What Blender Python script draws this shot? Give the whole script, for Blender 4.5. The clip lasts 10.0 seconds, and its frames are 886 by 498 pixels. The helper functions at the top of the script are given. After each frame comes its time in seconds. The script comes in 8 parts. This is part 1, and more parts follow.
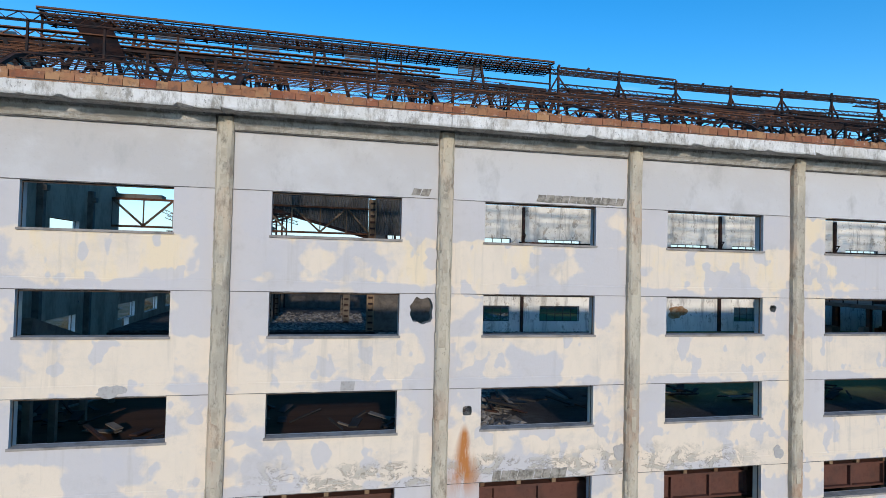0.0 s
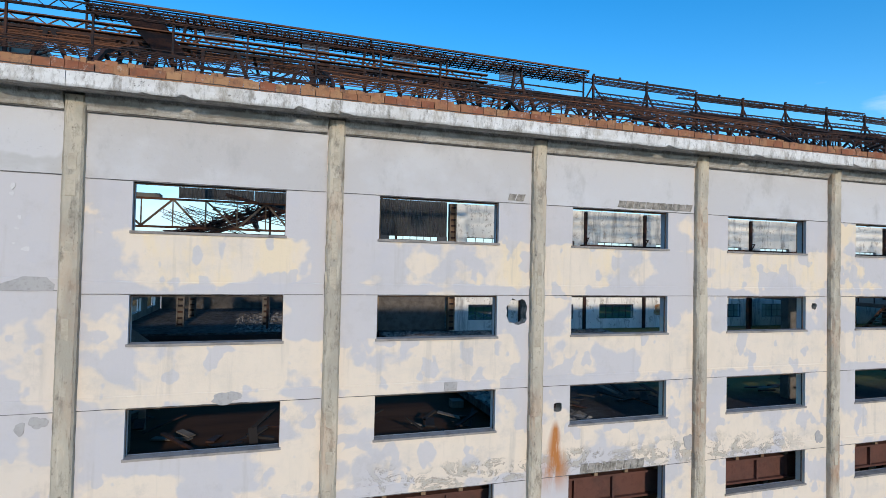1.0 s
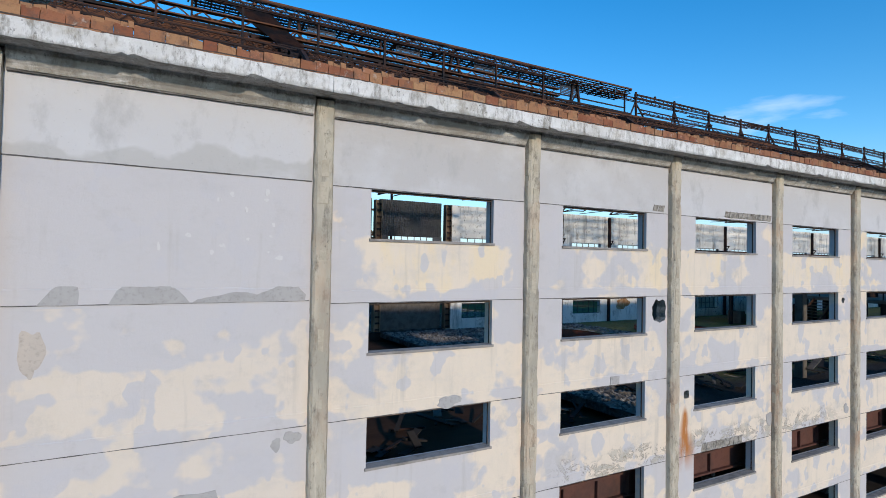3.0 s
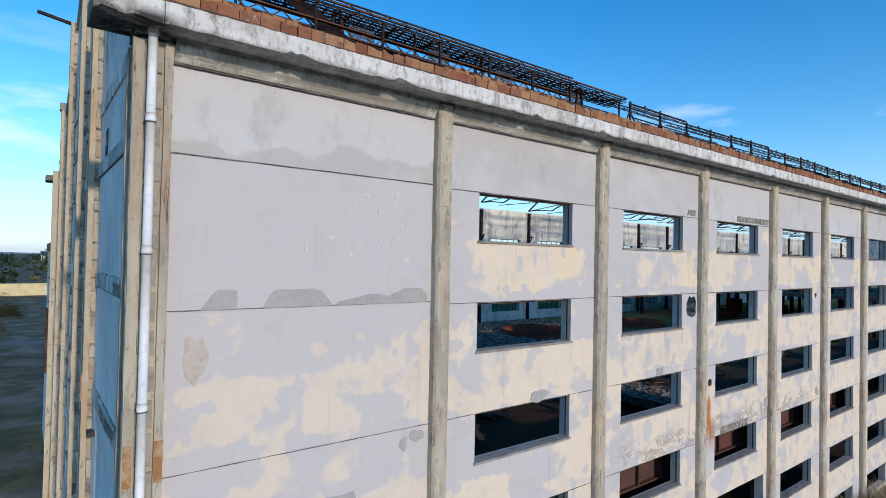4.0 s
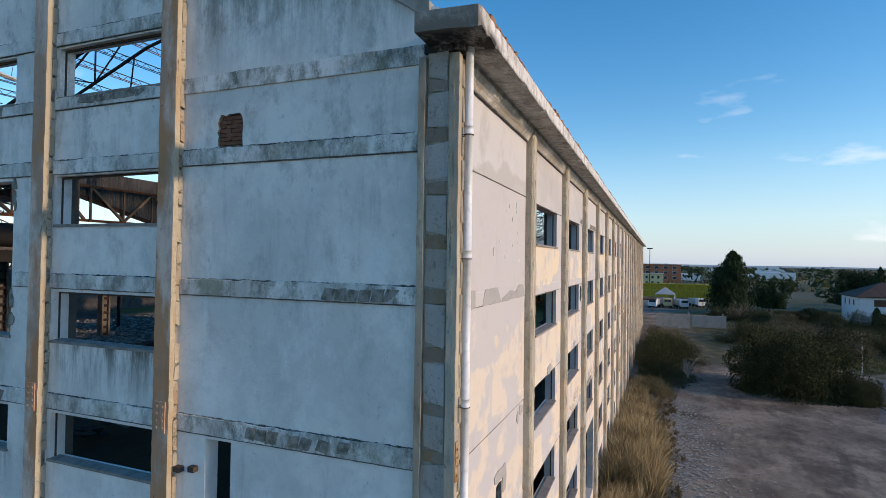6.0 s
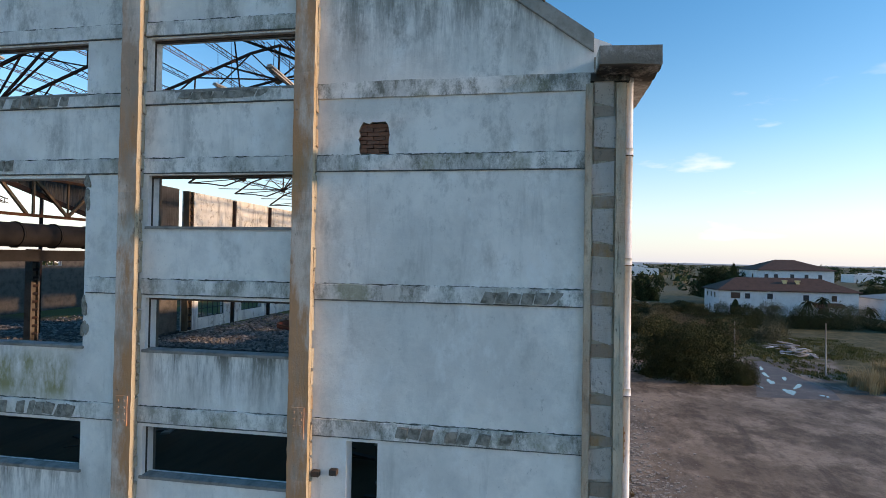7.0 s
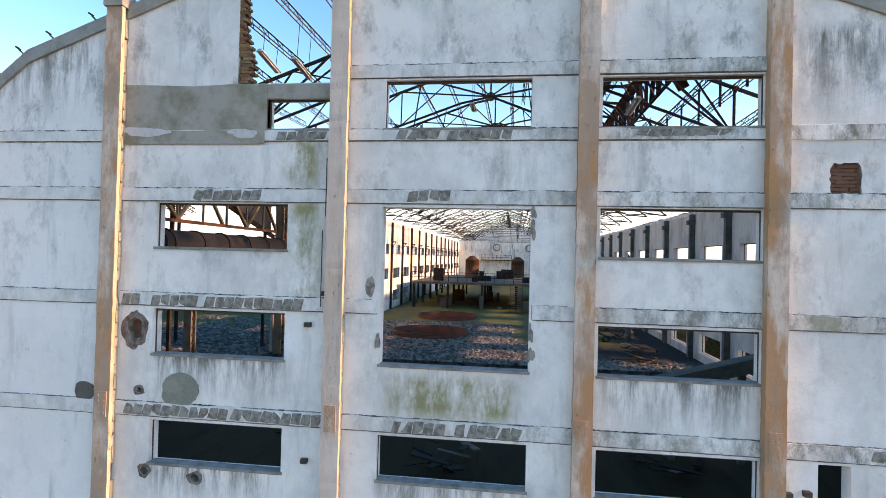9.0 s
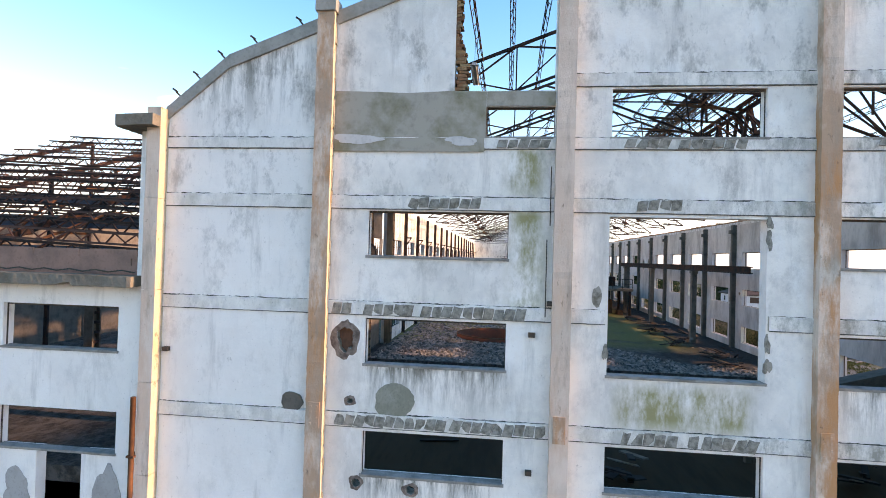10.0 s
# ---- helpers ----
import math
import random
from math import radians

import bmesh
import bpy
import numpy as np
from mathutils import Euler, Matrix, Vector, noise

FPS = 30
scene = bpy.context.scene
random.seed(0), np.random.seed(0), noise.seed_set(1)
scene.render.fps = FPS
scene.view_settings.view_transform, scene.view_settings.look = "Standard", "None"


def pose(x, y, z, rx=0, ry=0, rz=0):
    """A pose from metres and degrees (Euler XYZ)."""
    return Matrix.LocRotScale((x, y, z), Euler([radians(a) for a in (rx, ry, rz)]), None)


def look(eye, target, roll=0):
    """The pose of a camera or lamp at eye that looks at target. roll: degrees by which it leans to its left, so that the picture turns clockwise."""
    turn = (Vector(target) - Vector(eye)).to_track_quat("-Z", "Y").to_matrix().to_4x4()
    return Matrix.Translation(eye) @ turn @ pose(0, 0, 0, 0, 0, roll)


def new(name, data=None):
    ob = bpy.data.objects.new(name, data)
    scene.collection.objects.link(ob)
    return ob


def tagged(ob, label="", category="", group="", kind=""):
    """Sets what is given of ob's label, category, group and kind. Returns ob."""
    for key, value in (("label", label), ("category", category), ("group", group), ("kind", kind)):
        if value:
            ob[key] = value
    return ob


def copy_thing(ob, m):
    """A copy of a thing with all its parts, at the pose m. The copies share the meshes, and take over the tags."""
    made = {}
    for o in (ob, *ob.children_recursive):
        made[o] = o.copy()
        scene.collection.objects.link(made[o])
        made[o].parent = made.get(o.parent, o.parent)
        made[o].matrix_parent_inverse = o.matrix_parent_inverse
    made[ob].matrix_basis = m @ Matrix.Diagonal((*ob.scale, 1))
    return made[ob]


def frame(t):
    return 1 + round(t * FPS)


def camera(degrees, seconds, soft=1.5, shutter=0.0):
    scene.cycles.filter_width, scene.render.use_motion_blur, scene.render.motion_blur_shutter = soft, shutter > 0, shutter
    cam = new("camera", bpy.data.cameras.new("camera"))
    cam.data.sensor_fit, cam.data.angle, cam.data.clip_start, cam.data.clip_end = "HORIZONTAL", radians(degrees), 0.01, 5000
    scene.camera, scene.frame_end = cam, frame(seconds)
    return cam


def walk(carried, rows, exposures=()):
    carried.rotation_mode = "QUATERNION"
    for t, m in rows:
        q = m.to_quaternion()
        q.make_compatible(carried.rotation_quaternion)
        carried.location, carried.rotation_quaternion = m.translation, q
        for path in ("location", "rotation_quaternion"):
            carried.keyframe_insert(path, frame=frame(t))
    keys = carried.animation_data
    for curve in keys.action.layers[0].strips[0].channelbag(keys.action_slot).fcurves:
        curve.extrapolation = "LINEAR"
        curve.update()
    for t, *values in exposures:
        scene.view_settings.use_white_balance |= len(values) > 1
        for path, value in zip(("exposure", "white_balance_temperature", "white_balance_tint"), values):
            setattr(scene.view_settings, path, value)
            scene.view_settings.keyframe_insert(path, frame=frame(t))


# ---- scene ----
cam = camera(78.2, 10.0, 0.7)
METRES, EYE, TILT, LEAN, TURN = 44.0, 13.1, 0.0, 0.0, -12.0
ROWS = [
    (0.0, 0.0, 0.0, 0.0, -0.04, 1.44, -1.39),
    (0.5, -0.0452, -0.0042, 0.0003, -3.03, 1.42, -1.32),
    (1.0, -0.0893, -0.0053, 0.0008, -5.69, 1.38, -1.28),
    (1.5, -0.1326, -0.0045, 0.0015, -7.21, 1.29, -1.25),
    (2.0, -0.1736, -0.0017, 0.0024, -9.2, 1.18, -1.26),
    (3.5, -0.3039, 0.021, 0.0028, -21.52, 1.22, -1.04),
    (4.0, -0.3485, 0.0348, 0.0035, -25.4, 1.01, -1.18),
    (4.5, -0.3939, 0.0523, 0.0036, -31.31, 0.91, -1.18),
    (5.0, -0.4391, 0.0749, 0.0032, -40.1, 1.01, -1.0),
    (6.5, -0.5568, 0.1797, 0.0027, -63.21, 1.01, -0.86),
    (7.0, -0.5861, 0.2247, 0.005, -68.25, 0.88, -0.92),
    (7.5, -0.6115, 0.273, 0.0074, -69.78, 0.86, -0.95),
    (8.0, -0.6337, 0.3226, 0.0098, -70.12, 0.81, -1.09),
    (8.5, -0.654, 0.3735, 0.0126, -70.34, 0.85, -1.28),
    (9.0, -0.673, 0.4262, 0.0153, -70.55, 0.83, -1.42),
    (9.5, -0.691, 0.4808, 0.0165, -70.95, 0.88, -1.53),
    (10.0, -0.7081, 0.5365, 0.0169, -71.26, 0.89, -1.61),
]
EXPOSURES = [(0.0, 0.64, 6450, 11), (4.0, 0.58, 6550, 13), (5.0, 0.68, 7100, 17), (6.5, 0.83, 8700, 24), (7.5, 1.28, 10500, 33), (8.5, 1.74, 11600, 39), (9.0, 1.95, 12000, 40), (10.0, 2.17, 12300, 41)]
walk(cam, [(t, pose(0, 0, EYE, TILT, LEAN, TURN) @ pose(METRES * x, METRES * y, METRES * z, 90 + pitch, roll, yaw)) for t, x, y, z, yaw, pitch, roll in ROWS], EXPOSURES)

# ---------------------------------------------------------------- world, sun
SUN_AZ, SUN_EL = Vector((-0.03, -1.0, 0)).normalized(), radians(16.6)
world = bpy.data.worlds.new("world")
scene.world = world
world.use_nodes = True
wn, wl = world.node_tree.nodes, world.node_tree.links
wn.clear()
w_out = wn.new("ShaderNodeOutputWorld")
w_bg = wn.new("ShaderNodeBackground")
w_sky = wn.new("ShaderNodeTexSky")
w_sky.sky_type, w_sky.sun_disc = "NISHITA", False
w_sky.sun_elevation, w_sky.sun_rotation = SUN_EL, math.atan2(SUN_AZ.x, SUN_AZ.y)
w_sky.air_density, w_sky.dust_density, w_sky.ozone_density = 1.0, 0.15, 2.8
w_bg.inputs["Strength"].default_value = 0.15
# thin scattered clouds low in the sky
w_co = wn.new("ShaderNodeTexCoord")
w_map = wn.new("ShaderNodeMapping")
w_map.inputs["Scale"].default_value = (3.2, 3.2, 13.0)
w_noise = wn.new("ShaderNodeTexNoise")
w_noise.inputs["Scale"].default_value, w_noise.inputs["Detail"].default_value = 1.6, 7.0
w_ramp = wn.new("ShaderNodeValToRGB")
w_ramp.color_ramp.elements[0].position, w_ramp.color_ramp.elements[1].position = 0.61, 0.74
w_sep = wn.new("ShaderNodeSeparateXYZ")
w_low = wn.new("ShaderNodeMapRange")
w_low.inputs["From Min"].default_value, w_low.inputs["From Max"].default_value = 0.34, 0.2
w_low.inputs["To Max"].default_value = 0.5
w_mul = wn.new("ShaderNodeMath")
w_mul.operation = "MULTIPLY"
w_mix = wn.new("ShaderNodeMix")
w_mix.data_type = "RGBA"
w_mix.inputs["B"].default_value = (4.2, 4.9, 5.8, 1)
wl.new(w_co.outputs["Generated"], w_map.inputs["Vector"])
wl.new(w_map.outputs["Vector"], w_noise.inputs["Vector"])
# more of them banked up in the north
w_north = wn.new("ShaderNodeMapRange")
w_north.inputs["From Min"].default_value, w_north.inputs["From Max"].default_value = 0.8, 1.0
w_north.inputs["To Max"].default_value = 0.13
w_bank = wn.new("ShaderNodeMath")
w_bank.operation = "ADD"
wl.new(w_noise.outputs["Fac"], w_bank.inputs[0])
wl.new(w_north.outputs["Result"], w_bank.inputs[1])
wl.new(w_bank.outputs["Value"], w_ramp.inputs["Fac"])
wl.new(w_co.outputs["Generated"], w_sep.inputs["Vector"])
wl.new(w_sep.outputs["Z"], w_low.inputs["Value"])
wl.new(w_sep.outputs["Y"], w_north.inputs["Value"])
wl.new(w_ramp.outputs["Color"], w_mul.inputs[0])
wl.new(w_low.outputs["Result"], w_mul.inputs[1])
wl.new(w_mul.outputs["Value"], w_mix.inputs["Factor"])
w_sat = wn.new("ShaderNodeHueSaturation")
w_sat.inputs["Saturation"].default_value = 1.38
wl.new(w_sky.outputs["Color"], w_sat.inputs["Color"])
# pale haze close to the horizon
w_haze = wn.new("ShaderNodeMix")
w_haze.data_type = "RGBA"
w_haze.inputs["B"].default_value = (1.15, 2.4, 4.2, 1)
w_hz = wn.new("ShaderNodeMapRange")
w_hz.inputs["From Min"].default_value, w_hz.inputs["From Max"].default_value = 0.2, 0.0
w_hz.inputs["To Max"].default_value = 0.75
wl.new(w_sep.outputs["Z"], w_hz.inputs["Value"])
wl.new(w_hz.outputs["Result"], w_haze.inputs["Factor"])
wl.new(w_sat.outputs["Color"], w_haze.inputs["A"])
wl.new(w_haze.outputs["Result"], w_mix.inputs["A"])
wl.new(w_mix.outputs["Result"], w_bg.inputs["Color"])
wl.new(w_bg.outputs["Background"], w_out.inputs["Surface"])

sun_data = bpy.data.lights.new("sun", "SUN")
sun_data.energy, sun_data.angle, sun_data.color = 1.75, radians(1.5), (1.0, 0.875, 0.72)
sun = new("sun", sun_data)
sun.matrix_world = look(SUN_AZ * 100 + Vector((0, 0, 100 * math.tan(SUN_EL))), (0, 0, 0))


# ---------------------------------------------------------------- materials
def mat_nodes(name):
    m = bpy.data.materials.new(name)
    m.use_nodes = True
    return m, m.node_tree.nodes, m.node_tree.links, m.node_tree.nodes["Principled BSDF"]


class Mix:
    """Small builder for layered procedural surfaces, in world metres."""

    def __init__(self, name, base, rough=0.85, metal=0.0):
        self.m, self.n, self.l, self.b = mat_nodes(name)
        self.pos = self.n.new("ShaderNodeNewGeometry").outputs["Position"]
        self.b.inputs["Roughness"].default_value = rough
        self.b.inputs["Metallic"].default_value = metal
        self.b.inputs["Specular IOR Level"].default_value = 0.15 if rough >= 0.8 else 0.5
        rgb = self.n.new("ShaderNodeRGB")
        rgb.outputs[0].default_value = (*base, 1)
        self.col = rgb.outputs[0]

    def mapped(self, scale, shift=(0, 0, 0)):
        mp = self.n.new("ShaderNodeMapping")
        mp.inputs["Scale"].default_value = scale
        mp.inputs["Location"].default_value = shift
        self.l.new(self.pos, mp.inputs["Vector"])
        return mp.outputs["Vector"]

    def noise(self, scale, stretch=(1, 1, 1), detail=5.0, rough=0.55, shift=(0, 0, 0), warp=0.0):
        t = self.n.new("ShaderNodeTexNoise")
        t.inputs["Scale"].default_value = scale
        t.inputs["Detail"].default_value = detail
        t.inputs["Roughness"].default_value = rough
        t.inputs["Distortion"].default_value = warp
        self.l.new(self.mapped(stretch, shift), t.inputs["Vector"])
        return t.outputs["Fac"]

    def cells(self, scale, stretch=(1, 1, 1)):
        t = self.n.new("ShaderNodeTexVoronoi")
        t.inputs["Scale"].default_value = scale
        self.l.new(self.mapped(stretch), t.inputs["Vector"])
        return t.outputs["Distance"]

    def ramp(self, v, lo, hi, a=0.0, b=1.0):
        r = self.n.new("ShaderNodeMapRange")
        r.inputs["From Min"].default_value, r.inputs["From Max"].default_value = lo, hi
        r.inputs["To Min"].default_value, r.inputs["To Max"].default_value = a, b
        self.l.new(v, r.inputs["Value"])
        return r.outputs["Result"]

    def math(self, op, a, b):
        k = self.n.new("ShaderNodeMath")
        k.operation = op
        for i, v in enumerate((a, b)):
            if isinstance(v, (int, float)):
                k.inputs[i].default_value = v
            else:
                self.l.new(v, k.inputs[i])
        return k.outputs[0]

    def axis(self, name):
        s = self.n.new("ShaderNodeSeparateXYZ")
        self.l.new(self.pos, s.inputs[0])
        return s.outputs[name]

    def over(self, colour, mask, blend="MIX"):
        k = self.n.new("ShaderNodeMix")
        k.data_type, k.blend_type = "RGBA", blend
        if isinstance(mask, float):
            k.inputs["Factor"].default_value = mask
        else:
            self.l.new(mask, k.inputs["Factor"])
        self.l.new(self.col, k.inputs["A"])
        k.inputs["B"].default_value = (*colour, 1)
        self.col = k.outputs["Result"]
        return self

    def random(self, colour, amount=1.0):
        o = self.n.new("ShaderNodeObjectInfo")
        return self.over(colour, self.ramp(o.outputs["Random"], 0.0, 1.0, 0.0, amount))

    def islands(self, colour, amount=1.0):
        o = self.n.new("ShaderNodeNewGeometry")
        return self.over(colour, self.ramp(o.outputs["Random Per Island"], 0.0, 1.0, 0.0, amount))

    def bump(self, height, strength=0.3, distance=0.02):
        k = self.n.new("ShaderNodeBump")
        k.inputs["Strength"].default_value, k.inputs["Distance"].default_value = strength, distance
        self.l.new(height, k.inputs["Height"])
        self.l.new(k.outputs["Normal"], self.b.inputs["Normal"])
        return self

    def done(self):
        self.l.new(self.col, self.b.inputs["Base Color"])
        return self.m


def m_facade():
    k = Mix("facade_plaster", (0.53, 0.505, 0.50), 0.9)
    x, z = k.axis("X"), k.axis("Z")
    # storey by storey: the parapets under the windows kept their cream paint, the piers between were gone over in grey
    turn = k.math("FRACT", k.math("DIVIDE", k.math("SUBTRACT", 14.73, z), 2.445), 0.0)
    parapet = k.math("MULTIPLY", k.ramp(turn, 0.40, 0.46), k.ramp(turn, 0.93, 0.87))
    field = k.noise(0.62, (1.0, 1, 1.15), 3.5, 0.5, (3, 0, 1), 0.25)
    fine = k.noise(1.9, (1, 1, 0.9), 4.0, 0.55, (6, 0, 2), 0.3)
    field = k.math("ADD", field, k.ramp(fine, 0.3, 0.7, -0.055, 0.055))
    bias = k.ramp(parapet, 0.0, 1.0, -0.03, 0.085)
    bias = k.math("ADD", bias, k.ramp(z, 12.5, 12.0, -0.085, 0.0))
    bias = k.math("ADD", bias, k.ramp(x, 0.0, 12.0, 0.0, 0.03))
    first = k.ramp(x, -7.75, -7.9)
    bias = k.math("ADD", bias, k.math("MULTIPLY", first, k.ramp(z, 12.3, 12.42, 0.0, -0.5)))
    own = k.noise(0.95, (1, 1, 1.1), 3.5, 0.5, (2, 0, 6), 0.15)
    field = k.math("ADD", k.math("MULTIPLY", field, k.ramp(first, 0.0, 1.0, 1.0, 0.0)), k.math("MULTIPLY", k.math("SUBTRACT", own, 0.005), first))
    worn = k.math("ADD", field, bias)
    cream = k.ramp(worn, 0.49, 0.545)
    k.over((0.72, 0.615, 0.49), k.math("MULTIPLY", cream, k.ramp(first, 0.0, 1.0, 0.95, 0.72)))
    k.over((0.64, 0.56, 0.46), k.math("MULTIPLY", cream, k.ramp(k.noise(1.6, (1, 1, 0.5), 6.0, 0.7, (4, 1, 2)), 0.48, 0.66, 0.0, 0.6)))
    # yellower streaks left on the upper parapets
    k.over((0.74, 0.61, 0.42), k.math("MULTIPLY", k.math("MULTIPLY", cream, k.ramp(z, 11.9, 12.6)), k.ramp(k.noise(1.3, (1, 1, 0.35), 5.0, 0.6, (8, 1, 3)), 0.5, 0.6, 0.0, 0.8)))
    # islands of grey repair, squared off by the roller
    small = k.noise(2.0, (1, 1, 0.8), 2.5, 0.45, (9, 0, 4))
    k.over((0.52, 0.50, 0.505), k.ramp(small, 0.585, 0.615, 0.0, 0.85))
    k.over((0.45, 0.435, 0.425), k.ramp(k.noise(0.45, (1, 1, 2.0), 7.0, 0.7, (2, 2, 7)), 0.52, 0.7, 0.0, 0.4))
    # thin runs below the sills
    runs = k.noise(3.2, (1, 1, 0.07), 6.0, 0.65)
    k.over((0.40, 0.37, 0.33), k.math("MULTIPLY", k.ramp(parapet, 0.0, 1.0, 0.25, 0.8), k.ramp(runs, 0.56, 0.72, 0.0, 0.55)))
    dirt = k.noise(1.4, (1, 1, 1), 9.0, 0.78, (1, 5, 0))
    k.over((0.40, 0.375, 0.35), k.ramp(dirt, 0.55, 0.72, 0.0, 0.4))
    # cracked and peeling render along the lower ring beam of the middle bays
    edge = k.ramp(k.noise(0.9, (1, 1, 1), 5.0, 0.7, (3, 3, 3)), 0.3, 0.7, -0.3, 0.3)
    height = k.math("ADD", z, edge)
    band = k.math("MULTIPLY", k.ramp(height, 7.3, 7.5), k.ramp(height, 8.15, 7.85))
    span = k.math("MULTIPLY", k.ramp(x, -1.9, -0.9), k.ramp(x, 13.5, 11.0))
    scar = k.noise(1.9, (0.8, 1, 1.3), 8.0, 0.75, (5, 0, 3), 0.8)
    where = k.math("MULTIPLY", band, span)
    k.over((0.42, 0.385, 0.325), k.math("MULTIPLY", where, k.ramp(scar, 0.53, 0.56, 0.0, 0.85)))
    k.over((0.12, 0.10, 0.08), k.math("MULTIPLY", where, k.math("MULTIPLY", k.ramp(scar, 0.512, 0.528), k.ramp(scar, 0.548, 0.532, 0.0, 0.8))))
    k.over((0.20, 0.17, 0.13), k.math("MULTIPLY", where, k.ramp(k.noise(7.0, (1, 1, 0.5), 6.0, 0.75, (2, 7, 3)), 0.6, 0.66, 0.0, 0.7)))
    # rust washed down from the small square hole
    wide = k.ramp(z, 8.9, 7.3, 0.10, 0.6)
    off = k.math("ABSOLUTE", k.math("SUBTRACT", x, 3.62), 0.0)
    core = k.ramp(k.math("DIVIDE", off, wide), 1.0, 0.25)
    rust = k.math("MULTIPLY", core, k.math("MULTIPLY", k.ramp(z, 8.95, 8.7), k.ramp(z, 6.9, 7.6)))
    rust = k.math("MULTIPLY", rust, k.ramp(k.noise(3.5, (1, 1, 0.22), 6.0, 0.7, (0, 0, 3)), 0.34, 0.56))
    k.over((0.42, 0.17, 0.055), rust)
    speck = k.noise(26, (1, 1, 1), 4.0, 0.6)
    k.over((0.26, 0.245, 0.23), k.ramp(speck, 0.68, 0.8, 0.0, 0.4))
    return k.bump(k.noise(9, (1, 1, 1), 8.0, 0.7), 0.35, 0.02).done()


def m_gable():
    k = Mix("gable_plaster", (0.90, 0.845, 0.785), 0.9)
    z = k.axis("Z")
    big = k.noise(0.5, (1, 1, 0.9), 6.0, 0.62)
    k.over((0.70, 0.665, 0.62), k.ramp(big, 0.43, 0.6, 0.0, 0.75))
    # trowelled cloudiness
    k.over((0.60, 0.58, 0.55), k.ramp(k.noise(1.5, (1, 1, 1.1), 8.0, 0.72, (5, 4, 2)), 0.48, 0.64, 0.0, 0.42))
    k.over((0.90, 0.88, 0.845), k.ramp(k.noise(1.1, (1, 1, 0.6), 7.0, 0.7, (2, 9, 6)), 0.53, 0.66, 0.0, 0.75))
    k.over((0.90, 0.86, 0.82), k.ramp(k.axis("Y"), 33.6, 34.4, 0.0, 0.65))
    # soft rain runs
    runs = k.noise(1.7, (1, 1, 0.14), 8.0, 0.7, (4, 2, 0))
    k.over((0.34, 0.325, 0.295), k.ramp(runs, 0.55, 0.74, 0.0, 0.55))
    # soot blotches, heavier on the uppermost fields
    blot = k.noise(1.2, (1, 1, 0.6), 9.0, 0.78, (0, 7, 3))
    soot = k.math("MULTIPLY", k.ramp(blot, 0.52, 0.66, 0.0, 0.75), k.ramp(z, 10.0, 18.0, 0.2, 1.0))
    k.over((0.27, 0.255, 0.225), soot)
    chips = k.noise(4.5, (1, 1, 0.7), 7.0, 0.75, (3, 1, 8))
    k.over((0.42, 0.40, 0.37), k.ramp(chips, 0.63, 0.70, 0.0, 0.6))
    speck = k.noise(18, (1, 1, 1), 5.0, 0.65)
    k.over((0.26, 0.25, 0.225), k.ramp(speck, 0.63, 0.78, 0.0, 0.5))
    # green algae where water has run for years
    y = k.axis("Y")
    for y0, y1, z0, z1 in ((24.4, 27.2, 10.2, 11.25), (28.75, 29.55, 12.5, 15.0), (28.8, 29.65, 15.25, 16.4)):
        fy = k.math("MULTIPLY", k.ramp(y, y0 - 0.15, y0 + 0.25), k.ramp(y, y1 + 0.15, y1 - 0.25))
        fz = k.math("MULTIPLY", k.ramp(z, z0 - 0.15, z0 + 0.3), k.ramp(z, z1 + 0.1, z1 - 0.2))
        blot = k.ramp(k.noise(1.4, (1, 1, 0.45), 8.0, 0.75, (1, 3, 9)), 0.38, 0.56, 0.0, 0.9)
        k.over((0.29, 0.25, 0.10), k.math("MULTIPLY", k.math("MULTIPLY", fy, fz), blot))
    # grime that has run down below the sills and the sloping coping
    for y0, y1, z0, z1 in ((29.4, 32.9, 10.3, 11.35), (19.5, 22.8, 10.2, 11.35), (24.0, 27.5, 8.0, 8.85), (14.2, 19.0, 16.6, 18.4), (34.1, 37.2, 16.7, 18.6), (29.4, 32.9, 8.0, 8.85)):
        fy = k.math("MULTIPLY", k.ramp(y, y0 - 0.1, y0 + 0.4), k.ramp(y, y1 + 0.1, y1 - 0.4))
        fz = k.math("MULTIPLY", k.ramp(z, z0 - 0.1, z1), k.ramp(z, z1 + 0.3, z1))
        k.over((0.14, 0.135, 0.11), k.math("MULTIPLY", k.math("MULTIPLY", fy, fz), k.ramp(k.noise(2.6, (1, 1, 0.14), 8.0, 0.78, (2, 6, 1)), 0.44, 0.6, 0.0, 0.95)))
    return k.bump(k.noise(8, (1, 1, 1), 8.0, 0.72), 0.45, 0.025).done()


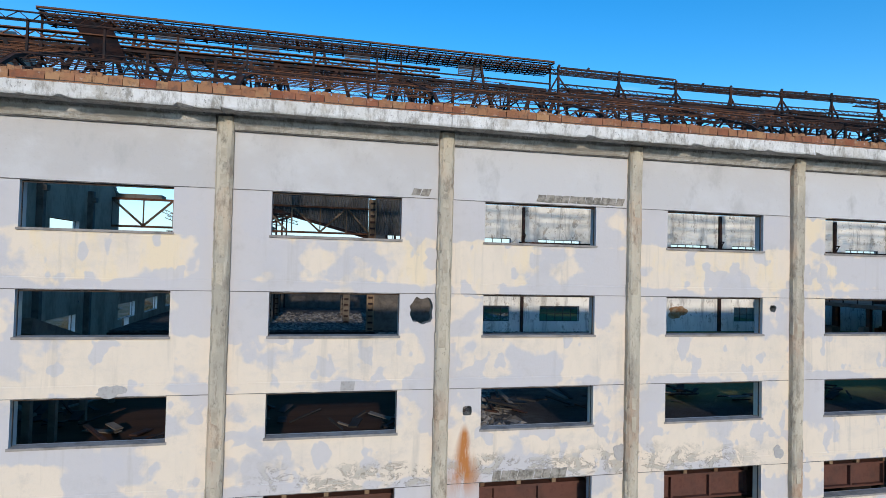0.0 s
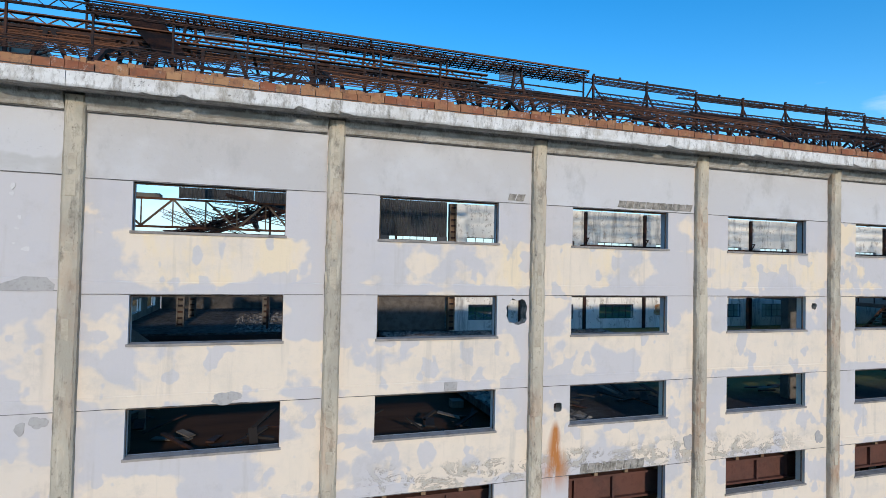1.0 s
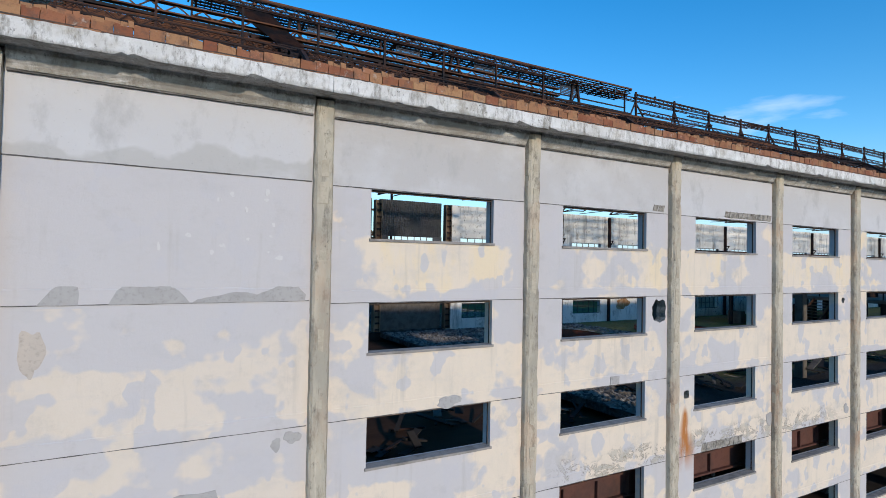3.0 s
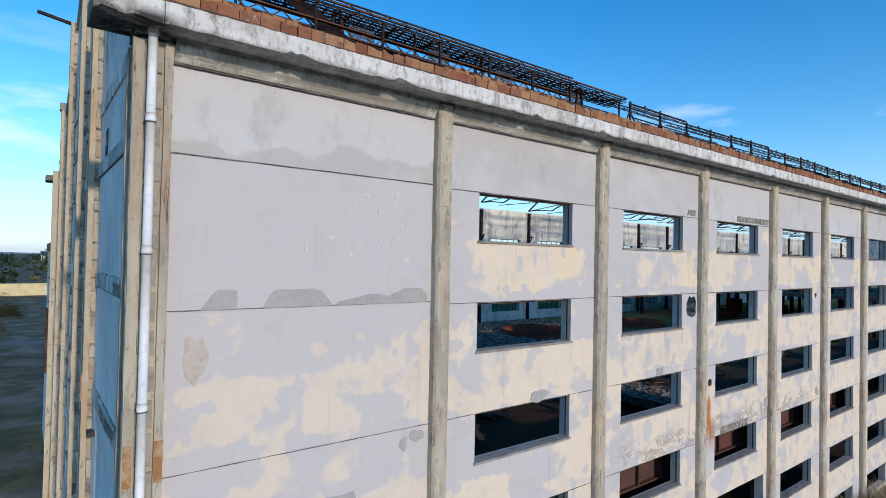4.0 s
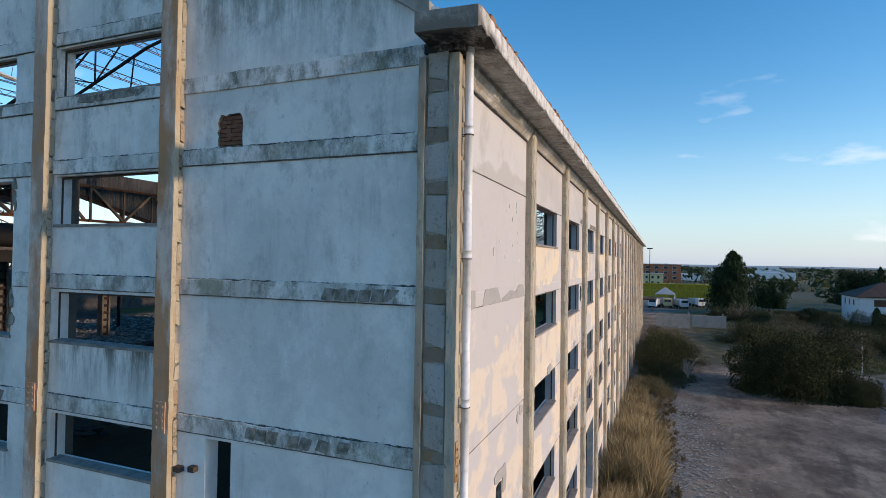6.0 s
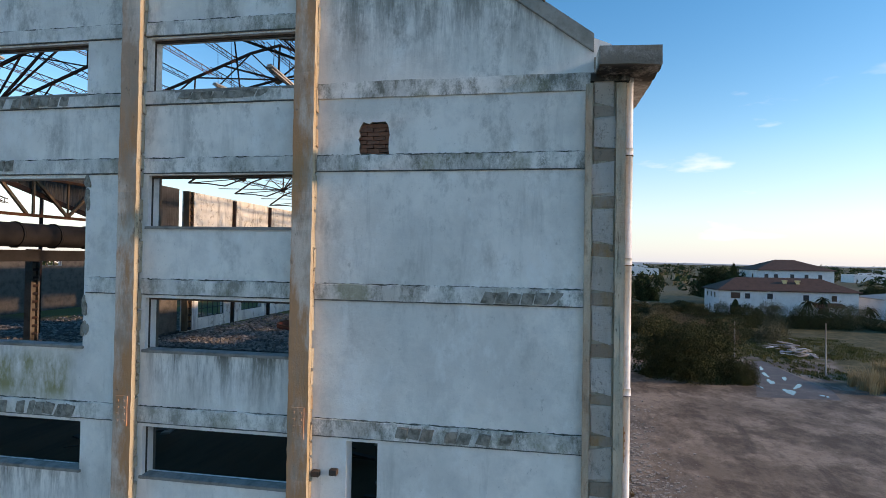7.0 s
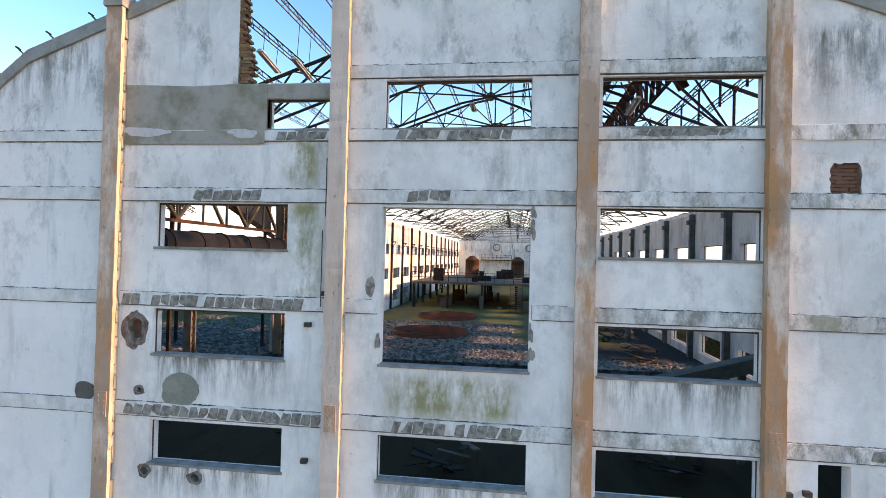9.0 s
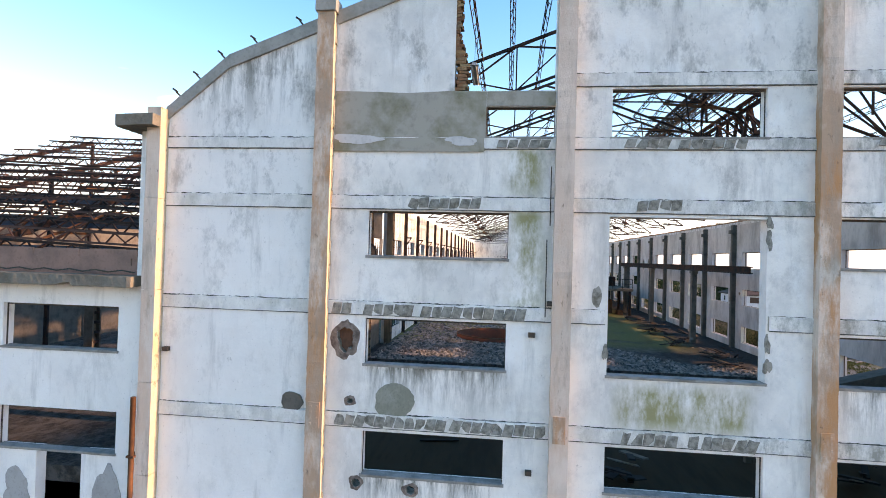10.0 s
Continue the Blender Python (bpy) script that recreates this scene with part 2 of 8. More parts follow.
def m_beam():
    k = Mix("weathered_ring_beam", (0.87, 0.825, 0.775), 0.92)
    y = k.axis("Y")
    south_gain = k.ramp(y, 29.0, 18.0, 0.3, 1.0)
    k.over((0.55, 0.53, 0.49), k.math("MULTIPLY", south_gain, k.ramp(k.noise(1.1, (1, 1, 1), 7.0, 0.7, (1, 4, 2)), 0.42, 0.58, 0.0, 0.9)))
    # black mould in ragged tufts, stronger towards the blind south bay
    k.over((0.17, 0.165, 0.13), k.math("MULTIPLY", south_gain, k.ramp(k.noise(1.7, (1, 1, 0.55), 10.0, 0.82, (2, 2, 2)), 0.47, 0.60, 0.0, 0.92)))
    k.over((0.24, 0.24, 0.15), k.math("MULTIPLY", south_gain, k.ramp(k.noise(0.7, (1, 1, 1), 6.0, 0.7, (8, 1, 5)), 0.53, 0.65, 0.0, 0.75)))
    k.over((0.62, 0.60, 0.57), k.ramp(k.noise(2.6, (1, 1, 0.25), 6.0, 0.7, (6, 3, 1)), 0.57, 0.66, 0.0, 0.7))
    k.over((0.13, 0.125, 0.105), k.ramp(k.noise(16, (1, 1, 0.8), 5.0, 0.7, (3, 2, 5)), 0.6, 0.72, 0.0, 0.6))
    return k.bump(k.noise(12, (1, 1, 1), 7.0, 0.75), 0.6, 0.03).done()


def m_pilaster(name, rust):
    k = Mix(name, (0.42, 0.38, 0.305), 0.92)
    k.over((0.56, 0.50, 0.39), k.ramp(k.noise(1.4, (1, 1, 0.35), 5.0), 0.45, 0.6))
    k.over((0.24, 0.21, 0.165), k.ramp(k.noise(3.5, (1, 1, 0.4), 8.0, 0.75, (4, 4, 4)), 0.52, 0.65, 0.0, 0.85))
    k.over((0.46, 0.20, 0.08), k.ramp(k.noise(0.75, (1, 1, 0.45), 6.0, 0.68, (1, 9, 2)), 0.5 - 0.12 * max(0.0, rust - 0.25), 0.64, 0.0, rust))
    k.over((0.13, 0.115, 0.095), k.ramp(k.noise(9, (1, 1, 0.6), 6.0, 0.7), 0.6, 0.7, 0.0, 0.8))
    # upright cracks over the rusting bars
    k.over((0.11, 0.075, 0.05), k.ramp(k.noise(8.0, (1, 1, 0.07), 6.0, 0.75, (3, 2, 6)), 0.6, 0.67, 0.0, min(1.0, 2.0 * rust)))
    k.over((0.64, 0.58, 0.46), k.ramp(k.noise(6.0, (1, 1, 0.12), 5.0, 0.7, (8, 5, 1)), 0.6, 0.68, 0.0, 0.6))
    return k.bump(k.noise(14, (1, 1, 0.6), 8.0, 0.75), 0.8, 0.05).done()


def m_gable_pilaster(name, rust):
    k = Mix(name, (0.64, 0.53, 0.45), 0.92)
    k.random((0.68, 0.60, 0.54), 0.6)
    k.over((0.42, 0.27, 0.19), k.ramp(k.noise(0.6, (1, 1, 0.5), 6.0, 0.65, (1, 9, 2)), 0.47, 0.56, 0.0, 0.9 * rust))
    k.over((0.52, 0.24, 0.115), k.ramp(k.noise(0.8, (1, 1, 0.3), 7.0, 0.7, (6, 2, 5)), 0.465, 0.56, 0.0, 0.9 * rust))
    k.over((0.30, 0.26, 0.22), k.ramp(k.noise(2.2, (1, 1, 0.2), 7.0, 0.7, (4, 4, 4)), 0.52, 0.68, 0.0, 0.7))
    k.over((0.13, 0.10, 0.08), k.ramp(k.noise(9, (1, 1, 0.5), 5.0, 0.6), 0.64, 0.74, 0.0, 0.7))
    return k.bump(k.noise(12, (1, 1, 0.5), 7.0, 0.7), 0.45, 0.03).done()


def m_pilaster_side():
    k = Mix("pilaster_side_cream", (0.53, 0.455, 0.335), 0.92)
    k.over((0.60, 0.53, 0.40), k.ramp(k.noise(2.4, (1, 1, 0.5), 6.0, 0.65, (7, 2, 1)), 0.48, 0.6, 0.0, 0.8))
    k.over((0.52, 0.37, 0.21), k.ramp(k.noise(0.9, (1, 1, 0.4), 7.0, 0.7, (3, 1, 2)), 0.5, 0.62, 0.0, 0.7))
    k.over((0.20, 0.16, 0.12), k.ramp(k.noise(4.0, (1, 1, 0.5), 9.0, 0.8, (3, 6, 2)), 0.56, 0.64, 0.0, 0.9))
    # long upright cracks where the reinforcement has rusted
    k.over((0.14, 0.085, 0.05), k.ramp(k.noise(7.0, (1, 1, 0.1), 6.0, 0.7, (5, 2, 7)), 0.62, 0.68, 0.0, 0.85))
    return k.bump(k.noise(10, (1, 1, 0.6), 8.0, 0.75), 0.9, 0.05).done()


def m_block(name="rough_infill_block", base=(0.47, 0.415, 0.315), other=(0.56, 0.50, 0.39), rust=0.55):
    k = Mix(name, base, 0.95)
    k.random(other, 0.9)
    k.over((0.42, 0.24, 0.12), k.ramp(k.noise(1.1, (1, 1, 0.5), 7.0, 0.7, (6, 1, 2)), 0.5, 0.62, 0.0, rust))
    k.over((0.22, 0.19, 0.15), k.ramp(k.noise(5.0, (1, 1, 0.6), 8.0, 0.78, (1, 5, 2)), 0.54, 0.66, 0.0, 0.75))
    k.over((0.14, 0.13, 0.11), k.ramp(k.noise(16, (1, 1, 1), 5.0), 0.6, 0.72, 0.0, 0.7))
    return k.bump(k.noise(20, (1, 1, 1), 7.0, 0.75), 0.9, 0.05).done()


def m_cornice():
    k = Mix("weathered_concrete_cornice", (0.66, 0.645, 0.61), 0.92)
    k.over((0.76, 0.75, 0.72), k.ramp(k.noise(1.3, (1, 1, 1.5), 6.0, 0.65), 0.44, 0.6))
    k.over((0.27, 0.25, 0.215), k.ramp(k.noise(3.2, (1, 1, 0.35), 9.0, 0.82, (3, 1, 1)), 0.49, 0.61, 0.0, 0.9))
    k.over((0.40, 0.35, 0.27), k.ramp(k.noise(0.9, (1, 1, 1), 7.0, 0.7), 0.54, 0.68, 0.0, 0.6))
    k.over((0.10, 0.09, 0.075), k.ramp(k.noise(9, (1, 1, 0.8), 7.0, 0.75, (2, 2, 5)), 0.61, 0.68, 0.0, 0.85))
    # black mould along the lower edge; darker moulding, slab corner and end face
    z, x = k.axis("Z"), k.axis("X")
    creep = k.noise(1.6, (1, 1, 1), 8.0, 0.78, (4, 7, 2))
    low = k.ramp(k.math("ADD", z, k.ramp(creep, 0.3, 0.7, -0.09, 0.09)), 16.53, 16.44)
    k.over((0.13, 0.12, 0.10), k.math("MULTIPLY", k.math("MULTIPLY", low, k.ramp(z, 16.36, 16.42)), k.ramp(creep, 0.40, 0.54, 0.3, 0.95)))
    k.over((0.34, 0.31, 0.265), k.math("MULTIPLY", k.ramp(z, 16.44, 16.36), k.ramp(k.noise(1.1, (0.5, 1, 1), 7.0, 0.75, (9, 1, 4)), 0.4, 0.56, 0.15, 0.9)))
    k.over((0.06, 0.056, 0.05), k.math("MULTIPLY", k.math("MULTIPLY", k.ramp(x, -12.9, -13.25), k.ramp(z, 16.66, 16.52)), k.ramp(creep, 0.36, 0.5)))
    k.over((0.19, 0.175, 0.15), k.math("MULTIPLY", k.ramp(x, -13.9, -14.05), k.ramp(creep, 0.34, 0.54, 0.45, 0.95)))
    return k.bump(k.noise(14, (1, 1, 1), 8.0, 0.75), 0.7, 0.04).done()


def m_brick():
    k = Mix("hollow_clay_brick", (0.23, 0.082, 0.045), 0.9)
    k.random((0.40, 0.225, 0.115), 1.0)
    k.over((0.32, 0.13, 0.075), k.ramp(k.noise(1.6, (1, 1, 1), 3.0, 0.5, (5, 5, 1)), 0.5, 0.6, 0.0, 0.6))
    k.over((0.13, 0.08, 0.06), k.ramp(k.noise(4.0, (1, 1, 1), 8.0, 0.75), 0.5, 0.64, 0.0, 0.8))
    k.over((0.48, 0.42, 0.35), k.ramp(k.noise(6.0, (1, 1, 1), 6.0, 0.7, (3, 3, 3)), 0.6, 0.7, 0.0, 0.6))
    return k.bump(k.noise(22, (1, 1, 1), 5.0), 0.6, 0.03).done()


def m_simple(name, base, dark, scale=3.0, rough=0.85, metal=0.0, lo=0.45, hi=0.7, amount=0.8, bump=0.3, stretch=(1, 1, 1)):
    k = Mix(name, base, rough, metal)
    k.over(dark, k.ramp(k.noise(scale, stretch, 6.0, 0.65), lo, hi, 0.0, amount))
    k.over(tuple(c * 0.6 for c in base), k.ramp(k.noise(scale * 7, stretch, 4.0), 0.52, 0.72, 0.0, 0.5))
    return k.bump(k.noise(scale * 5, stretch, 6.0), bump, 0.02).done()


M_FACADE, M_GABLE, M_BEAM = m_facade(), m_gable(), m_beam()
M_PIL2 = m_pilaster("rusty_facade_pilaster_concrete", 0.42)
M_PIL, M_PILG, M_BLOCK = m_pilaster("facade_pilaster_concrete", 0.25), m_gable_pilaster("gable_pilaster_concrete", 1.0), m_block()
M_PILPALE = m_gable_pilaster("pale_gable_pilaster_concrete", 0.3)
M_BLOCKGREY = m_simple("grey_rough_block", (0.37, 0.345, 0.29), (0.20, 0.185, 0.15), 6.0, bump=1.0)
M_BLOCKPALE = m_simple("pale_infill_block", (0.50, 0.44, 0.34), (0.33, 0.28, 0.21), 2.5, bump=0.8)
M_CORNERPANEL = m_block("pinkish_grey_corner_panel", (0.55, 0.485, 0.43), (0.62, 0.57, 0.53), 0.25)
M_CORNERBAND = m_block("brown_corner_band", (0.36, 0.255, 0.19), (0.42, 0.34, 0.28), 0.9)
M_CORNERRIB = m_pilaster("corner_rib_concrete", 0.45)
M_CORNICE, M_BRICK, M_PILSIDE = m_cornice(), m_brick(), m_pilaster_side()
M_CEMENT = m_simple("bare_cement", (0.40, 0.355, 0.30), (0.20, 0.175, 0.10), 0.9, lo=0.46, hi=0.62)
M_MORTAR = m_simple("exposed_clay_tile", (0.36, 0.33, 0.285), (0.11, 0.10, 0.08), 7.0, bump=1.0, lo=0.42, hi=0.62)
# whitewash given a dark brown base colour for a dim interior
M_INNER = m_simple("dark_inner_whitewash", (0.36, 0.30, 0.235), (0.15, 0.115, 0.085), 0.9, amount=0.85, stretch=(1, 1, 0.5))
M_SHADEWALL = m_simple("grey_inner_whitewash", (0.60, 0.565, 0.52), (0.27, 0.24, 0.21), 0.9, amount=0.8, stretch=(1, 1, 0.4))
# even near-black, chosen to keep the depths of the hall dark
M_NEARBLACK = m_simple("near_black_wall", (0.032, 0.028, 0.026), (0.018, 0.016, 0.015), 0.8)


def m_inner_cream():
    k = Mix("inner_cream_whitewash", (0.86, 0.83, 0.75), 0.9)
    k.over((0.70, 0.665, 0.59), k.ramp(k.noise(0.5, (1, 1, 0.5), 6.0, 0.65), 0.45, 0.62, 0.0, 0.8))
    k.over((0.20, 0.17, 0.14), k.ramp(k.noise(1.3, (1, 1, 0.12), 8.0, 0.75, (2, 0, 4)), 0.52, 0.68, 0.0, 0.85))
    k.over((0.33, 0.27, 0.20), k.ramp(k.noise(1.6, (1, 1, 0.8), 8.0, 0.75, (5, 3, 4)), 0.55, 0.62, 0.0, 0.7))
    k.over((0.08, 0.07, 0.06), k.ramp(k.noise(3.0, (1, 1, 0.6), 6.0, 0.7, (1, 3, 8)), 0.64, 0.7, 0.0, 0.8))
    return k.bump(k.noise(7, (1, 1, 1), 7.0, 0.7), 0.4, 0.02).done()


M_INNERC = m_inner_cream()
M_STEEL = m_simple("rusted_dark_steel", (0.026, 0.022, 0.023), (0.085, 0.038, 0.024), 2.2, 0.8, 0.2, lo=0.42, hi=0.62)
M_RUST = m_simple("rusted_steel_girder", (0.16, 0.068, 0.036), (0.055, 0.03, 0.022), 1.8, 0.85, 0.05, lo=0.42, hi=0.64)
M_BLUESTEEL = m_simple("dark_blue_steel", (0.05, 0.075, 0.11), (0.13, 0.07, 0.04), 2.5, 0.7, 0.3)
M_DARKCOL = m_simple("dark_brown_concrete", (0.15, 0.13, 0.11), (0.06, 0.05, 0.042), 2.0)
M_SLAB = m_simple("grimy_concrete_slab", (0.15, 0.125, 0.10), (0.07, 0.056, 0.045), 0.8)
M_PVC = m_simple("white_plastic_pipe", (0.78, 0.78, 0.77), (0.55, 0.54, 0.50), 1.5, 0.45, amount=0.4, bump=0.05)
M_SILL = m_simple("grey_stone_sill", (0.30, 0.275, 0.25), (0.13, 0.115, 0.10), 3.0)
M_DARKMETAL = m_simple("dark_window_steel", (0.07, 0.058, 0.05), (0.15, 0.08, 0.05), 3.0, 0.85, 0.0)
M_RUSTSTAIN = m_simple("orange_rust_stain", (0.34, 0.17, 0.07), (0.50, 0.38, 0.24), 3.0, lo=0.45, hi=0.6)
M_JOINT = m_simple("dark_open_joint", (0.10, 0.095, 0.09), (0.24, 0.23, 0.22), 3.0)
M_SCARBRICK = m_simple("dull_red_brick", (0.28, 0.11, 0.07), (0.15, 0.07, 0.05), 5.0)
k = Mix("top_panel_plaster", (0.485, 0.465, 0.45), 0.9)
k.random((0.60, 0.59, 0.59), 0.6)
k.over((0.58, 0.575, 0.575), k.ramp(k.noise(0.7, (1, 1, 1.4), 5.0, 0.6), 0.48, 0.66, 0.0, 0.6))
k.over((0.36, 0.35, 0.34), k.ramp(k.noise(1.2, (1, 1, 0.6), 6.0, 0.7, (3, 3, 1)), 0.54, 0.7, 0.0, 0.6))
wet = k.ramp(k.math("ADD", k.axis("Z"), k.ramp(k.noise(0.5, (1, 1, 1), 4.0, 0.6, (1, 8, 4)), 0.3, 0.7, -0.3, 0.3)), 15.08, 15.0)
k.over((0.41, 0.395, 0.37), k.math("MULTIPLY", k.math("MULTIPLY", wet, k.ramp(k.axis("X"), -7.6, -7.9)), k.ramp(k.noise(1.2, (0.4, 1, 1), 4.0, 0.6, (2, 2, 9)), 0.38, 0.5, 0.1, 0.6)))
k.over((0.25, 0.24, 0.23), k.ramp(k.noise(22, (1, 1, 1), 4.0), 0.66, 0.78, 0.0, 0.45))
M_TOPPANEL = k.bump(k.noise(8, (1, 1, 1), 7.0, 0.65), 0.3, 0.02).done()


# ---------------------------------------------------------------- mesh helpers
rng = random.Random(7)


def mesh_of(name, bm, *mats):
    me = bpy.data.meshes.new(name)
    bm.to_mesh(me)
    bm.free()
    for m in mats:
        me.materials.append(m)
    return me


def part(name, bm, material, parent, label=""):
    me = bm if isinstance(bm, bpy.types.Mesh) else mesh_of(name, bm, material)
    ob = new(name, me)
    ob.parent = parent
    return tagged(ob, label)


def empty(name, at=(0, 0, 0), label="", category="", group="", kind=""):
    ob = new(name)
    ob.location = at
    ob.empty_display_size = 0.2
    return tagged(ob, label, category, group, kind)


def solid(name, bm, material, label="", category="", group="", kind="", at=(0, 0, 0)):
    ob = new(name, mesh_of(name, bm, material))
    ob.location = at
    return tagged(ob, label, category, group, kind)


def box(bm, x0, x1, y0, y1, z0, z1, mi=0):
    v = [bm.verts.new(p) for p in ((x0, y0, z0), (x1, y0, z0), (x1, y1, z0), (x0, y1, z0), (x0, y0, z1), (x1, y0, z1), (x1, y1, z1), (x0, y1, z1))]
    for f in ((3, 2, 1, 0), (4, 5, 6, 7), (0, 1, 5, 4), (1, 2, 6, 5), (2, 3, 7, 6), (3, 0, 4, 7)):
        bm.faces.new([v[i] for i in f]).material_index = mi
    return v


def bar(bm, p, q, w, h=None):
    """A straight bar with a rectangular section from p to q."""
    p, q, h = Vector(p), Vector(q), h or w
    d = (q - p).normalized()
    s = d.cross(Vector((0, 0, 1)) if abs(d.z) < 0.95 else Vector((1, 0, 0))).normalized() * w / 2
    u = s.cross(d).normalized() * h / 2
    v = [bm.verts.new(c + a * s + b * u) for c in (p, q) for a, b in ((-1, -1), (1, -1), (1, 1), (-1, 1))]
    for f in ((3, 2, 1, 0), (4, 5, 6, 7), (0, 1, 5, 4), (1, 2, 6, 5), (2, 3, 7, 6), (3, 0, 4, 7)):
        bm.faces.new([v[i] for i in f])


def polybar(bm, pts, w, h=None):
    """One continuous bar through all the points."""
    h, rows = h or w, []
    pts = [Vector(p) for p in pts]
    for k, p in enumerate(pts):
        d = (pts[min(k + 1, len(pts) - 1)] - pts[max(k - 1, 0)]).normalized()
        s = d.cross(Vector((0, 0, 1)) if abs(d.z) < 0.95 else Vector((1, 0, 0))).normalized() * w / 2
        u = s.cross(d).normalized() * h / 2
        rows.append([bm.verts.new(p + a * s + b * u) for a, b in ((-1, -1), (1, -1), (1, 1), (-1, 1))])
    for a, b in zip(rows, rows[1:]):
        for k in range(4):
            bm.faces.new((a[k - 1], a[k], b[k], b[k - 1]))
    bm.faces.new(rows[0]), bm.faces.new(rows[-1][::-1])
    bmesh.ops.recalc_face_normals(bm, faces=bm.faces)


def tube(bm, p, q, r, n=10, r2=None):
    p, q, r2 = Vector(p), Vector(q), r if r2 is None else r2
    d = (q - p).normalized()
    s = d.cross(Vector((0, 0, 1)) if abs(d.z) < 0.95 else Vector((1, 0, 0))).normalized()
    u = s.cross(d)
    a = [bm.verts.new(p + (s * math.cos(k * math.tau / n) + u * math.sin(k * math.tau / n)) * r) for k in range(n)]
    b = [bm.verts.new(q + (s * math.cos(k * math.tau / n) + u * math.sin(k * math.tau / n)) * r2) for k in range(n)]
    for k in range(n):
        bm.faces.new((a[k - 1], a[k], b[k], b[k - 1])).smooth = n > 6
    bm.faces.new(a), bm.faces.new(b[::-1])


def place(axis, u, w, z):
    """Long walls run along x, gable walls along y; w is the depth."""
    return (u, w, z) if axis == "x" else (w, u, z)


def wall_grid(bm, axis, w0, w1, us, zs, empty_cell, top=None):
    """A thick wall on a grid of breakpoints, with the cells for which empty_cell says so left open right through."""
    us, zs, vs = sorted(set(us)), sorted(set(zs)), {}
    nu, nz = len(us) - 1, len(zs) - 1
    full = [[not empty_cell((us[i] + us[i + 1]) / 2, (zs[j] + zs[j + 1]) / 2) for j in range(nz)] for i in range(nu)]

    def vert(i, j, s):
        if (i, j, s) not in vs:
            z = top(us[i]) if top and j == nz else zs[j]
            vs[i, j, s] = bm.verts.new(place(axis, us[i], (w0, w1)[s], z))
        return vs[i, j, s]

    def face(mi, *k):
        bm.faces.new([vert(*c) for c in k]).material_index = mi

    for i in range(nu):
        for j in range(nz):
            if not full[i][j]:
                continue
            face(0, (i, j, 0), (i + 1, j, 0), (i + 1, j + 1, 0), (i, j + 1, 0))
            face(1, (i, j, 1), (i, j + 1, 1), (i + 1, j + 1, 1), (i + 1, j, 1))
            if i == 0 or not full[i - 1][j]:
                face(0, (i, j, 0), (i, j + 1, 0), (i, j + 1, 1), (i, j, 1))
            if i == nu - 1 or not full[i + 1][j]:
                face(0, (i + 1, j, 0), (i + 1, j, 1), (i + 1, j + 1, 1), (i + 1, j + 1, 0))
            if j == 0 or not full[i][j - 1]:
                face(0, (i, j, 0), (i, j, 1), (i + 1, j, 1), (i + 1, j, 0))
            if j == nz - 1 or not full[i][j + 1]:
                face(0, (i, j + 1, 0), (i + 1, j + 1, 0), (i + 1, j + 1, 1), (i, j + 1, 1))
    bmesh.ops.recalc_face_normals(bm, faces=bm.faces)


def ragged_loop(cu, cz, ru, rz, n=22, rough=0.16, seed=0, square=1.0):
    r = random.Random(seed)
    out = []
    for k in range(n):
        a = k * math.tau / n
        c, s = math.cos(a), math.sin(a)
        e = (abs(c) ** (2 * square) + abs(s) ** (2 * square)) ** (-1 / (2 * square))
        f = e * (1 + r.uniform(-rough, rough))
        out.append((cu + ru * f * c, cz + rz * f * s))
    return out


def holed_cell(bm, axis, w0, w1, rect, loop):
    """Fills one open cell of a wall again, but for a hole with a broken edge."""
    u0, u1, z0, z1 = rect
    cu, cz = (u0 + u1) / 2, (z0 + z1) / 2
    rings = {}
    for s, w in ((0, w0), (1, w1)):
        inner, outer = [], []
        for u, z in loop:
            du, dz = u - cu, z - cz
            f = min((u1 - cu) / abs(du) if abs(du) > 1e-6 else 1e9, (z1 - cz) / abs(dz) if abs(dz) > 1e-6 else 1e9)
            inner.append(bm.verts.new(place(axis, u, w, z)))
            outer.append(bm.verts.new(place(axis, cu + du * f, w, cz + dz * f)))
        rings[s] = inner, outer
        n = len(loop)
        for k in range(n):
            bm.faces.new((inner[k - 1], inner[k], outer[k], outer[k - 1])).material_index = s
        # the corners of the cell
        for su, sz in ((u0, z0), (u1, z0), (u1, z1), (u0, z1)):
            want = math.atan2(sz - cz, su - cu)
            for k in range(n):
                a0, a1 = (math.atan2(loop[q][1] - cz, loop[q][0] - cu) for q in (k - 1, k))
                if a1 < a0:
                    a1 += math.tau
                if a0 < want < a1 or a0 < want + math.tau < a1:
                    c = bm.verts.new(place(axis, su, w, sz))
                    bm.faces.new((outer[k - 1], outer[k], c)).material_index = s
    a, b = rings[0][0], rings[1][0]
    for k in range(len(loop)):
        bm.faces.new((a[k - 1], b[k - 1], b[k], a[k])).material_index = 2


def plate(bm, axis, w, out, loop):
    """A thin plate with a free outline on a wall's face w, standing out by out (signed)."""
    a = [bm.verts.new(place(axis, u, w, z)) for u, z in loop]
    b = [bm.verts.new(place(axis, u, w + out, z)) for u, z in loop]
    bm.faces.new(b)
    for k in range(len(loop)):
        bm.faces.new((a[k - 1], a[k], b[k], b[k - 1]))
    bmesh.ops.recalc_face_normals(bm, faces=bm.faces)
    bmesh.ops.triangulate(bm, faces=[f for f in bm.faces if len(f.verts) > 4])


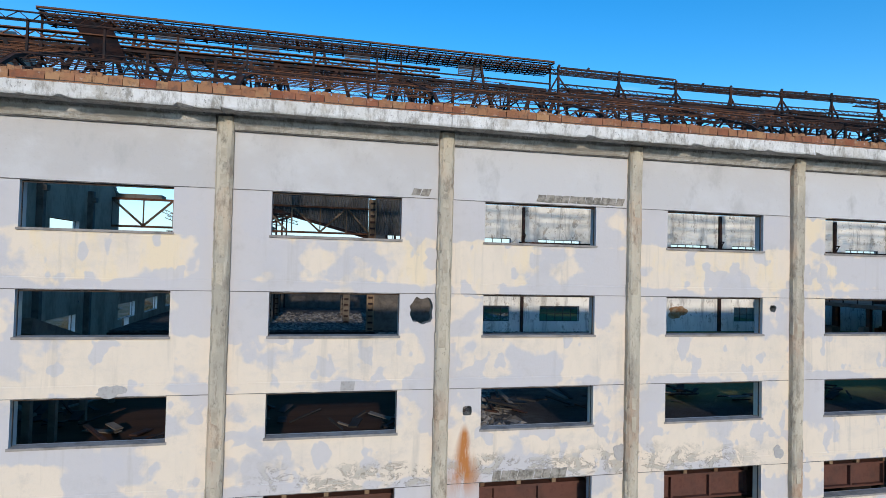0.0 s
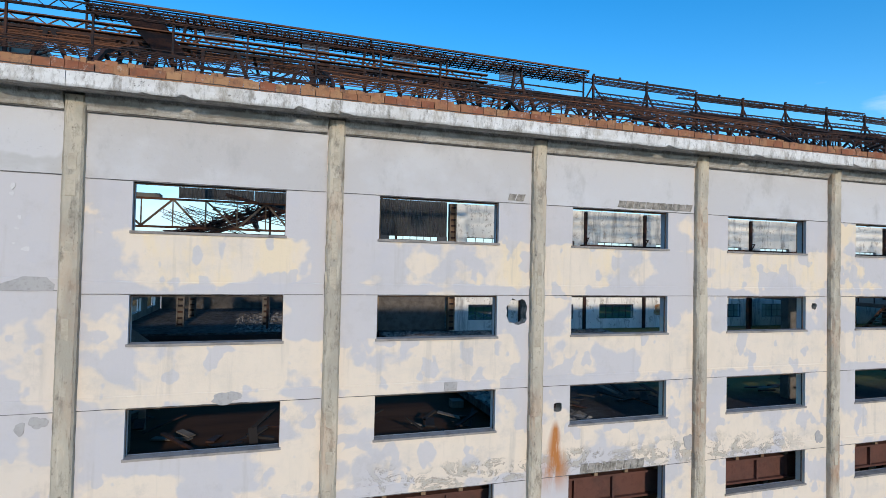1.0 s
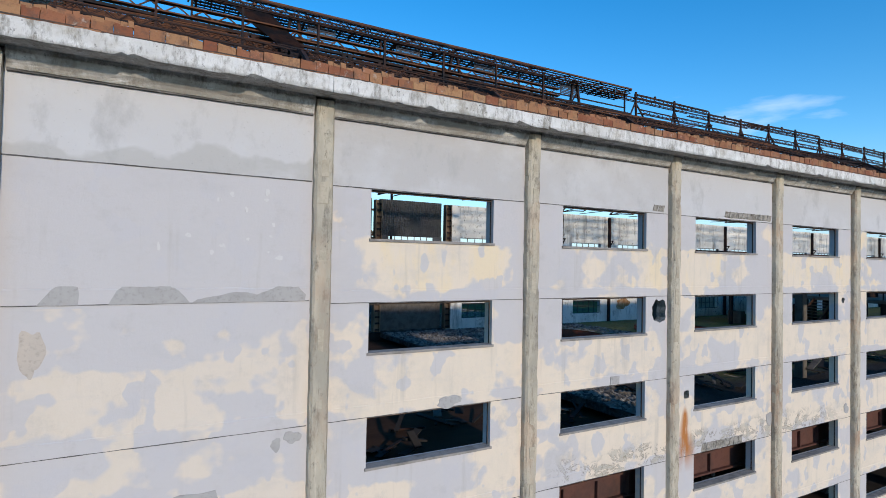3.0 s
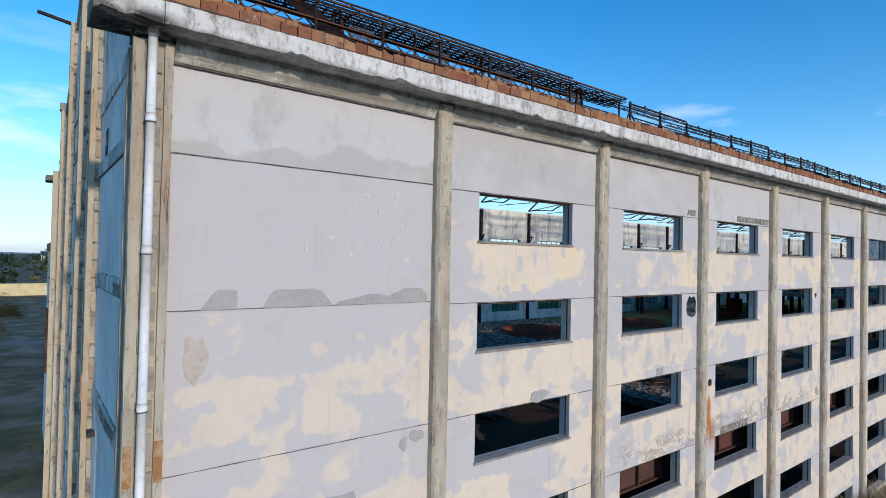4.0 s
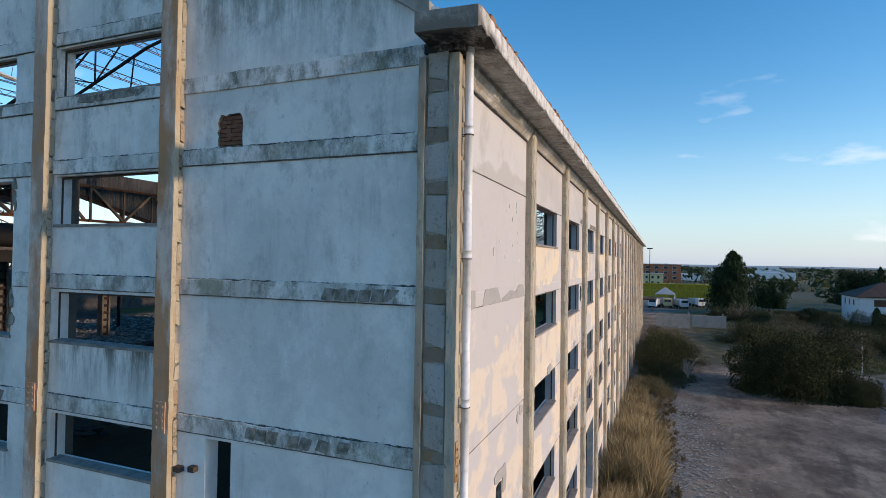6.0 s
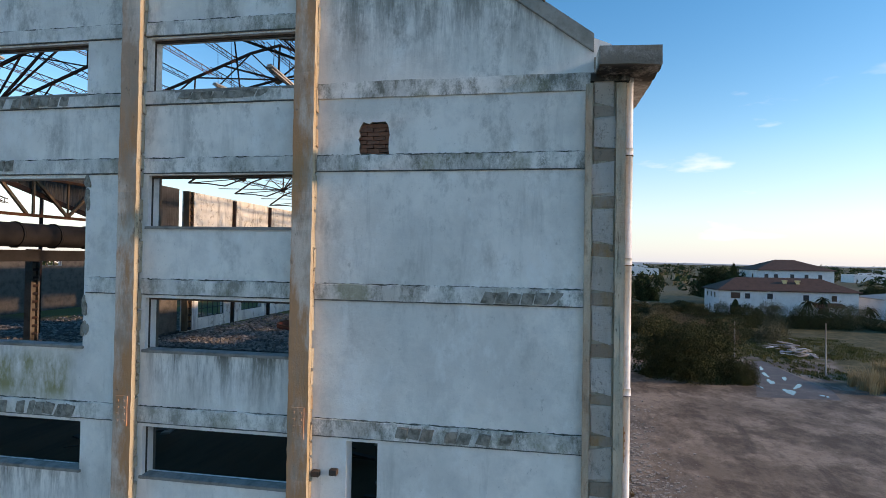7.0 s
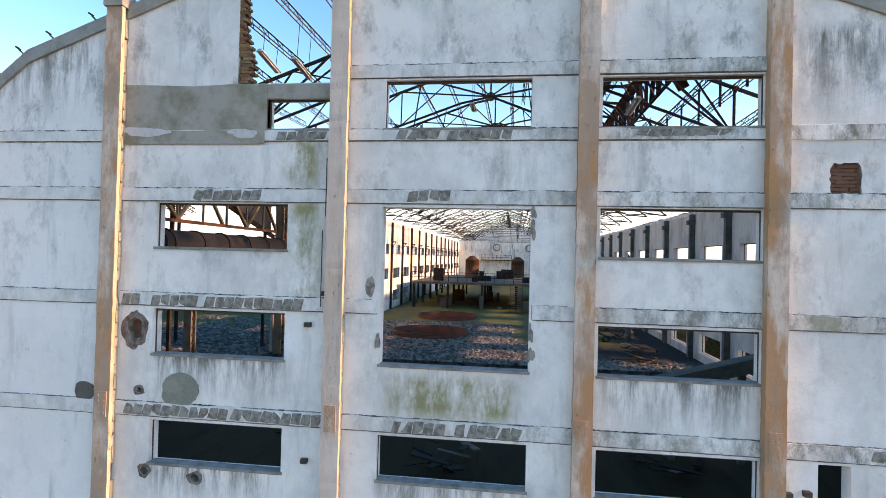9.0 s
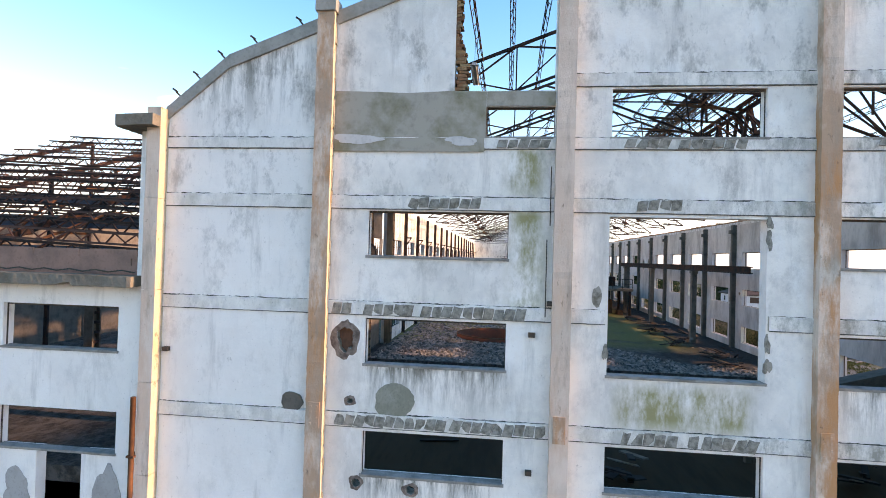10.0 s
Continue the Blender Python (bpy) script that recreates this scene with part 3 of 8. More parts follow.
# ---------------------------------------------------------------- plan
BAY, PX0, BAYS = 5.39, -13.23, 21
FACE_Y, BACK_Y = 13.8, 14.12          # outer and inner face of the long south wall
NORTH_Y = 37.1                        # inner face of the north wall
GX, GX1 = -13.4, -13.08               # outer and inner face of the gable
END_X = PX0 + BAY * BAYS
FLOOR_Z = 8.3                         # upper floor
PX = [PX0 + BAY * k for k in range(BAYS + 1)]
HEAD, STOREY, WIN_H = 14.73, 2.445, 1.07
GP = [19.36, 23.04, 28.38, 33.82]     # gable pilasters


def roof_z(y):
    """The gable's outline."""
    knots = ((13.5, 16.95), (14.1, 17.2), (15.6, 18.3), (25.9, 22.3), (36.2, 18.45), (37.75, 17.2), (38.4, 17.0))
    for (a, za), (b, zb) in zip(knots, knots[1:]):
        if y <= b:
            return za + (zb - za) * max(0, y - a) / (b - a)
    return knots[-1][1]


# ---------------------------------------------------------------- ground
def m_ground():
    k = Mix("wet_yard_ground", (0.195, 0.16, 0.128), 0.8)
    x, y = k.axis("X"), k.axis("Y")
    k.over((0.32, 0.268, 0.218), k.ramp(k.noise(0.16, (1, 1, 1), 7.0, 0.7), 0.45, 0.58, 0.0, 0.9))
    k.over((0.08, 0.064, 0.052), k.ramp(k.noise(0.24, (0.8, 1, 1), 10.0, 0.74, (5, 2, 0)), 0.46, 0.58, 0.0, 0.8))
    k.over((0.10, 0.088, 0.078), k.ramp(k.noise(2.5, (1, 1, 1), 7.0, 0.75, (1, 2, 0)), 0.5, 0.68, 0.0, 0.6))
    # tyre tracks and cracks
    k.over((0.07, 0.06, 0.052), k.ramp(k.noise(0.32, (0.35, 1, 1), 5.0, 0.6, (2, 8, 0), 0.6), 0.57, 0.62, 0.0, 0.5))
    # gravel strip along the building
    near = k.math("MULTIPLY", k.math("MULTIPLY", k.ramp(y, 4.0, 8.5), k.ramp(x, 55, 40)), k.ramp(k.noise(0.22, (1, 1, 1), 6.0, 0.7, (4, 4, 0)), 0.4, 0.56))
    k.over((0.25, 0.235, 0.22), k.math("MULTIPLY", near, k.ramp(k.noise(7.0, (1, 1, 1), 4.0, 0.7), 0.4, 0.6, 0.2, 1.0)))
    # grass away from the yard
    rough = k.noise(0.25, (1, 1, 1), 5.0)
    east = k.ramp(k.math("ADD", x, k.ramp(rough, 0.3, 0.7, -6, 6)), 58, 61)
    south = k.ramp(k.math("SUBTRACT", k.math("MULTIPLY", x, -0.55), k.math("ADD", y, k.ramp(rough, 0.3, 0.7, -1.5, 1.5))), -7.5, -6.0)
    grass = k.math("MAXIMUM", k.math("MULTIPLY", east, k.ramp(k.math("ADD", y, k.ramp(rough, 0.3, 0.7, -5, 5)), 9, 3)), k.math("MULTIPLY", south, k.ramp(x, 43, 46)))
    north = k.math("MULTIPLY", k.ramp(y, 40, 44), k.ramp(rough, 0.42, 0.52, 0.4, 1.0))
    far = k.ramp(x, 210, 240)
    west = k.math("MULTIPLY", k.ramp(x, -26, -34), k.ramp(rough, 0.42, 0.52, 0.4, 1.0))
    lawn = k.math("MAXIMUM", k.math("MAXIMUM", grass, north), k.math("MAXIMUM", far, west))
    k.over((0.06, 0.062, 0.028), lawn)
    k.over((0.15, 0.12, 0.06), k.math("MULTIPLY", lawn, k.ramp(k.noise(0.4, (1, 1, 1), 6.0, 0.7, (7, 7, 0)), 0.45, 0.6, 0.0, 0.8)))
    k.over((0.13, 0.115, 0.07), k.math("MULTIPLY", far, k.ramp(k.noise(0.006, (1, 1, 1), 4.0), 0.5, 0.56)))
    return k.bump(k.noise(3.5, (1, 1, 1), 8.0, 0.75), 0.8, 0.08).done()


bm = bmesh.new()
bmesh.ops.create_grid(bm, x_segments=2, y_segments=2, size=3000)
ground = solid("ground", bm, m_ground(), "muddy yard of worn asphalt, gravel and rough grass", "ground", kind="structure")

# ---------------------------------------------------------------- long south wall
SOUTH_OPEN, SOUTH_HOLES = [], []
for k in range(1, BAYS):
    for r in range(6):
        if k in (8, 10, 12) and r >= 3 or k == 9 and r in (0, 1):
            continue
        if k == 3 and r == 4:
            SOUTH_OPEN.append((PX[k] + 0.75, PX[k + 1] - 0.45, 1.6, HEAD - STOREY * r + 0.35))
            continue
        if k == 3 and r == 5:
            continue
        h = HEAD - STOREY * r
        SOUTH_OPEN.append((PX[k] + 1.11, PX[k] + 4.29, h - WIN_H, h))
    if k in (8, 10, 12):
        SOUTH_OPEN.append((PX[k] + 0.5, PX[k + 1] - 0.5, 0.4, 8.4))
SOUTH_HOLES.append(((1.98, 2.78, 11.42, 12.3), ragged_loop(2.42, 11.87, 0.29, 0.33, seed=3, square=1.6, rough=0.12)))
SOUTH_HOLES.append(((3.45, 3.92, 9.05, 9.5), ragged_loop(3.68, 9.27, 0.12, 0.12, n=16, seed=5, square=3, rough=0.03)))
SOUTH_HOLES.append(((-10.7, -9.6, 7.7, 8.75), ragged_loop(-10.16, 8.24, 0.23, 0.37, n=24, seed=9, square=4, rough=0.03)))
SOUTH_HOLES.append(((12.75, 13.2, 11.75, 12.2), ragged_loop(12.98, 11.98, 0.11, 0.11, n=14, seed=6, rough=0.2)))
for du in (1.5, 3.6):
    SOUTH_HOLES.append(((PX[9] + du - 0.6, PX[9] + du + 0.6, 12.9, 14.5), ragged_loop(PX[9] + du, 13.7, 0.38, 0.62, seed=8, rough=0.05)))
us, zs = [GX + 0.02, END_X + 0.27, 11.4], [0.0, 16.6]
for u0, u1, z0, z1 in SOUTH_OPEN + [h[0] for h in SOUTH_HOLES]:
    us += [u0, u1]
    zs += [z0, z1]
rects = SOUTH_OPEN + [h[0] for h in SOUTH_HOLES]
bm = bmesh.new()
wall_grid(bm, "x", FACE_Y, BACK_Y, us, zs, lambda u, z: any(a < u < b and c < z < d for a, b, c, d in rects))
for rect, loop in SOUTH_HOLES:
    holed_cell(bm, "x", FACE_Y, BACK_Y, rect, loop)
wall_south = new("wall_south", mesh_of("wall_south", bm, M_FACADE, M_SHADEWALL, M_MORTAR))
tagged(wall_south, "long facade of flaking grey and cream plaster with empty window openings", "wall", kind="structure")

# ---------------------------------------------------------------- west gable
GABLE_OPEN = [(18.48 - 0.6, 18.48, 7.75, 9.87)]
for r, (z0, z1) in enumerate(((16.56, 17.62), (13.84, 14.87), (11.38, 12.42), (8.88, 9.86), (6.4, 7.4), (3.9, 4.9), (1.4, 2.4))):
    GABLE_OPEN.append((19.57, 22.74, z0, z1))
    if r == 0:
        GABLE_OPEN += [(24.2, 27.38, z0, z1), (28.6, 30.1, z0, 17.25)]
    elif r == 1:
        GABLE_OPEN += [(24.16, 27.38, 11.39, 14.83), (29.56, 32.75, z0, z1)]
    elif r == 2:
        GABLE_OPEN += [(29.56, 32.75, z0, z1)]
    else:
        GABLE_OPEN += [(24.16, 27.38, z0, z1), (29.56, 32.75, z0, z1)]
GABLE_BREAK = (28.6, 30.85, 17.6, 30.0)
GABLE_HOLES = [
    ((32.85, 33.55, 11.45, 12.36), ragged_loop(33.2, 11.92, 0.2, 0.27, seed=11, rough=0.2)),
    ((32.6, 33.1, 8.45, 8.85), ragged_loop(32.86, 8.68, 0.1, 0.1, n=14, seed=12, rough=0.15)),
    ((31.35, 31.85, 8.35, 8.8), ragged_loop(31.6, 8.6, 0.11, 0.1, n=14, seed=13, rough=0.15)),
    ((32.9, 33.3, 10.35, 10.7), ragged_loop(33.05, 10.52, 0.07, 0.06, n=12, seed=14, rough=0.12, square=2)),
    ((17.55, 18.55, 15.05, 15.95), ragged_loop(18.05, 15.5, 0.29, 0.31, n=26, seed=15, rough=0.07, square=4)),
]
rects_g = GABLE_OPEN + [h[0] for h in GABLE_HOLES] + [GABLE_BREAK]
us = [13.8, 14.1, 15.6, 25.9, 36.2, 37.75, 38.4]
zs = [0.0, 16.4, 17.6, 17.62]
for u0, u1, z0, z1 in rects_g:
    us += [u0, u1]
    zs += [z0] + ([z1] if z1 < 20 else [])
zs = sorted(set(zs))
low = [z for z in zs if z <= 16.4]
bm = bmesh.new()
wall_grid(bm, "y", GX, GX1, us, low, lambda u, z: any(a < u < b and c < z < d for a, b, c, d in rects_g))
for rect, loop in GABLE_HOLES:
    holed_cell(bm, "y", GX, GX1, rect, loop)
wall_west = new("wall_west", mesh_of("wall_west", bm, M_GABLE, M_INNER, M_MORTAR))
tagged(wall_west, "stained whitewashed gable wall with empty window openings", "wall", kind="structure")
bm = bmesh.new()
high = [z for z in zs if z >= 16.4]
# the top storey below the sloping outline, bay by bay
ends = [13.8, 14.1, 15.6] + [GP[0], 19.57, 22.74, GP[1], 24.2, 27.38, 25.9, GP[2], 28.6, 30.1, 30.85, GP[3], 36.2, 37.75, 38.4]
ends = sorted(set(ends))
for a, b in zip(ends, ends[1:]):
    mid = (a + b) / 2
    steps = [16.4, 16.56, 17.25, 17.6, 17.62]
    roof = min(roof_z(a), roof_z(b))
    steps = [q for q in steps if q < roof - 0.02]
    for z0, z1 in zip(steps, steps[1:] + [None]):
        zc = (z0 + z1) / 2 if z1 else 18.0
        if any(p < mid < q and r < zc < s for p, q, r, s in rects_g):
            continue
        t0, t1 = (z1, z1) if z1 else (roof_z(a), roof_z(b))
        t0, t1 = min(t0, roof_z(a)), min(t1, roof_z(b))
        if t0 - z0 < 0.01 and t1 - z0 < 0.01:
            continue
        t0, t1 = max(t0, z0 + 0.002), max(t1, z0 + 0.002)
        v = [bm.verts.new(p) for p in ((GX, a, z0), (GX1, a, z0), (GX1, b, z0), (GX, b, z0), (GX, a, t0), (GX1, a, t0), (GX1, b, t1), (GX, b, t1))]
        for f, mi in (((3, 2, 1, 0), 0), ((4, 5, 6, 7), 0), ((0, 1, 5, 4), 0), ((1, 2, 6, 5), 1), ((2, 3, 7, 6), 0), ((3, 0, 4, 7), 0)):
            bm.faces.new([v[i] for i in f]).material_index = mi
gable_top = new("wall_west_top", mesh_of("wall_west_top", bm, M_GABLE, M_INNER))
tagged(gable_top, "top of the gable wall, partly broken away", "wall", kind="structure")


def m_coping():
    return m_simple("mossy_concrete_coping", (0.34, 0.33, 0.30), (0.20, 0.20, 0.17), 1.8)


M_COPING = m_coping()
coping = empty("gable_coping", (GX, 25.9, 17), "grey concrete coping along the sloping gable top", "coping", kind="structure")
knots = (14.1, 15.6, GP[0] - 0.24, None, GP[0] + 0.24, GP[1] - 0.24, None, GP[1] + 0.24, 25.9, GP[2] - 0.24, None, 30.95, GP[3] - 0.24, None, GP[3] + 0.24, 36.2, 37.75)
for a, b in zip(knots, knots[1:]):
    if a is None or b is None:
        continue
    bm = bmesh.new()
    v = [bm.verts.new((x, y, roof_z(y) + dz)) for y in (a, b) for x, dz in ((GX - 0.07, -0.26), (GX1 + 0.05, -0.26), (GX1 + 0.05, 0.05), (GX - 0.07, 0.05))]
    for f in ((3, 2, 1, 0), (4, 5, 6, 7), (0, 1, 5, 4), (1, 2, 6, 5), (2, 3, 7, 6), (3, 0, 4, 7)):
        bm.faces.new([v[i] for i in f])
    me = mesh_of("coping_piece", bm, M_COPING)
    ob = part("coping_piece", me, None, coping)
    ob.location = (-GX, -25.9, -17)

# ---------------------------------------------------------------- north wall, far gable, floors
NORTH_OPEN = []
for k in range(4, BAYS):
    NORTH_OPEN.append((PX[k] + 1.2, PX[k] + 4.5, 13.95, 14.95))
    NORTH_OPEN.append((PX[k] + 1.3, PX[k] + 4.5, 11.4, 12.5))
    if k < 10 and k != 7:
        NORTH_OPEN.append((PX[k] + 1.4, PX[k] + 4.5, 9.05, 10.15))
us, zs = [PX[4], END_X + 0.27], [0.0, 17.3]
for u0, u1, z0, z1 in NORTH_OPEN:
    us += [u0, u1]
    zs += [z0, z1]
bm = bmesh.new()
wall_grid(bm, "x", NORTH_Y + 0.32, NORTH_Y, us, zs, lambda u, z: any(a < u < b and c < z < d for a, b, c, d in NORTH_OPEN))
wall_north = new("wall_north", mesh_of("wall_north", bm, M_FACADE, M_INNERC))
tagged(wall_north, "long inner wall with cream whitewash and barred windows", "wall", kind="structure")

bm = bmesh.new()
us = [13.9, 14.1, 15.6, 25.9, 36.2, 37.3]
wall_grid(bm, "y", END_X + 0.3, END_X, us, [0.0, 13.0, 17.0], lambda u, z: False, roof_z)
wall_east = new("wall_east", mesh_of("wall_east", bm, M_GABLE, M_INNERC))
tagged(wall_east, "far end wall of the hall in cream whitewash", "wall", kind="structure")


def m_rubble_floor():
    k = Mix("rubble_and_moss_floor", (0.085, 0.075, 0.064), 0.92)
    k.over((0.13, 0.127, 0.123), k.ramp(k.cells(3.2, (1, 1.6, 1)), 0.35, 0.6, 0.0, 0.7))
    k.over((0.035, 0.03, 0.028), k.ramp(k.noise(2.2, (1, 1, 1), 7.0, 0.75), 0.46, 0.6, 0.0, 0.9))
    x, y = k.axis("X"), k.axis("Y")
    # shade beside the south wall, painted into the floor colour as a dark band
    south_shade = k.ramp(k.math("ADD", y, k.ramp(k.noise(0.3), 0.3, 0.7, -1.5, 1.5)), 20.6, 18.6, 0.0, 0.85)
    k.over((0.030, 0.025, 0.024), k.math("MULTIPLY", south_shade, k.ramp(x, 5.5, 7.0)))
    moss = k.math("MULTIPLY", k.math("MULTIPLY", k.ramp(x, 9.5, 13.0), k.ramp(y, 16.5, 18.5)), k.ramp(k.noise(0.3, (1, 1, 1), 5.0), 0.36, 0.5, 0.35, 1.0))
    k.over((0.13, 0.135, 0.052), moss)
    return k.bump(k.noise(5.0, (1, 1, 1), 8.0, 0.8), 1.0, 0.12).done()


PITS = ((13.4, 30.3, 2.55), (24.2, 30.4, 2.5))
bm = bmesh.new()
# floor cells with round pits left out
edges_x = [3.3, 10.5, 16.3, 21.3, 27.1, END_X]
edges_y = [BACK_Y, 27.2, 33.4, NORTH_Y]
pit_cells = {0: (10.5, 16.3, 27.2, 33.4), 1: (21.3, 27.1, 27.2, 33.4)}


def in_pit(x, y):
    return any(a < x < b and c < y < d for a, b, c, d in pit_cells.values())


for xa, xb in zip(edges_x, edges_x[1:]):
    for ya, yb in zip(edges_y, edges_y[1:]):
        if not in_pit((xa + xb) / 2, (ya + yb) / 2):
            box(bm, xa, xb, ya, yb, FLOOR_Z - 0.3, FLOOR_Z)
for k, (xa, xb, ya, yb) in pit_cells.items():
    px, py, pr = PITS[k]
    cx, cy, n = (xa + xb) / 2, (ya + yb) / 2, 48
    for z in (FLOOR_Z, FLOOR_Z - 0.3):
        ring, rim = [], []
        for q in range(n):
            a = q * math.tau / n + math.pi / 4
            c, s = math.cos(a), math.sin(a)
            f = min((xb - cx) / abs(c) if abs(c) > 1e-6 else 1e9, (yb - cy) / abs(s) if abs(s) > 1e-6 else 1e9)
            rim.append(bm.verts.new((cx + c * f, cy + s * f, z)))
            ring.append(bm.verts.new((px + c * pr, py + s * pr, z)))
        for q in range(n):
            bm.faces.new((ring[q - 1], ring[q], rim[q], rim[q - 1]))
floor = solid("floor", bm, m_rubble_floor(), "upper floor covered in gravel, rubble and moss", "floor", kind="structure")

# ground slab coloured near black to darken the rooms behind the low windows
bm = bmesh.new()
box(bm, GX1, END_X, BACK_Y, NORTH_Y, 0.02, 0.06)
solid("floor_ground", bm, m_simple("black_brown_floor", (0.035, 0.03, 0.027), (0.07, 0.055, 0.05), 0.7), "near-black ground floor of the hall", "floor", kind="structure")

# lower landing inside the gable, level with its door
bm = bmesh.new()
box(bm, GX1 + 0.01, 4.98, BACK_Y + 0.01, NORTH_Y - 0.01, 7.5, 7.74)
solid("floor_landing", bm, m_simple("dark_brown_planks", (0.056, 0.026, 0.013), (0.024, 0.012, 0.007), 0.9, 0.95, stretch=(0.2, 1, 1)), "dark brown landing floor behind the gable", "floor", kind="structure")

# low hall to the north of the gable: front wall, back wall, floor
LOW_Y0, LOW_Y1 = 38.4, 55.0
LOW_OPEN = [(38.86, 41.95, 11.36, 12.43), (38.82, 42.0, 8.9, 9.9), (39.7, 40.9, 7.4, 8.9)]
for k in range(2):
    o = 44.1 + 5.4 * k
    LOW_OPEN += [(o, o + 3.1, 11.36, 12.43), (o, o + 3.1, 8.9, 9.9)]
us, zs = [LOW_Y0, LOW_Y1], [0.0, 12.96]
for u0, u1, z0, z1 in LOW_OPEN:
    us += [u0, u1]
    zs += [z0, z1]
bm = bmesh.new()
wall_grid(bm, "y", GX + 0.02, GX1, us, zs, lambda u, z: any(a < u < b and c < z < d for a, b, c, d in LOW_OPEN))
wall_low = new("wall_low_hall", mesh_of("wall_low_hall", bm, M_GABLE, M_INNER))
tagged(wall_low, "white front wall of the lower neighbouring hall", "wall", kind="structure")
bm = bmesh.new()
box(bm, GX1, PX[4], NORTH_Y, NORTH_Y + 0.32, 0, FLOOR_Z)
solid("wall_north_base", bm, M_NEARBLACK, "base wall under the open north bays", "wall", kind="structure")
bm = bmesh.new()
box(bm, GX1, 40.0, NORTH_Y + 0.33, LOW_Y1, 8.0, 8.4)
solid("floor_low_hall", bm, m_rubble_floor(), "rubble-strewn floor of the lower hall", "floor", kind="structure")


# ---------------------------------------------------------------- pilasters of the long facade
def facade_pilaster(k):
    x = PX[k]
    col = empty("pilaster", (x, FACE_Y, 0), "tall cracked concrete pilaster of the long facade", "pilaster", "facade pilasters", "structure")
    bm = bmesh.new()
    r, z = random.Random(50 + k), 0.0
    x0, x1, d = -0.17, 0.21, 0.2
    rings, chip = [], [0.0, 0.0]
    for q in range(121):
        z = 16.44 * q / 120
        for e in (0, 1):
            chip[e] = r.uniform(0.015, 0.05) if k > 1 and r.random() < 0.13 else chip[e] * 0.6
        j = [r.uniform(-0.006, 0.006) for _ in range(3)]
        rings.append([bm.verts.new(p) for p in ((x0 + j[0], 0.0, z), (x0 + j[0], -d + 0.05 + chip[0], z), (x0 + 0.04 + chip[0], -d + j[2], z), (x1 - 0.04 - chip[1], -d + j[2], z), (x1 + j[1], -d + 0.05 + chip[1], z), (x1 + j[1], 0.0, z))])
    for a, b in zip(rings, rings[1:]):
        for q in range(5):
            bm.faces.new((a[q], a[q + 1], b[q + 1], b[q]))
    bm.faces.new(rings[-1]), bm.faces.new(rings[0][::-1])
    bmesh.ops.recalc_face_normals(bm, faces=bm.faces)
    part("shaft", bm, M_PIL if k < 4 else M_PIL2, col)
    return col


PILASTERS = [facade_pilaster(k) for k in range(1, BAYS + 1)]


# ---------------------------------------------------------------- gable pilasters
def gable_pilaster(y, top, cap=False):
    col = empty("pilaster", (GX, y, 0), "rust-stained concrete gable pilaster with block infill on its side", "pilaster", "gable pilasters", "structure")
    bm = bmesh.new()
    r, z, rings = random.Random(int(y * 10)), 0.0, []
    n, bite = int(top / 0.14), 0.0
    for q in range(n + 1):
        z = top * q / n
        bite = r.uniform(0.01, 0.03) if r.random() < 0.06 else bite * 0.4
        j = [r.uniform(-0.007, 0.007), r.uniform(-0.004, 0.005) + 0.3 * bite, r.uniform(-0.005, 0.005)]
        rings.append([bm.verts.new(p) for p in ((0.0, 0.2 + j[0], z), (-0.22 + j[2], 0.2 + j[0], z), (-0.22 + j[2], -0.2 + j[1], z), (-0.11 + j[0], -0.2 + j[1] * 0.4, z), (-0.11 + j[0], -0.145, z), (0.0, -0.145, z))])
    for a, b in zip(rings, rings[1:]):
        for q in range(5):
            bm.faces.new((a[q], a[q + 1], b[q + 1], b[q])).material_index = (0, 0, 1, 1, 2)[q]
    bm.faces.new(rings[-1]), bm.faces.new(rings[0][::-1])
    bmesh.ops.recalc_face_normals(bm, faces=bm.faces)
    part("shaft", mesh_of("shaft", bm, M_PILPALE if y == GP[2] else M_PILG, M_PILSIDE, M_MORTAR), None, col)
    if cap:
        bm = bmesh.new()
        box(bm, -0.28, 0.2, -0.24, 0.24, top - 0.02, top + 0.28)
        bmesh.ops.bevel(bm, geom=bm.edges[:], offset=0.03, segments=1)
        part("cap", bm, M_COPING, col)
    # old bracket plate low on the front face
    bm = bmesh.new()
    box(bm, -0.24, -0.215, -0.13, 0.13, 9.92, 10.5)
    for q in range(4):
        for s in (-1, 1):
            box(bm, -0.252, -0.24, s * 0.07 - 0.02, s * 0.07 + 0.02, 10.0 + q * 0.13, 10.04 + q * 0.13)
    part("bracket_plate", bm, M_PILG, col, "rusted plate with bolt heads")
    return col


GPIL = [gable_pilaster(y, roof_z(y) + 0.08, y == GP[3]) for y in GP]
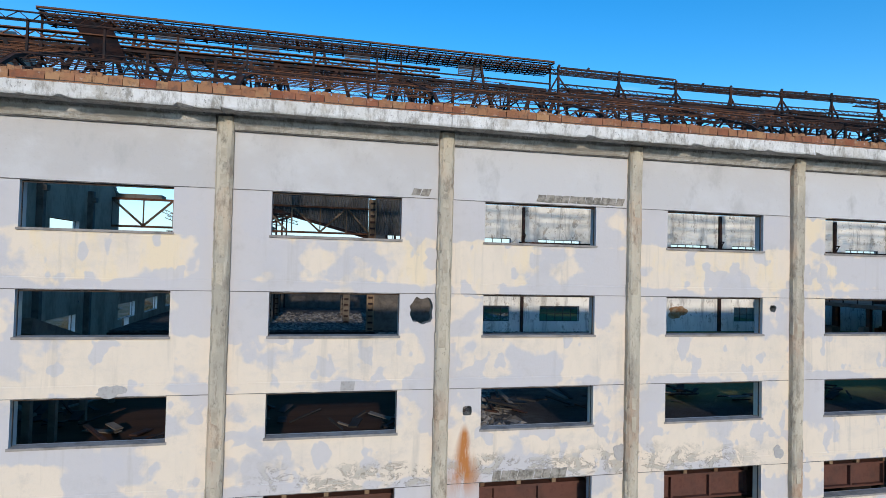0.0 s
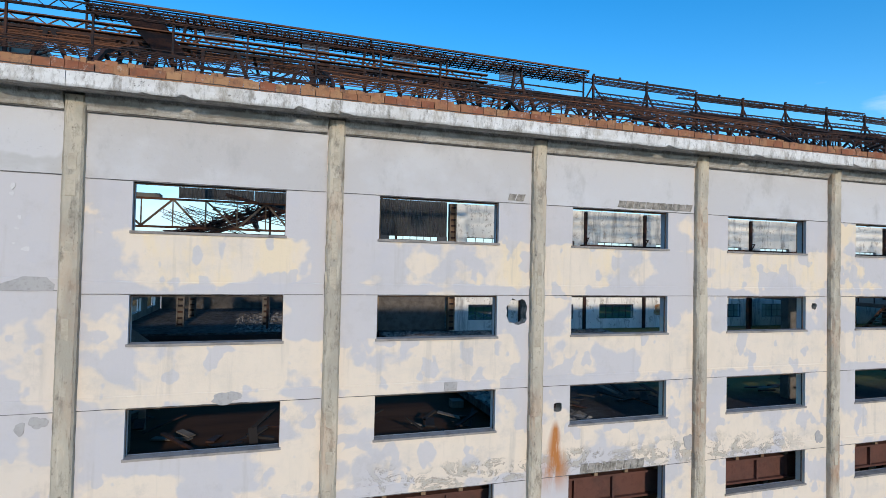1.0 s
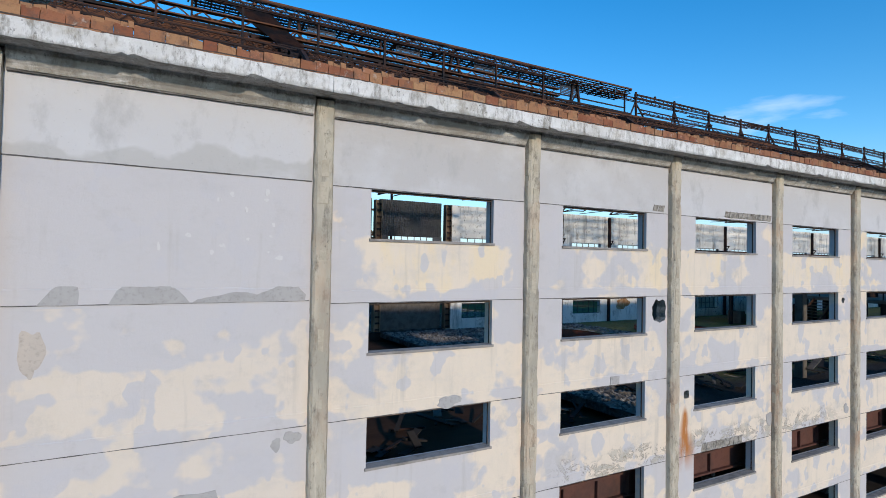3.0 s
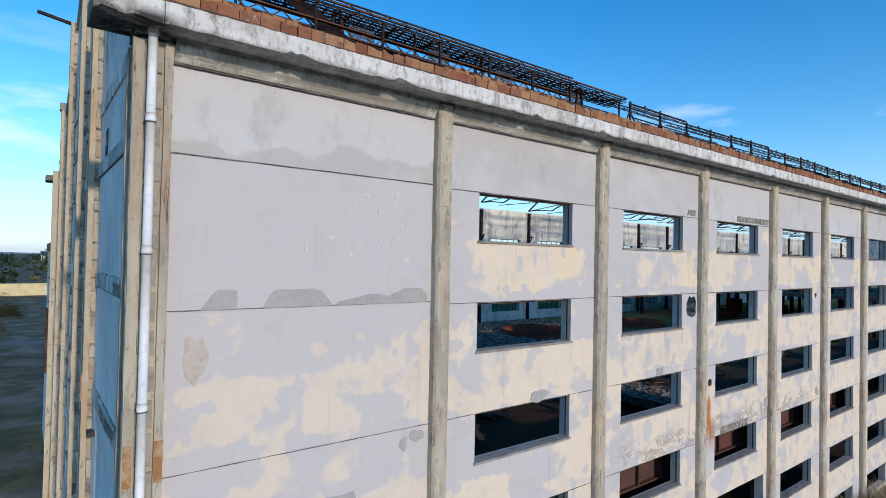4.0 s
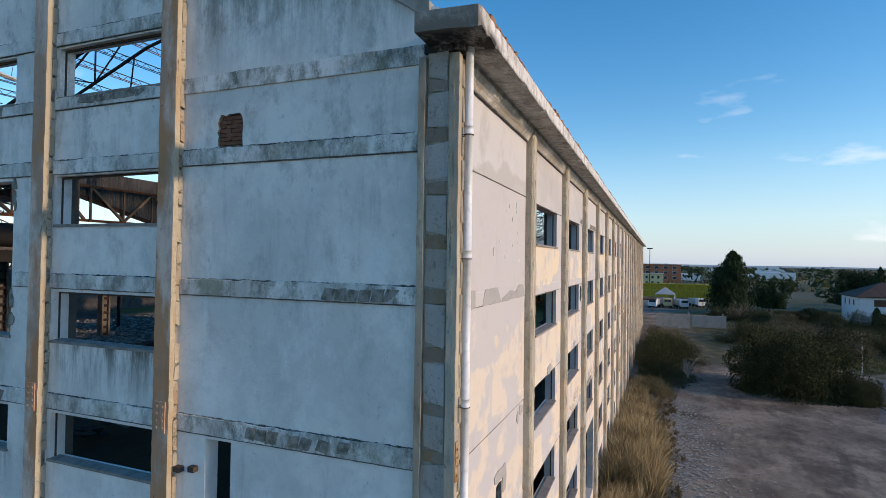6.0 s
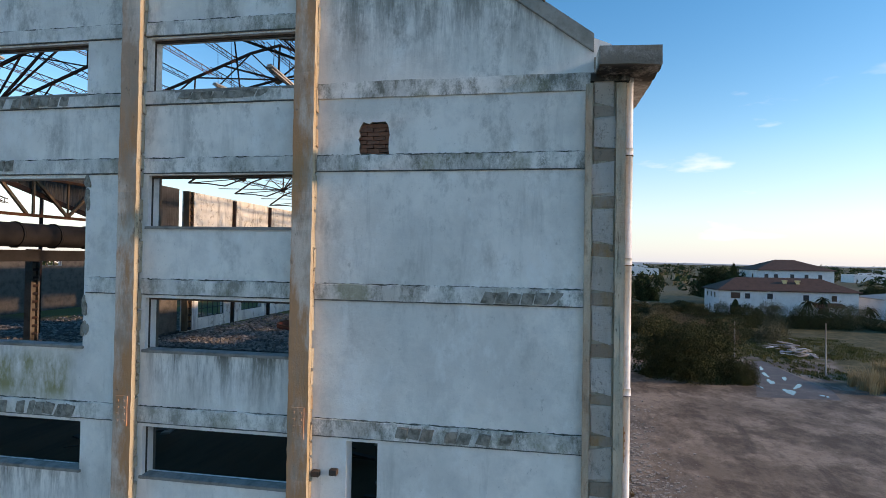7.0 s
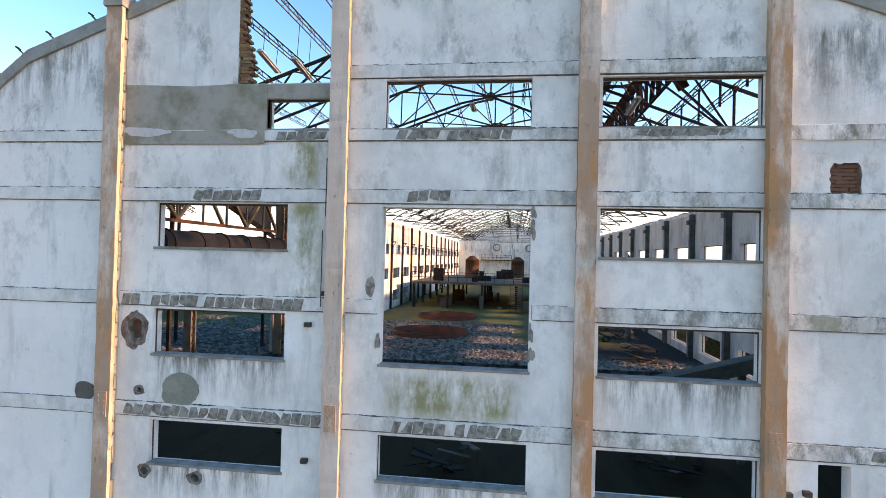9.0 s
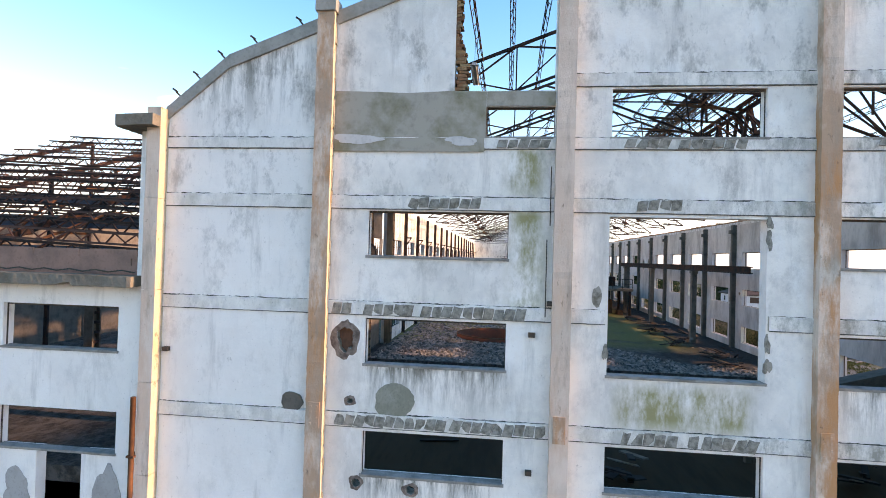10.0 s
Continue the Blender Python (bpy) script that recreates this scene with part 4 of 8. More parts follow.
# corner columns, with the recessed panels of infill blocks
corner = empty("corner_pilaster", (PX0 - 0.02, FACE_Y - 0.02, 0), "corner column of pale concrete with recessed rough blocks", "pilaster", kind="structure")
bm = bmesh.new()
box(bm, -0.21, 0.23, -0.15, 0.44, 0, 16.38)
part("shaft", bm, M_PIL, corner)
for x0, x1, y0, y1 in ((-0.29, -0.15, -0.22, -0.15), (0.12, 0.24, -0.22, -0.15), (-0.29, -0.21, 0.34, 0.45), (-0.29, -0.21, -0.15, -0.06)):
    bm = bmesh.new()
    rr, rings = random.Random(int(x0 * 100 + y1 * 10)), []
    for q in range(60):
        z, j = 16.35 * q / 59, [rr.uniform(-0.007, 0.007) for _ in range(4)]
        rings.append([bm.verts.new(p) for p in ((x0 + j[0], y0 + j[1], z), (x1 + j[2], y0 + j[1], z), (x1 + j[2], y1, z), (x0 + j[0], y1, z))])
    for a, b in zip(rings, rings[1:]):
        for q in range(4):
            bm.faces.new((a[q - 1], a[q], b[q], b[q - 1]))
    bm.faces.new(rings[-1]), bm.faces.new(rings[0])
    bmesh.ops.recalc_face_normals(bm, faces=bm.faces)
    part("rib", bm, M_CORNERRIB, corner)
for x, y in ((-0.22, -0.228), (0.18, -0.228)):
    bm = bmesh.new()
    box(bm, x - 0.055, x + 0.055, y - 0.012, y + 0.01, 9.9, 10.5)
    for q in range(4):
        tube(bm, (x, y - 0.01, 10.0 + 0.13 * q), (x, y - 0.03, 10.0 + 0.13 * q), 0.022, 8)
    part("bracket_plate", bm, M_RUSTSTAIN, corner, "rusted plate with bolt heads")
north_corner = empty("corner_pilaster", (GX, 37.98, 0), "rust-streaked concrete column at the gable's other corner", "pilaster", kind="structure")
for q in range(8):
    bm = bmesh.new()
    box(bm, -0.33, 0.0, -0.27 + rng.uniform(-.006, .006), 0.07 + rng.uniform(-.006, .006), q * 2.15, q * 2.15 + 2.14)
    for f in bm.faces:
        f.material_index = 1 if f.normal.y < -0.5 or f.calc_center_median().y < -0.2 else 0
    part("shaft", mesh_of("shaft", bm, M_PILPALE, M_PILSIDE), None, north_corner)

# ---------------------------------------------------------------- ring beams and seams
M_MOULD = m_simple("black_mould_line", (0.42, 0.41, 0.38), (0.07, 0.068, 0.055), 1.6, lo=0.4, hi=0.52, amount=1.0)


def rough_strip(bm, axis, w, out, u0, u1, z0, z1, seed, rough=0.02, step=0.22):
    """A plastered beam face with slightly uneven edges."""
    r = random.Random(seed)
    n = max(2, int((u1 - u0) / step))
    rows = []
    for q in range(n + 1):
        u = u0 + (u1 - u0) * q / n
        a, b = z0 + r.uniform(-0.004, 0.004), z1 + r.uniform(-rough, rough)
        rows.append([bm.verts.new(place(axis, u, w + o, z)) for o, z in ((0, a), (out, a), (out, b), (0, b + 0.012))])
    for p, q in zip(rows, rows[1:]):
        for s in range(3):
            bm.faces.new((p[s], p[s + 1], q[s + 1], q[s]))
    for p in (rows[0], rows[-1]):
        bm.faces.new(p)
    bmesh.ops.recalc_face_normals(bm, faces=bm.faces)


for k in range(BAYS):
    for r in range(7):
        if k in (8, 10, 12) and 3 <= r:
            continue
        if k == 3 and r in (4, 5):
            continue
        bm = bmesh.new()
        z = HEAD - STOREY * r + (0.0 if k else (0.04, 0.065, 0.0, 0.0, 0.0, 0.0, 0.0)[r])
        rough_strip(bm, "x", FACE_Y, -0.012 if r else -0.009, PX[k] + 0.19, PX[k + 1] - 0.19, z + 0.02, z + (0.27 if r else 1.5), 300 + k * 9 + r, 0.008)
        part("ring_beam", bm, M_FACADE if r else M_TOPPANEL, wall_south)
        if r < 5:
            bm = bmesh.new()
            t = (0.014, 0.011, 0.004, 0.005, 0.005)[r] * (1.2 if k == 0 else 0.75)
            rough_strip(bm, "x", FACE_Y, -0.015, PX[k] + 0.19, PX[k + 1] - 0.19, z + 0.006, z + 0.006 + t, 700 + k * 9 + r, 0.003)
            part("joint", bm, M_JOINT, wall_south)
GLEVELS = ((17.68, 17.95), (16.3, 16.54), (14.92, 15.2), (12.5, 12.78), (9.95, 10.25), (7.45, 7.72), (4.95, 5.2), (2.45, 2.7))
GBAYS = ((14.1, GP[0] - 0.2), (GP[0] + 0.2, GP[1] - 0.2), (GP[1] + 0.2, GP[2] - 0.2), (GP[2] + 0.2, GP[3] - 0.2), (GP[3] + 0.2, 37.7))
for k, (a, b) in enumerate(GBAYS):
    for r, (z0, z1) in enumerate(GLEVELS):
        if r == 0 and k in (0, 3, 4) or k == 0 and r == 1:
            continue
        for c, d in ((a, 24.1), (27.44, b)) if (k, r) == (2, 3) else ((a, b),):
            bm = bmesh.new()
            rough_strip(bm, "y", GX, -0.035, c, d, z0, z1, 500 + k * 9 + r, 0.015)
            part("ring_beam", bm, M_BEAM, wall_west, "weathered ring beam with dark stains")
            bm = bmesh.new()
            rough_strip(bm, "y", GX, -0.03, c, d, z0 - 0.02, z0 - 0.006, 650 + k * 9 + r, 0.005, 0.12)
            part("joint", bm, M_JOINT, wall_west)
            bm = bmesh.new()
            rough_strip(bm, "y", GX, -0.01, c, d, z1 - 0.004, z1 + 0.014, 750 + k * 9 + r, 0.009, 0.05)
            part("mould_line", bm, M_MOULD, wall_west)
bm = bmesh.new()
rough_strip(bm, "y", GX, -0.035, 14.1, GP[0] - 0.2, 16.28, 16.58, 77, 0.015)
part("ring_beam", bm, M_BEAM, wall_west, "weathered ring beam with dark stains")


# ---------------------------------------------------------------- windows: sills and thin steel frames
def window(number, axis, w, face, u0, u1, z0, z1, framed=True):
    ob = empty("window_%d" % number, place(axis, u0, w, z0), "empty window opening with a worn stone sill", "window", kind="structure")
    bm = bmesh.new()
    r = random.Random(number)
    n, rows = 7, []
    for q in range(n + 1):
        u = -0.035 + (u1 - u0 + 0.07) * q / n
        j = r.uniform(-0.012, 0.004)
        rows.append([bm.verts.new(place(axis, u, o, z)) for o, z in ((-0.034 * face + j * face, -0.048), (-0.034 * face + j * face, 0.008), (0.22 * face, 0.02), (0.22 * face, -0.0))])
    for p, q in zip(rows, rows[1:]):
        for s in range(4):
            bm.faces.new((p[s - 1], p[s], q[s], q[s - 1]))
    bm.faces.new(rows[0]), bm.faces.new(rows[-1])
    bmesh.ops.recalc_face_normals(bm, faces=bm.faces)
    part("window_sill", bm, M_SILL, ob)
    if framed:
        bm = bmesh.new()
        f0, f1 = (0.1, 0.14) if face > 0 else (-0.14, -0.1)
        for a, b, c, d in ((0.0, u1 - u0, z1 - z0 - 0.045, z1 - z0), (0, 0.012, 0.02, z1 - z0 - 0.045), (u1 - u0 - 0.012, u1 - u0, 0.02, z1 - z0 - 0.045)):
            p0, p1 = place(axis, a, f0, c), place(axis, b, f1, d)
            box(bm, p0[0], p1[0], p0[1], p1[1], c, d)
        part("window_frame", bm, M_DARKMETAL, ob)
    return ob


count = 0
for u0, u1, z0, z1 in SOUTH_OPEN:
    count += 1
    if z0 > 2.0 and z1 - z0 < 1.2:
        window(count, "x", FACE_Y, 1, u0, u1, z0, z1)
for u0, u1, z0, z1 in GABLE_OPEN:
    count += 1
    if u1 - u0 > 1:
        window(count, "y", GX, 1, u0, u1, z0, z1, z1 - z0 < 1.2)
for u0, u1, z0, z1 in LOW_OPEN:
    count += 1
    if u1 - u0 > 2:
        window(count, "y", GX + 0.02, 1, u0, u1, z0, z1)
for u0, u1, z0, z1 in NORTH_OPEN:
    count += 1
    ob = empty("window_%d" % count, (u0, NORTH_Y, z0), "steel window with a grid of narrow bars", "window", kind="structure")
    bm = bmesh.new()
    for q in range(6):
        u = (u1 - u0) * q / 5
        box(bm, u - 0.02, u + 0.02, 0.1, 0.14, 0, z1 - z0)
    for z in (0.0, (z1 - z0) * 0.5, z1 - z0 - 0.04):
        box(bm, 0, u1 - u0, 0.1, 0.138, z, z + 0.04)
    part("window_frame", bm, M_DARKMETAL, ob)


# ---------------------------------------------------------------- cornice
def cornice_piece(x0, x1, seed, axis="x", flip=1, w=13.07, zb=16.45, zt=16.78, depth=1.0):
    r = random.Random(seed)
    bm = bmesh.new()
    n, rows = max(3, int((x1 - x0) / 0.09)), []
    big = 0.0
    for q in range(n + 1):
        u = x0 + (x1 - x0) * q / n
        big = max(0.0, big - 0.02) if r.random() > 0.06 else r.uniform(0.02, 0.085)
        chip = r.uniform(0, 0.016) + big
        e = 0.02 if q in (0, n) else 0.0
        prof = ((e + r.uniform(0, .008), zb + chip), (e + r.uniform(0, .01), (zb + zt) / 2), (e + r.uniform(0, .012), zt - r.uniform(0, .015)), (depth, zt + 0.02), (depth, zb + 0.05), (0.5, zb + 0.04), (0.05 + chip, zb + chip * 0.5))
        rows.append([bm.verts.new(place(axis, u, w + flip * o, z)) for o, z in prof])
    for p, q in zip(rows, rows[1:]):
        for s in range(len(p)):
            bm.faces.new((p[s - 1], p[s], q[s], q[s - 1]))
    bm.faces.new(rows[0]), bm.faces.new(rows[-1])
    bmesh.ops.recalc_face_normals(bm, faces=bm.faces)
    return bm


cornice = empty("cornice", (PX0, 13.5, 16.5), "projecting concrete cornice slab, chipped and streaked", "cornice", kind="structure")
cornice_at = Matrix.Translation((-PX0, -13.5, -16.5))
stops = [-14.08] + PX[:]
for q, (a, b) in enumerate(zip(stops, stops[1:])):
    ob = part("cornice_slab", cornice_piece(a + 0.006, b - 0.006, 900 + q), M_CORNICE, cornice)
    ob.matrix_local = cornice_at
for k in range(BAYS):
    bm = bmesh.new()
    a, b = PX[k] + (0.2 if k else 0.25), PX[k + 1] - 0.2
    r = random.Random(70 + k)
    n, rows = 18, []
    for q in range(n + 1):
        u = a + (b - a) * q / n
        j = r.uniform(0, 0.012)
        rows.append([bm.verts.new((u, FACE_Y - o, z)) for o, z in ((0, 16.15 + j), (0.06, 16.16 + j), (0.1, 16.24), (0.16, 16.3), (0.2, 16.4), (0.2, 16.51), (0, 16.51))])
    for p, q in zip(rows, rows[1:]):
        for s in range(len(p)):
            bm.faces.new((p[s - 1], p[s], q[s], q[s - 1]))
    bm.faces.new(rows[0]), bm.faces.new(rows[-1])
    bmesh.ops.recalc_face_normals(bm, faces=bm.faces)
    ob = part("moulding", bm, M_CORNICE, cornice)
    ob.matrix_local = cornice_at
    bm = bmesh.new()
    rough_strip(bm, "x", FACE_Y, -0.068, a, b, 16.128, 16.152, 820 + k, 0.012, 0.12)
    ob = part("crack", bm, M_JOINT, cornice)
    ob.matrix_local = cornice_at
# block of slab end towards the gable, and the matching one on the north corner
bm = bmesh.new()
box(bm, GX - 0.12, GX1, 13.5, 14.15, 16.4, 16.55)
ob = part("slab_bearing", bm, M_CORNICE, cornice)
ob.matrix_local = cornice_at
M_LOWCOPING = m_simple("dark_mossy_concrete", (0.19, 0.175, 0.145), (0.09, 0.085, 0.065), 1.8, bump=0.8)
north_slab = empty("cornice_end", (GX, 38.4, 16.8), "stub of concrete cornice at the gable's north corner", "cornice", kind="structure")
bm = cornice_piece(GX - 0.62, GX + 3.0, 31, "x", -1, 38.66, 16.66, 16.95, 0.95)
ob = part("cornice_slab", bm, M_LOWCOPING, north_slab)
ob.matrix_local = Matrix.Translation((-GX, -38.4, -16.8))
low_cornice = empty("low_cornice", (GX, 45, 13), "concrete cornice of the lower hall", "cornice", kind="structure")
for q, (a, b) in enumerate(((38.25, 43.0), (43.01, 48.4), (48.41, 53.8), (53.81, 54.9))):
    ob = part("cornice_slab", cornice_piece(a, b, 40 + q, "y", 1, GX - 0.45, 12.93, 13.2, 0.8), M_LOWCOPING, low_cornice)
    ob.matrix_local = Matrix.Translation((-GX, -45, -13))

# ---------------------------------------------------------------- downpipe
pipe = empty("downpipe", (PX0 - 0.08, 13.475, 0), "white plastic downpipe with wire clamps on the corner column", "pipe")
bm = bmesh.new()
zs = [0.2, 2.6, 5.0, 7.4, 9.1, 11.05, 13.3, 15.2, 16.46]
for a, b in zip(zs, zs[1:]):
    tube(bm, (0, 0, a + 0.05), (0, 0, b + 0.05), 0.063, 16)
    tube(bm, (0, 0, b - 0.06), (0, 0, b + 0.06), 0.072, 16)
part("pipe", bm, M_PVC, pipe)
for z in zs[1:-1]:
    bm = bmesh.new()
    tube(bm, (0, 0, z - 0.075), (0, 0, z - 0.06), 0.077, 14)
    bar(bm, (0.04, 0.05, z - 0.068), (0.1, 0.2, z - 0.068), 0.012)
    bar(bm, (-0.04, 0.05, z - 0.068), (-0.1, 0.2, z - 0.068), 0.012)
    part("clamp", bm, M_DARKMETAL, pipe)

# ---------------------------------------------------------------- inner columns of the hall
inner = empty("inner_column", (PX[1], BACK_Y, 0), "slender dark column on the inner face of the wall", "column", "inner columns", "structure")
bm = bmesh.new()
box(bm, -0.15, 0.15, 0.0, 0.28, 0.06, 16.6)
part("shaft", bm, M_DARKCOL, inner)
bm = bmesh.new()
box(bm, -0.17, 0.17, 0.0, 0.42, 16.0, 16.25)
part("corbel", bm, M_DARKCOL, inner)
for k in range(2, BAYS):
    copy_thing(inner, pose(PX[k], BACK_Y, 0))
slim = empty("wall_post", (PX[5], NORTH_Y, 0), "slim black steel post against the cream wall", "column", "posts of the cream wall", "structure")
bm = bmesh.new()
box(bm, -0.09, 0.09, -0.22, 0.0, FLOOR_Z, 17.2)
part("shaft", bm, M_STEEL, slim)
bm = bmesh.new()
bar(bm, (0, -0.2, 15.2), (0, -0.55, 15.2), 0.09)
bar(bm, (0, -0.52, 15.2), (0, -0.2, 14.7), 0.06)
part("bracket", bm, M_STEEL, slim)
for k in range(6, BAYS):
    copy_thing(slim, pose(PX[k], NORTH_Y, 0))
for y in GP[1:]:
    copy_thing(inner, pose(GX1, y, 0, 0, 0, -90))


# ---------------------------------------------------------------- roof trusses
def truss_line(y, drop):
    return roof_z(y) - 0.22 - drop * min(1.0, (y - 14.3) / 2.2, (37.0 - y) / 2.2)


def roof_truss(x):
    """A slender truss whose web fans out from gusset plates on the lower chord."""
    ob = empty("roof_truss", (x, 25.9, 16.5), "bare rusted roof truss with fanned webs over the roofless hall", "roof truss", "roof trusses")
    ys = [14.3 + (37.0 - 14.3) * q / 18 for q in range(19)]

    def at(q, drop):
        return (0, ys[q] - 25.9, truss_line(ys[q], drop) - 16.5)

    for name, drop, w in (("top_chord", 0.0, 0.09), ("bottom_chord", 1.45, 0.075)):
        bm = bmesh.new()
        polybar(bm, [at(q, drop) for q in range(19)], w)
        part(name, bm, M_STEEL, ob)
    for node in (3, 9, 15):
        for q in range(-3, 4):
            bm = bmesh.new()
            bar(bm, at(node, 1.45), at(node + q, 0), 0.05 if q % 2 else 0.065)
            part("web", bm, M_STEEL, ob)
        bm = bmesh.new()
        c = Vector(at(node, 1.45))
        tube(bm, c - Vector((0.03, 0, 0)), c + Vector((0.03, 0, 0)), 0.2, 8)
        part("gusset", bm, M_RUST, ob, "rusty gusset plate")
    for q in (6, 12):
        bm = bmesh.new()
        bar(bm, at(q, 1.45), at(q, 0), 0.045)
        part("web", bm, M_STEEL, ob)
    for a, b in ((6, 4), (6, 8), (12, 10), (12, 14), (0, 1), (18, 17)):
        bm = bmesh.new()
        bar(bm, at(a, 1.45), at(b, 0), 0.04)
        part("web", bm, M_STEEL, ob)
    # slack tie with hangers
    bm = bmesh.new()
    bar(bm, (0, -9.0, 0.75), (0, 9.0, 0.75), 0.045)
    part("tie_rod", bm, M_STEEL, ob)
    for y in (-6, -2, 2, 6):
        bm = bmesh.new()
        bar(bm, (0, y, 0.75), (0, y * 0.8, truss_line(25.9 + y * 0.8, 1.45) - 16.5), 0.035)
        part("hanger", bm, M_STEEL, ob)
    return ob


first_truss = roof_truss(PX[1])
for k in range(2, BAYS):
    m = pose(PX[k], 25.9, 16.5, rng.uniform(-1.2, 1.2), rng.uniform(-2.5, 2.5), 0)
    copy_thing(first_truss, m)


# ---------------------------------------------------------------- purlins
def lattice(bm, length, h, w, n, t=1.0):
    for s in (-1, 1):
        bar(bm, (0, s * w / 2, 0), (length, s * w / 2, 0), 0.024 * t)
    bar(bm, (0, 0, h), (length, 0, h), 0.03 * t)
    for q in range(n):
        a, b = length * q / n, length * (q + 0.5) / n
        s = 1 if q % 2 else -1
        bar(bm, (a, s * w / 2, 0), (b, 0, h), 0.016 * t)
        bar(bm, (b, 0, h), (length * (q + 1) / n, s * w / 2, 0), 0.016 * t)


bm = bmesh.new()
lattice(bm, BAY, 0.2, 0.14, 11, 0.95)
PURLIN = mesh_of("purlin", bm, M_STEEL)
PURLIN_RUST = PURLIN.copy()
PURLIN_RUST.materials[0] = M_RUST
PURLIN_Y = [14.8, 15.9, 17.0, 18.1, 19.2, 20.2, 21.5, 22.9, 23.5, 24.2, 24.8, 26.1, 27.5, 28.6, 29.6, 30.6, 31.6, 32.6, 33.6, 34.5, 35.4]
for k in range(BAYS):
    for y in PURLIN_Y[::1 if k < 9 else 2]:
        if rng.random() < (0.06 if k < 5 else 0.14) and k > 0:
            continue
        ob = new("purlin", PURLIN_RUST if k < 6 and rng.random() < 0.3 else PURLIN)
        tagged(ob, "thin rusted lattice purlin of the bare roof frame", "purlin", "roof purlins")
        lean = rng.uniform(-1.3, 1.3) if rng.random() < 0.8 else rng.uniform(-5, 3)
        ob.matrix_basis = pose(PX[k] + (0.2 if k == 0 else 0), y, roof_z(y) - 0.36, 0, min(lean, 0.5) if k == 0 else lean, rng.uniform(-0.8, 0.8))
        ob.scale = (0.96 if k == 0 else 1, 1, 1)

# heavy rusted girders lying along the southern slope
for x0, x1, y, z in ((-13.0, -5.0, 20.2, 20.3), (-5.0, 4.0, 20.2, 20.3)):
    ob = empty("roof_girder", (x0, y, z), "heavy rusted girder along the roof slope", "girder", "roof girders")
    bm = bmesh.new()
    box(bm, 0, x1 - x0, -0.1, 0.1, 0.12, 0.16)
    part("flange", bm, M_RUST, ob)
    bm = bmesh.new()
    box(bm, 0, x1 - x0, -0.1, 0.1, -0.16, -0.12)
    part("flange", bm, M_RUST, ob)
    bm = bmesh.new()
    for q in range(int((x1 - x0) / 0.34)):
        a, b = q * 0.34, (q + 1) * 0.34
        bar(bm, (a, 0, -0.12 if q % 2 else 0.12), (b, 0, 0.12 if q % 2 else -0.12), 0.035)
    part("web", bm, M_RUST, ob)


# upright bracing trusses under the girder line, dark inverted Vs and posts
def bracing(k, y, z0, z1, seed):
    r = random.Random(seed)
    ob = empty("roof_bracing", (PX[k], y, z0), "upright rusted bracing frame along the roof slope", "roof bracing", "roof bracing frames")
    h = z1 - z0
    for name, z in (("bottom_chord", 0.0), ("top_chord", h)):
        bm = bmesh.new()
        bar(bm, (0, 0, z), (BAY, 0, z), 0.08)
        part(name, bm, M_STEEL, ob)
    for q in range(5):
        x = BAY * (q + 0.5) / 5 + r.uniform(-0.12, 0.12)
        if q % 2 == 0:
            for s in (-1, 1):
                bm = bmesh.new()
                bar(bm, (x + 0.5 * s + r.uniform(-.1, .1), 0, 0), (x + 0.07 * s, 0, h), 0.12 if k < 4 else 0.085)
                part("leg", bm, M_STEEL, ob)
        else:
            bm = bmesh.new()
            bar(bm, (x, 0, 0), (x + r.uniform(-0.05, 0.05), 0, h), 0.1)
            part("post", bm, M_STEEL, ob)
        if r.random() < 0.5:
            bm = bmesh.new()
            bar(bm, (x - 0.5, 0.1, r.uniform(0, 0.4)), (x + 0.7, 0.1, h * r.uniform(0.6, 1)), 0.05)
            part("brace", bm, M_STEEL, ob)
    return ob


for k in range(0, BAYS):
    bracing(k, 20.25, 18.9, 20.05 if k < 4 else 19.95, 40 + k)
    if k > 3 and k % 3 == 0:
        bracing(k, 22.8, 20.0, 21.0, 90 + k)


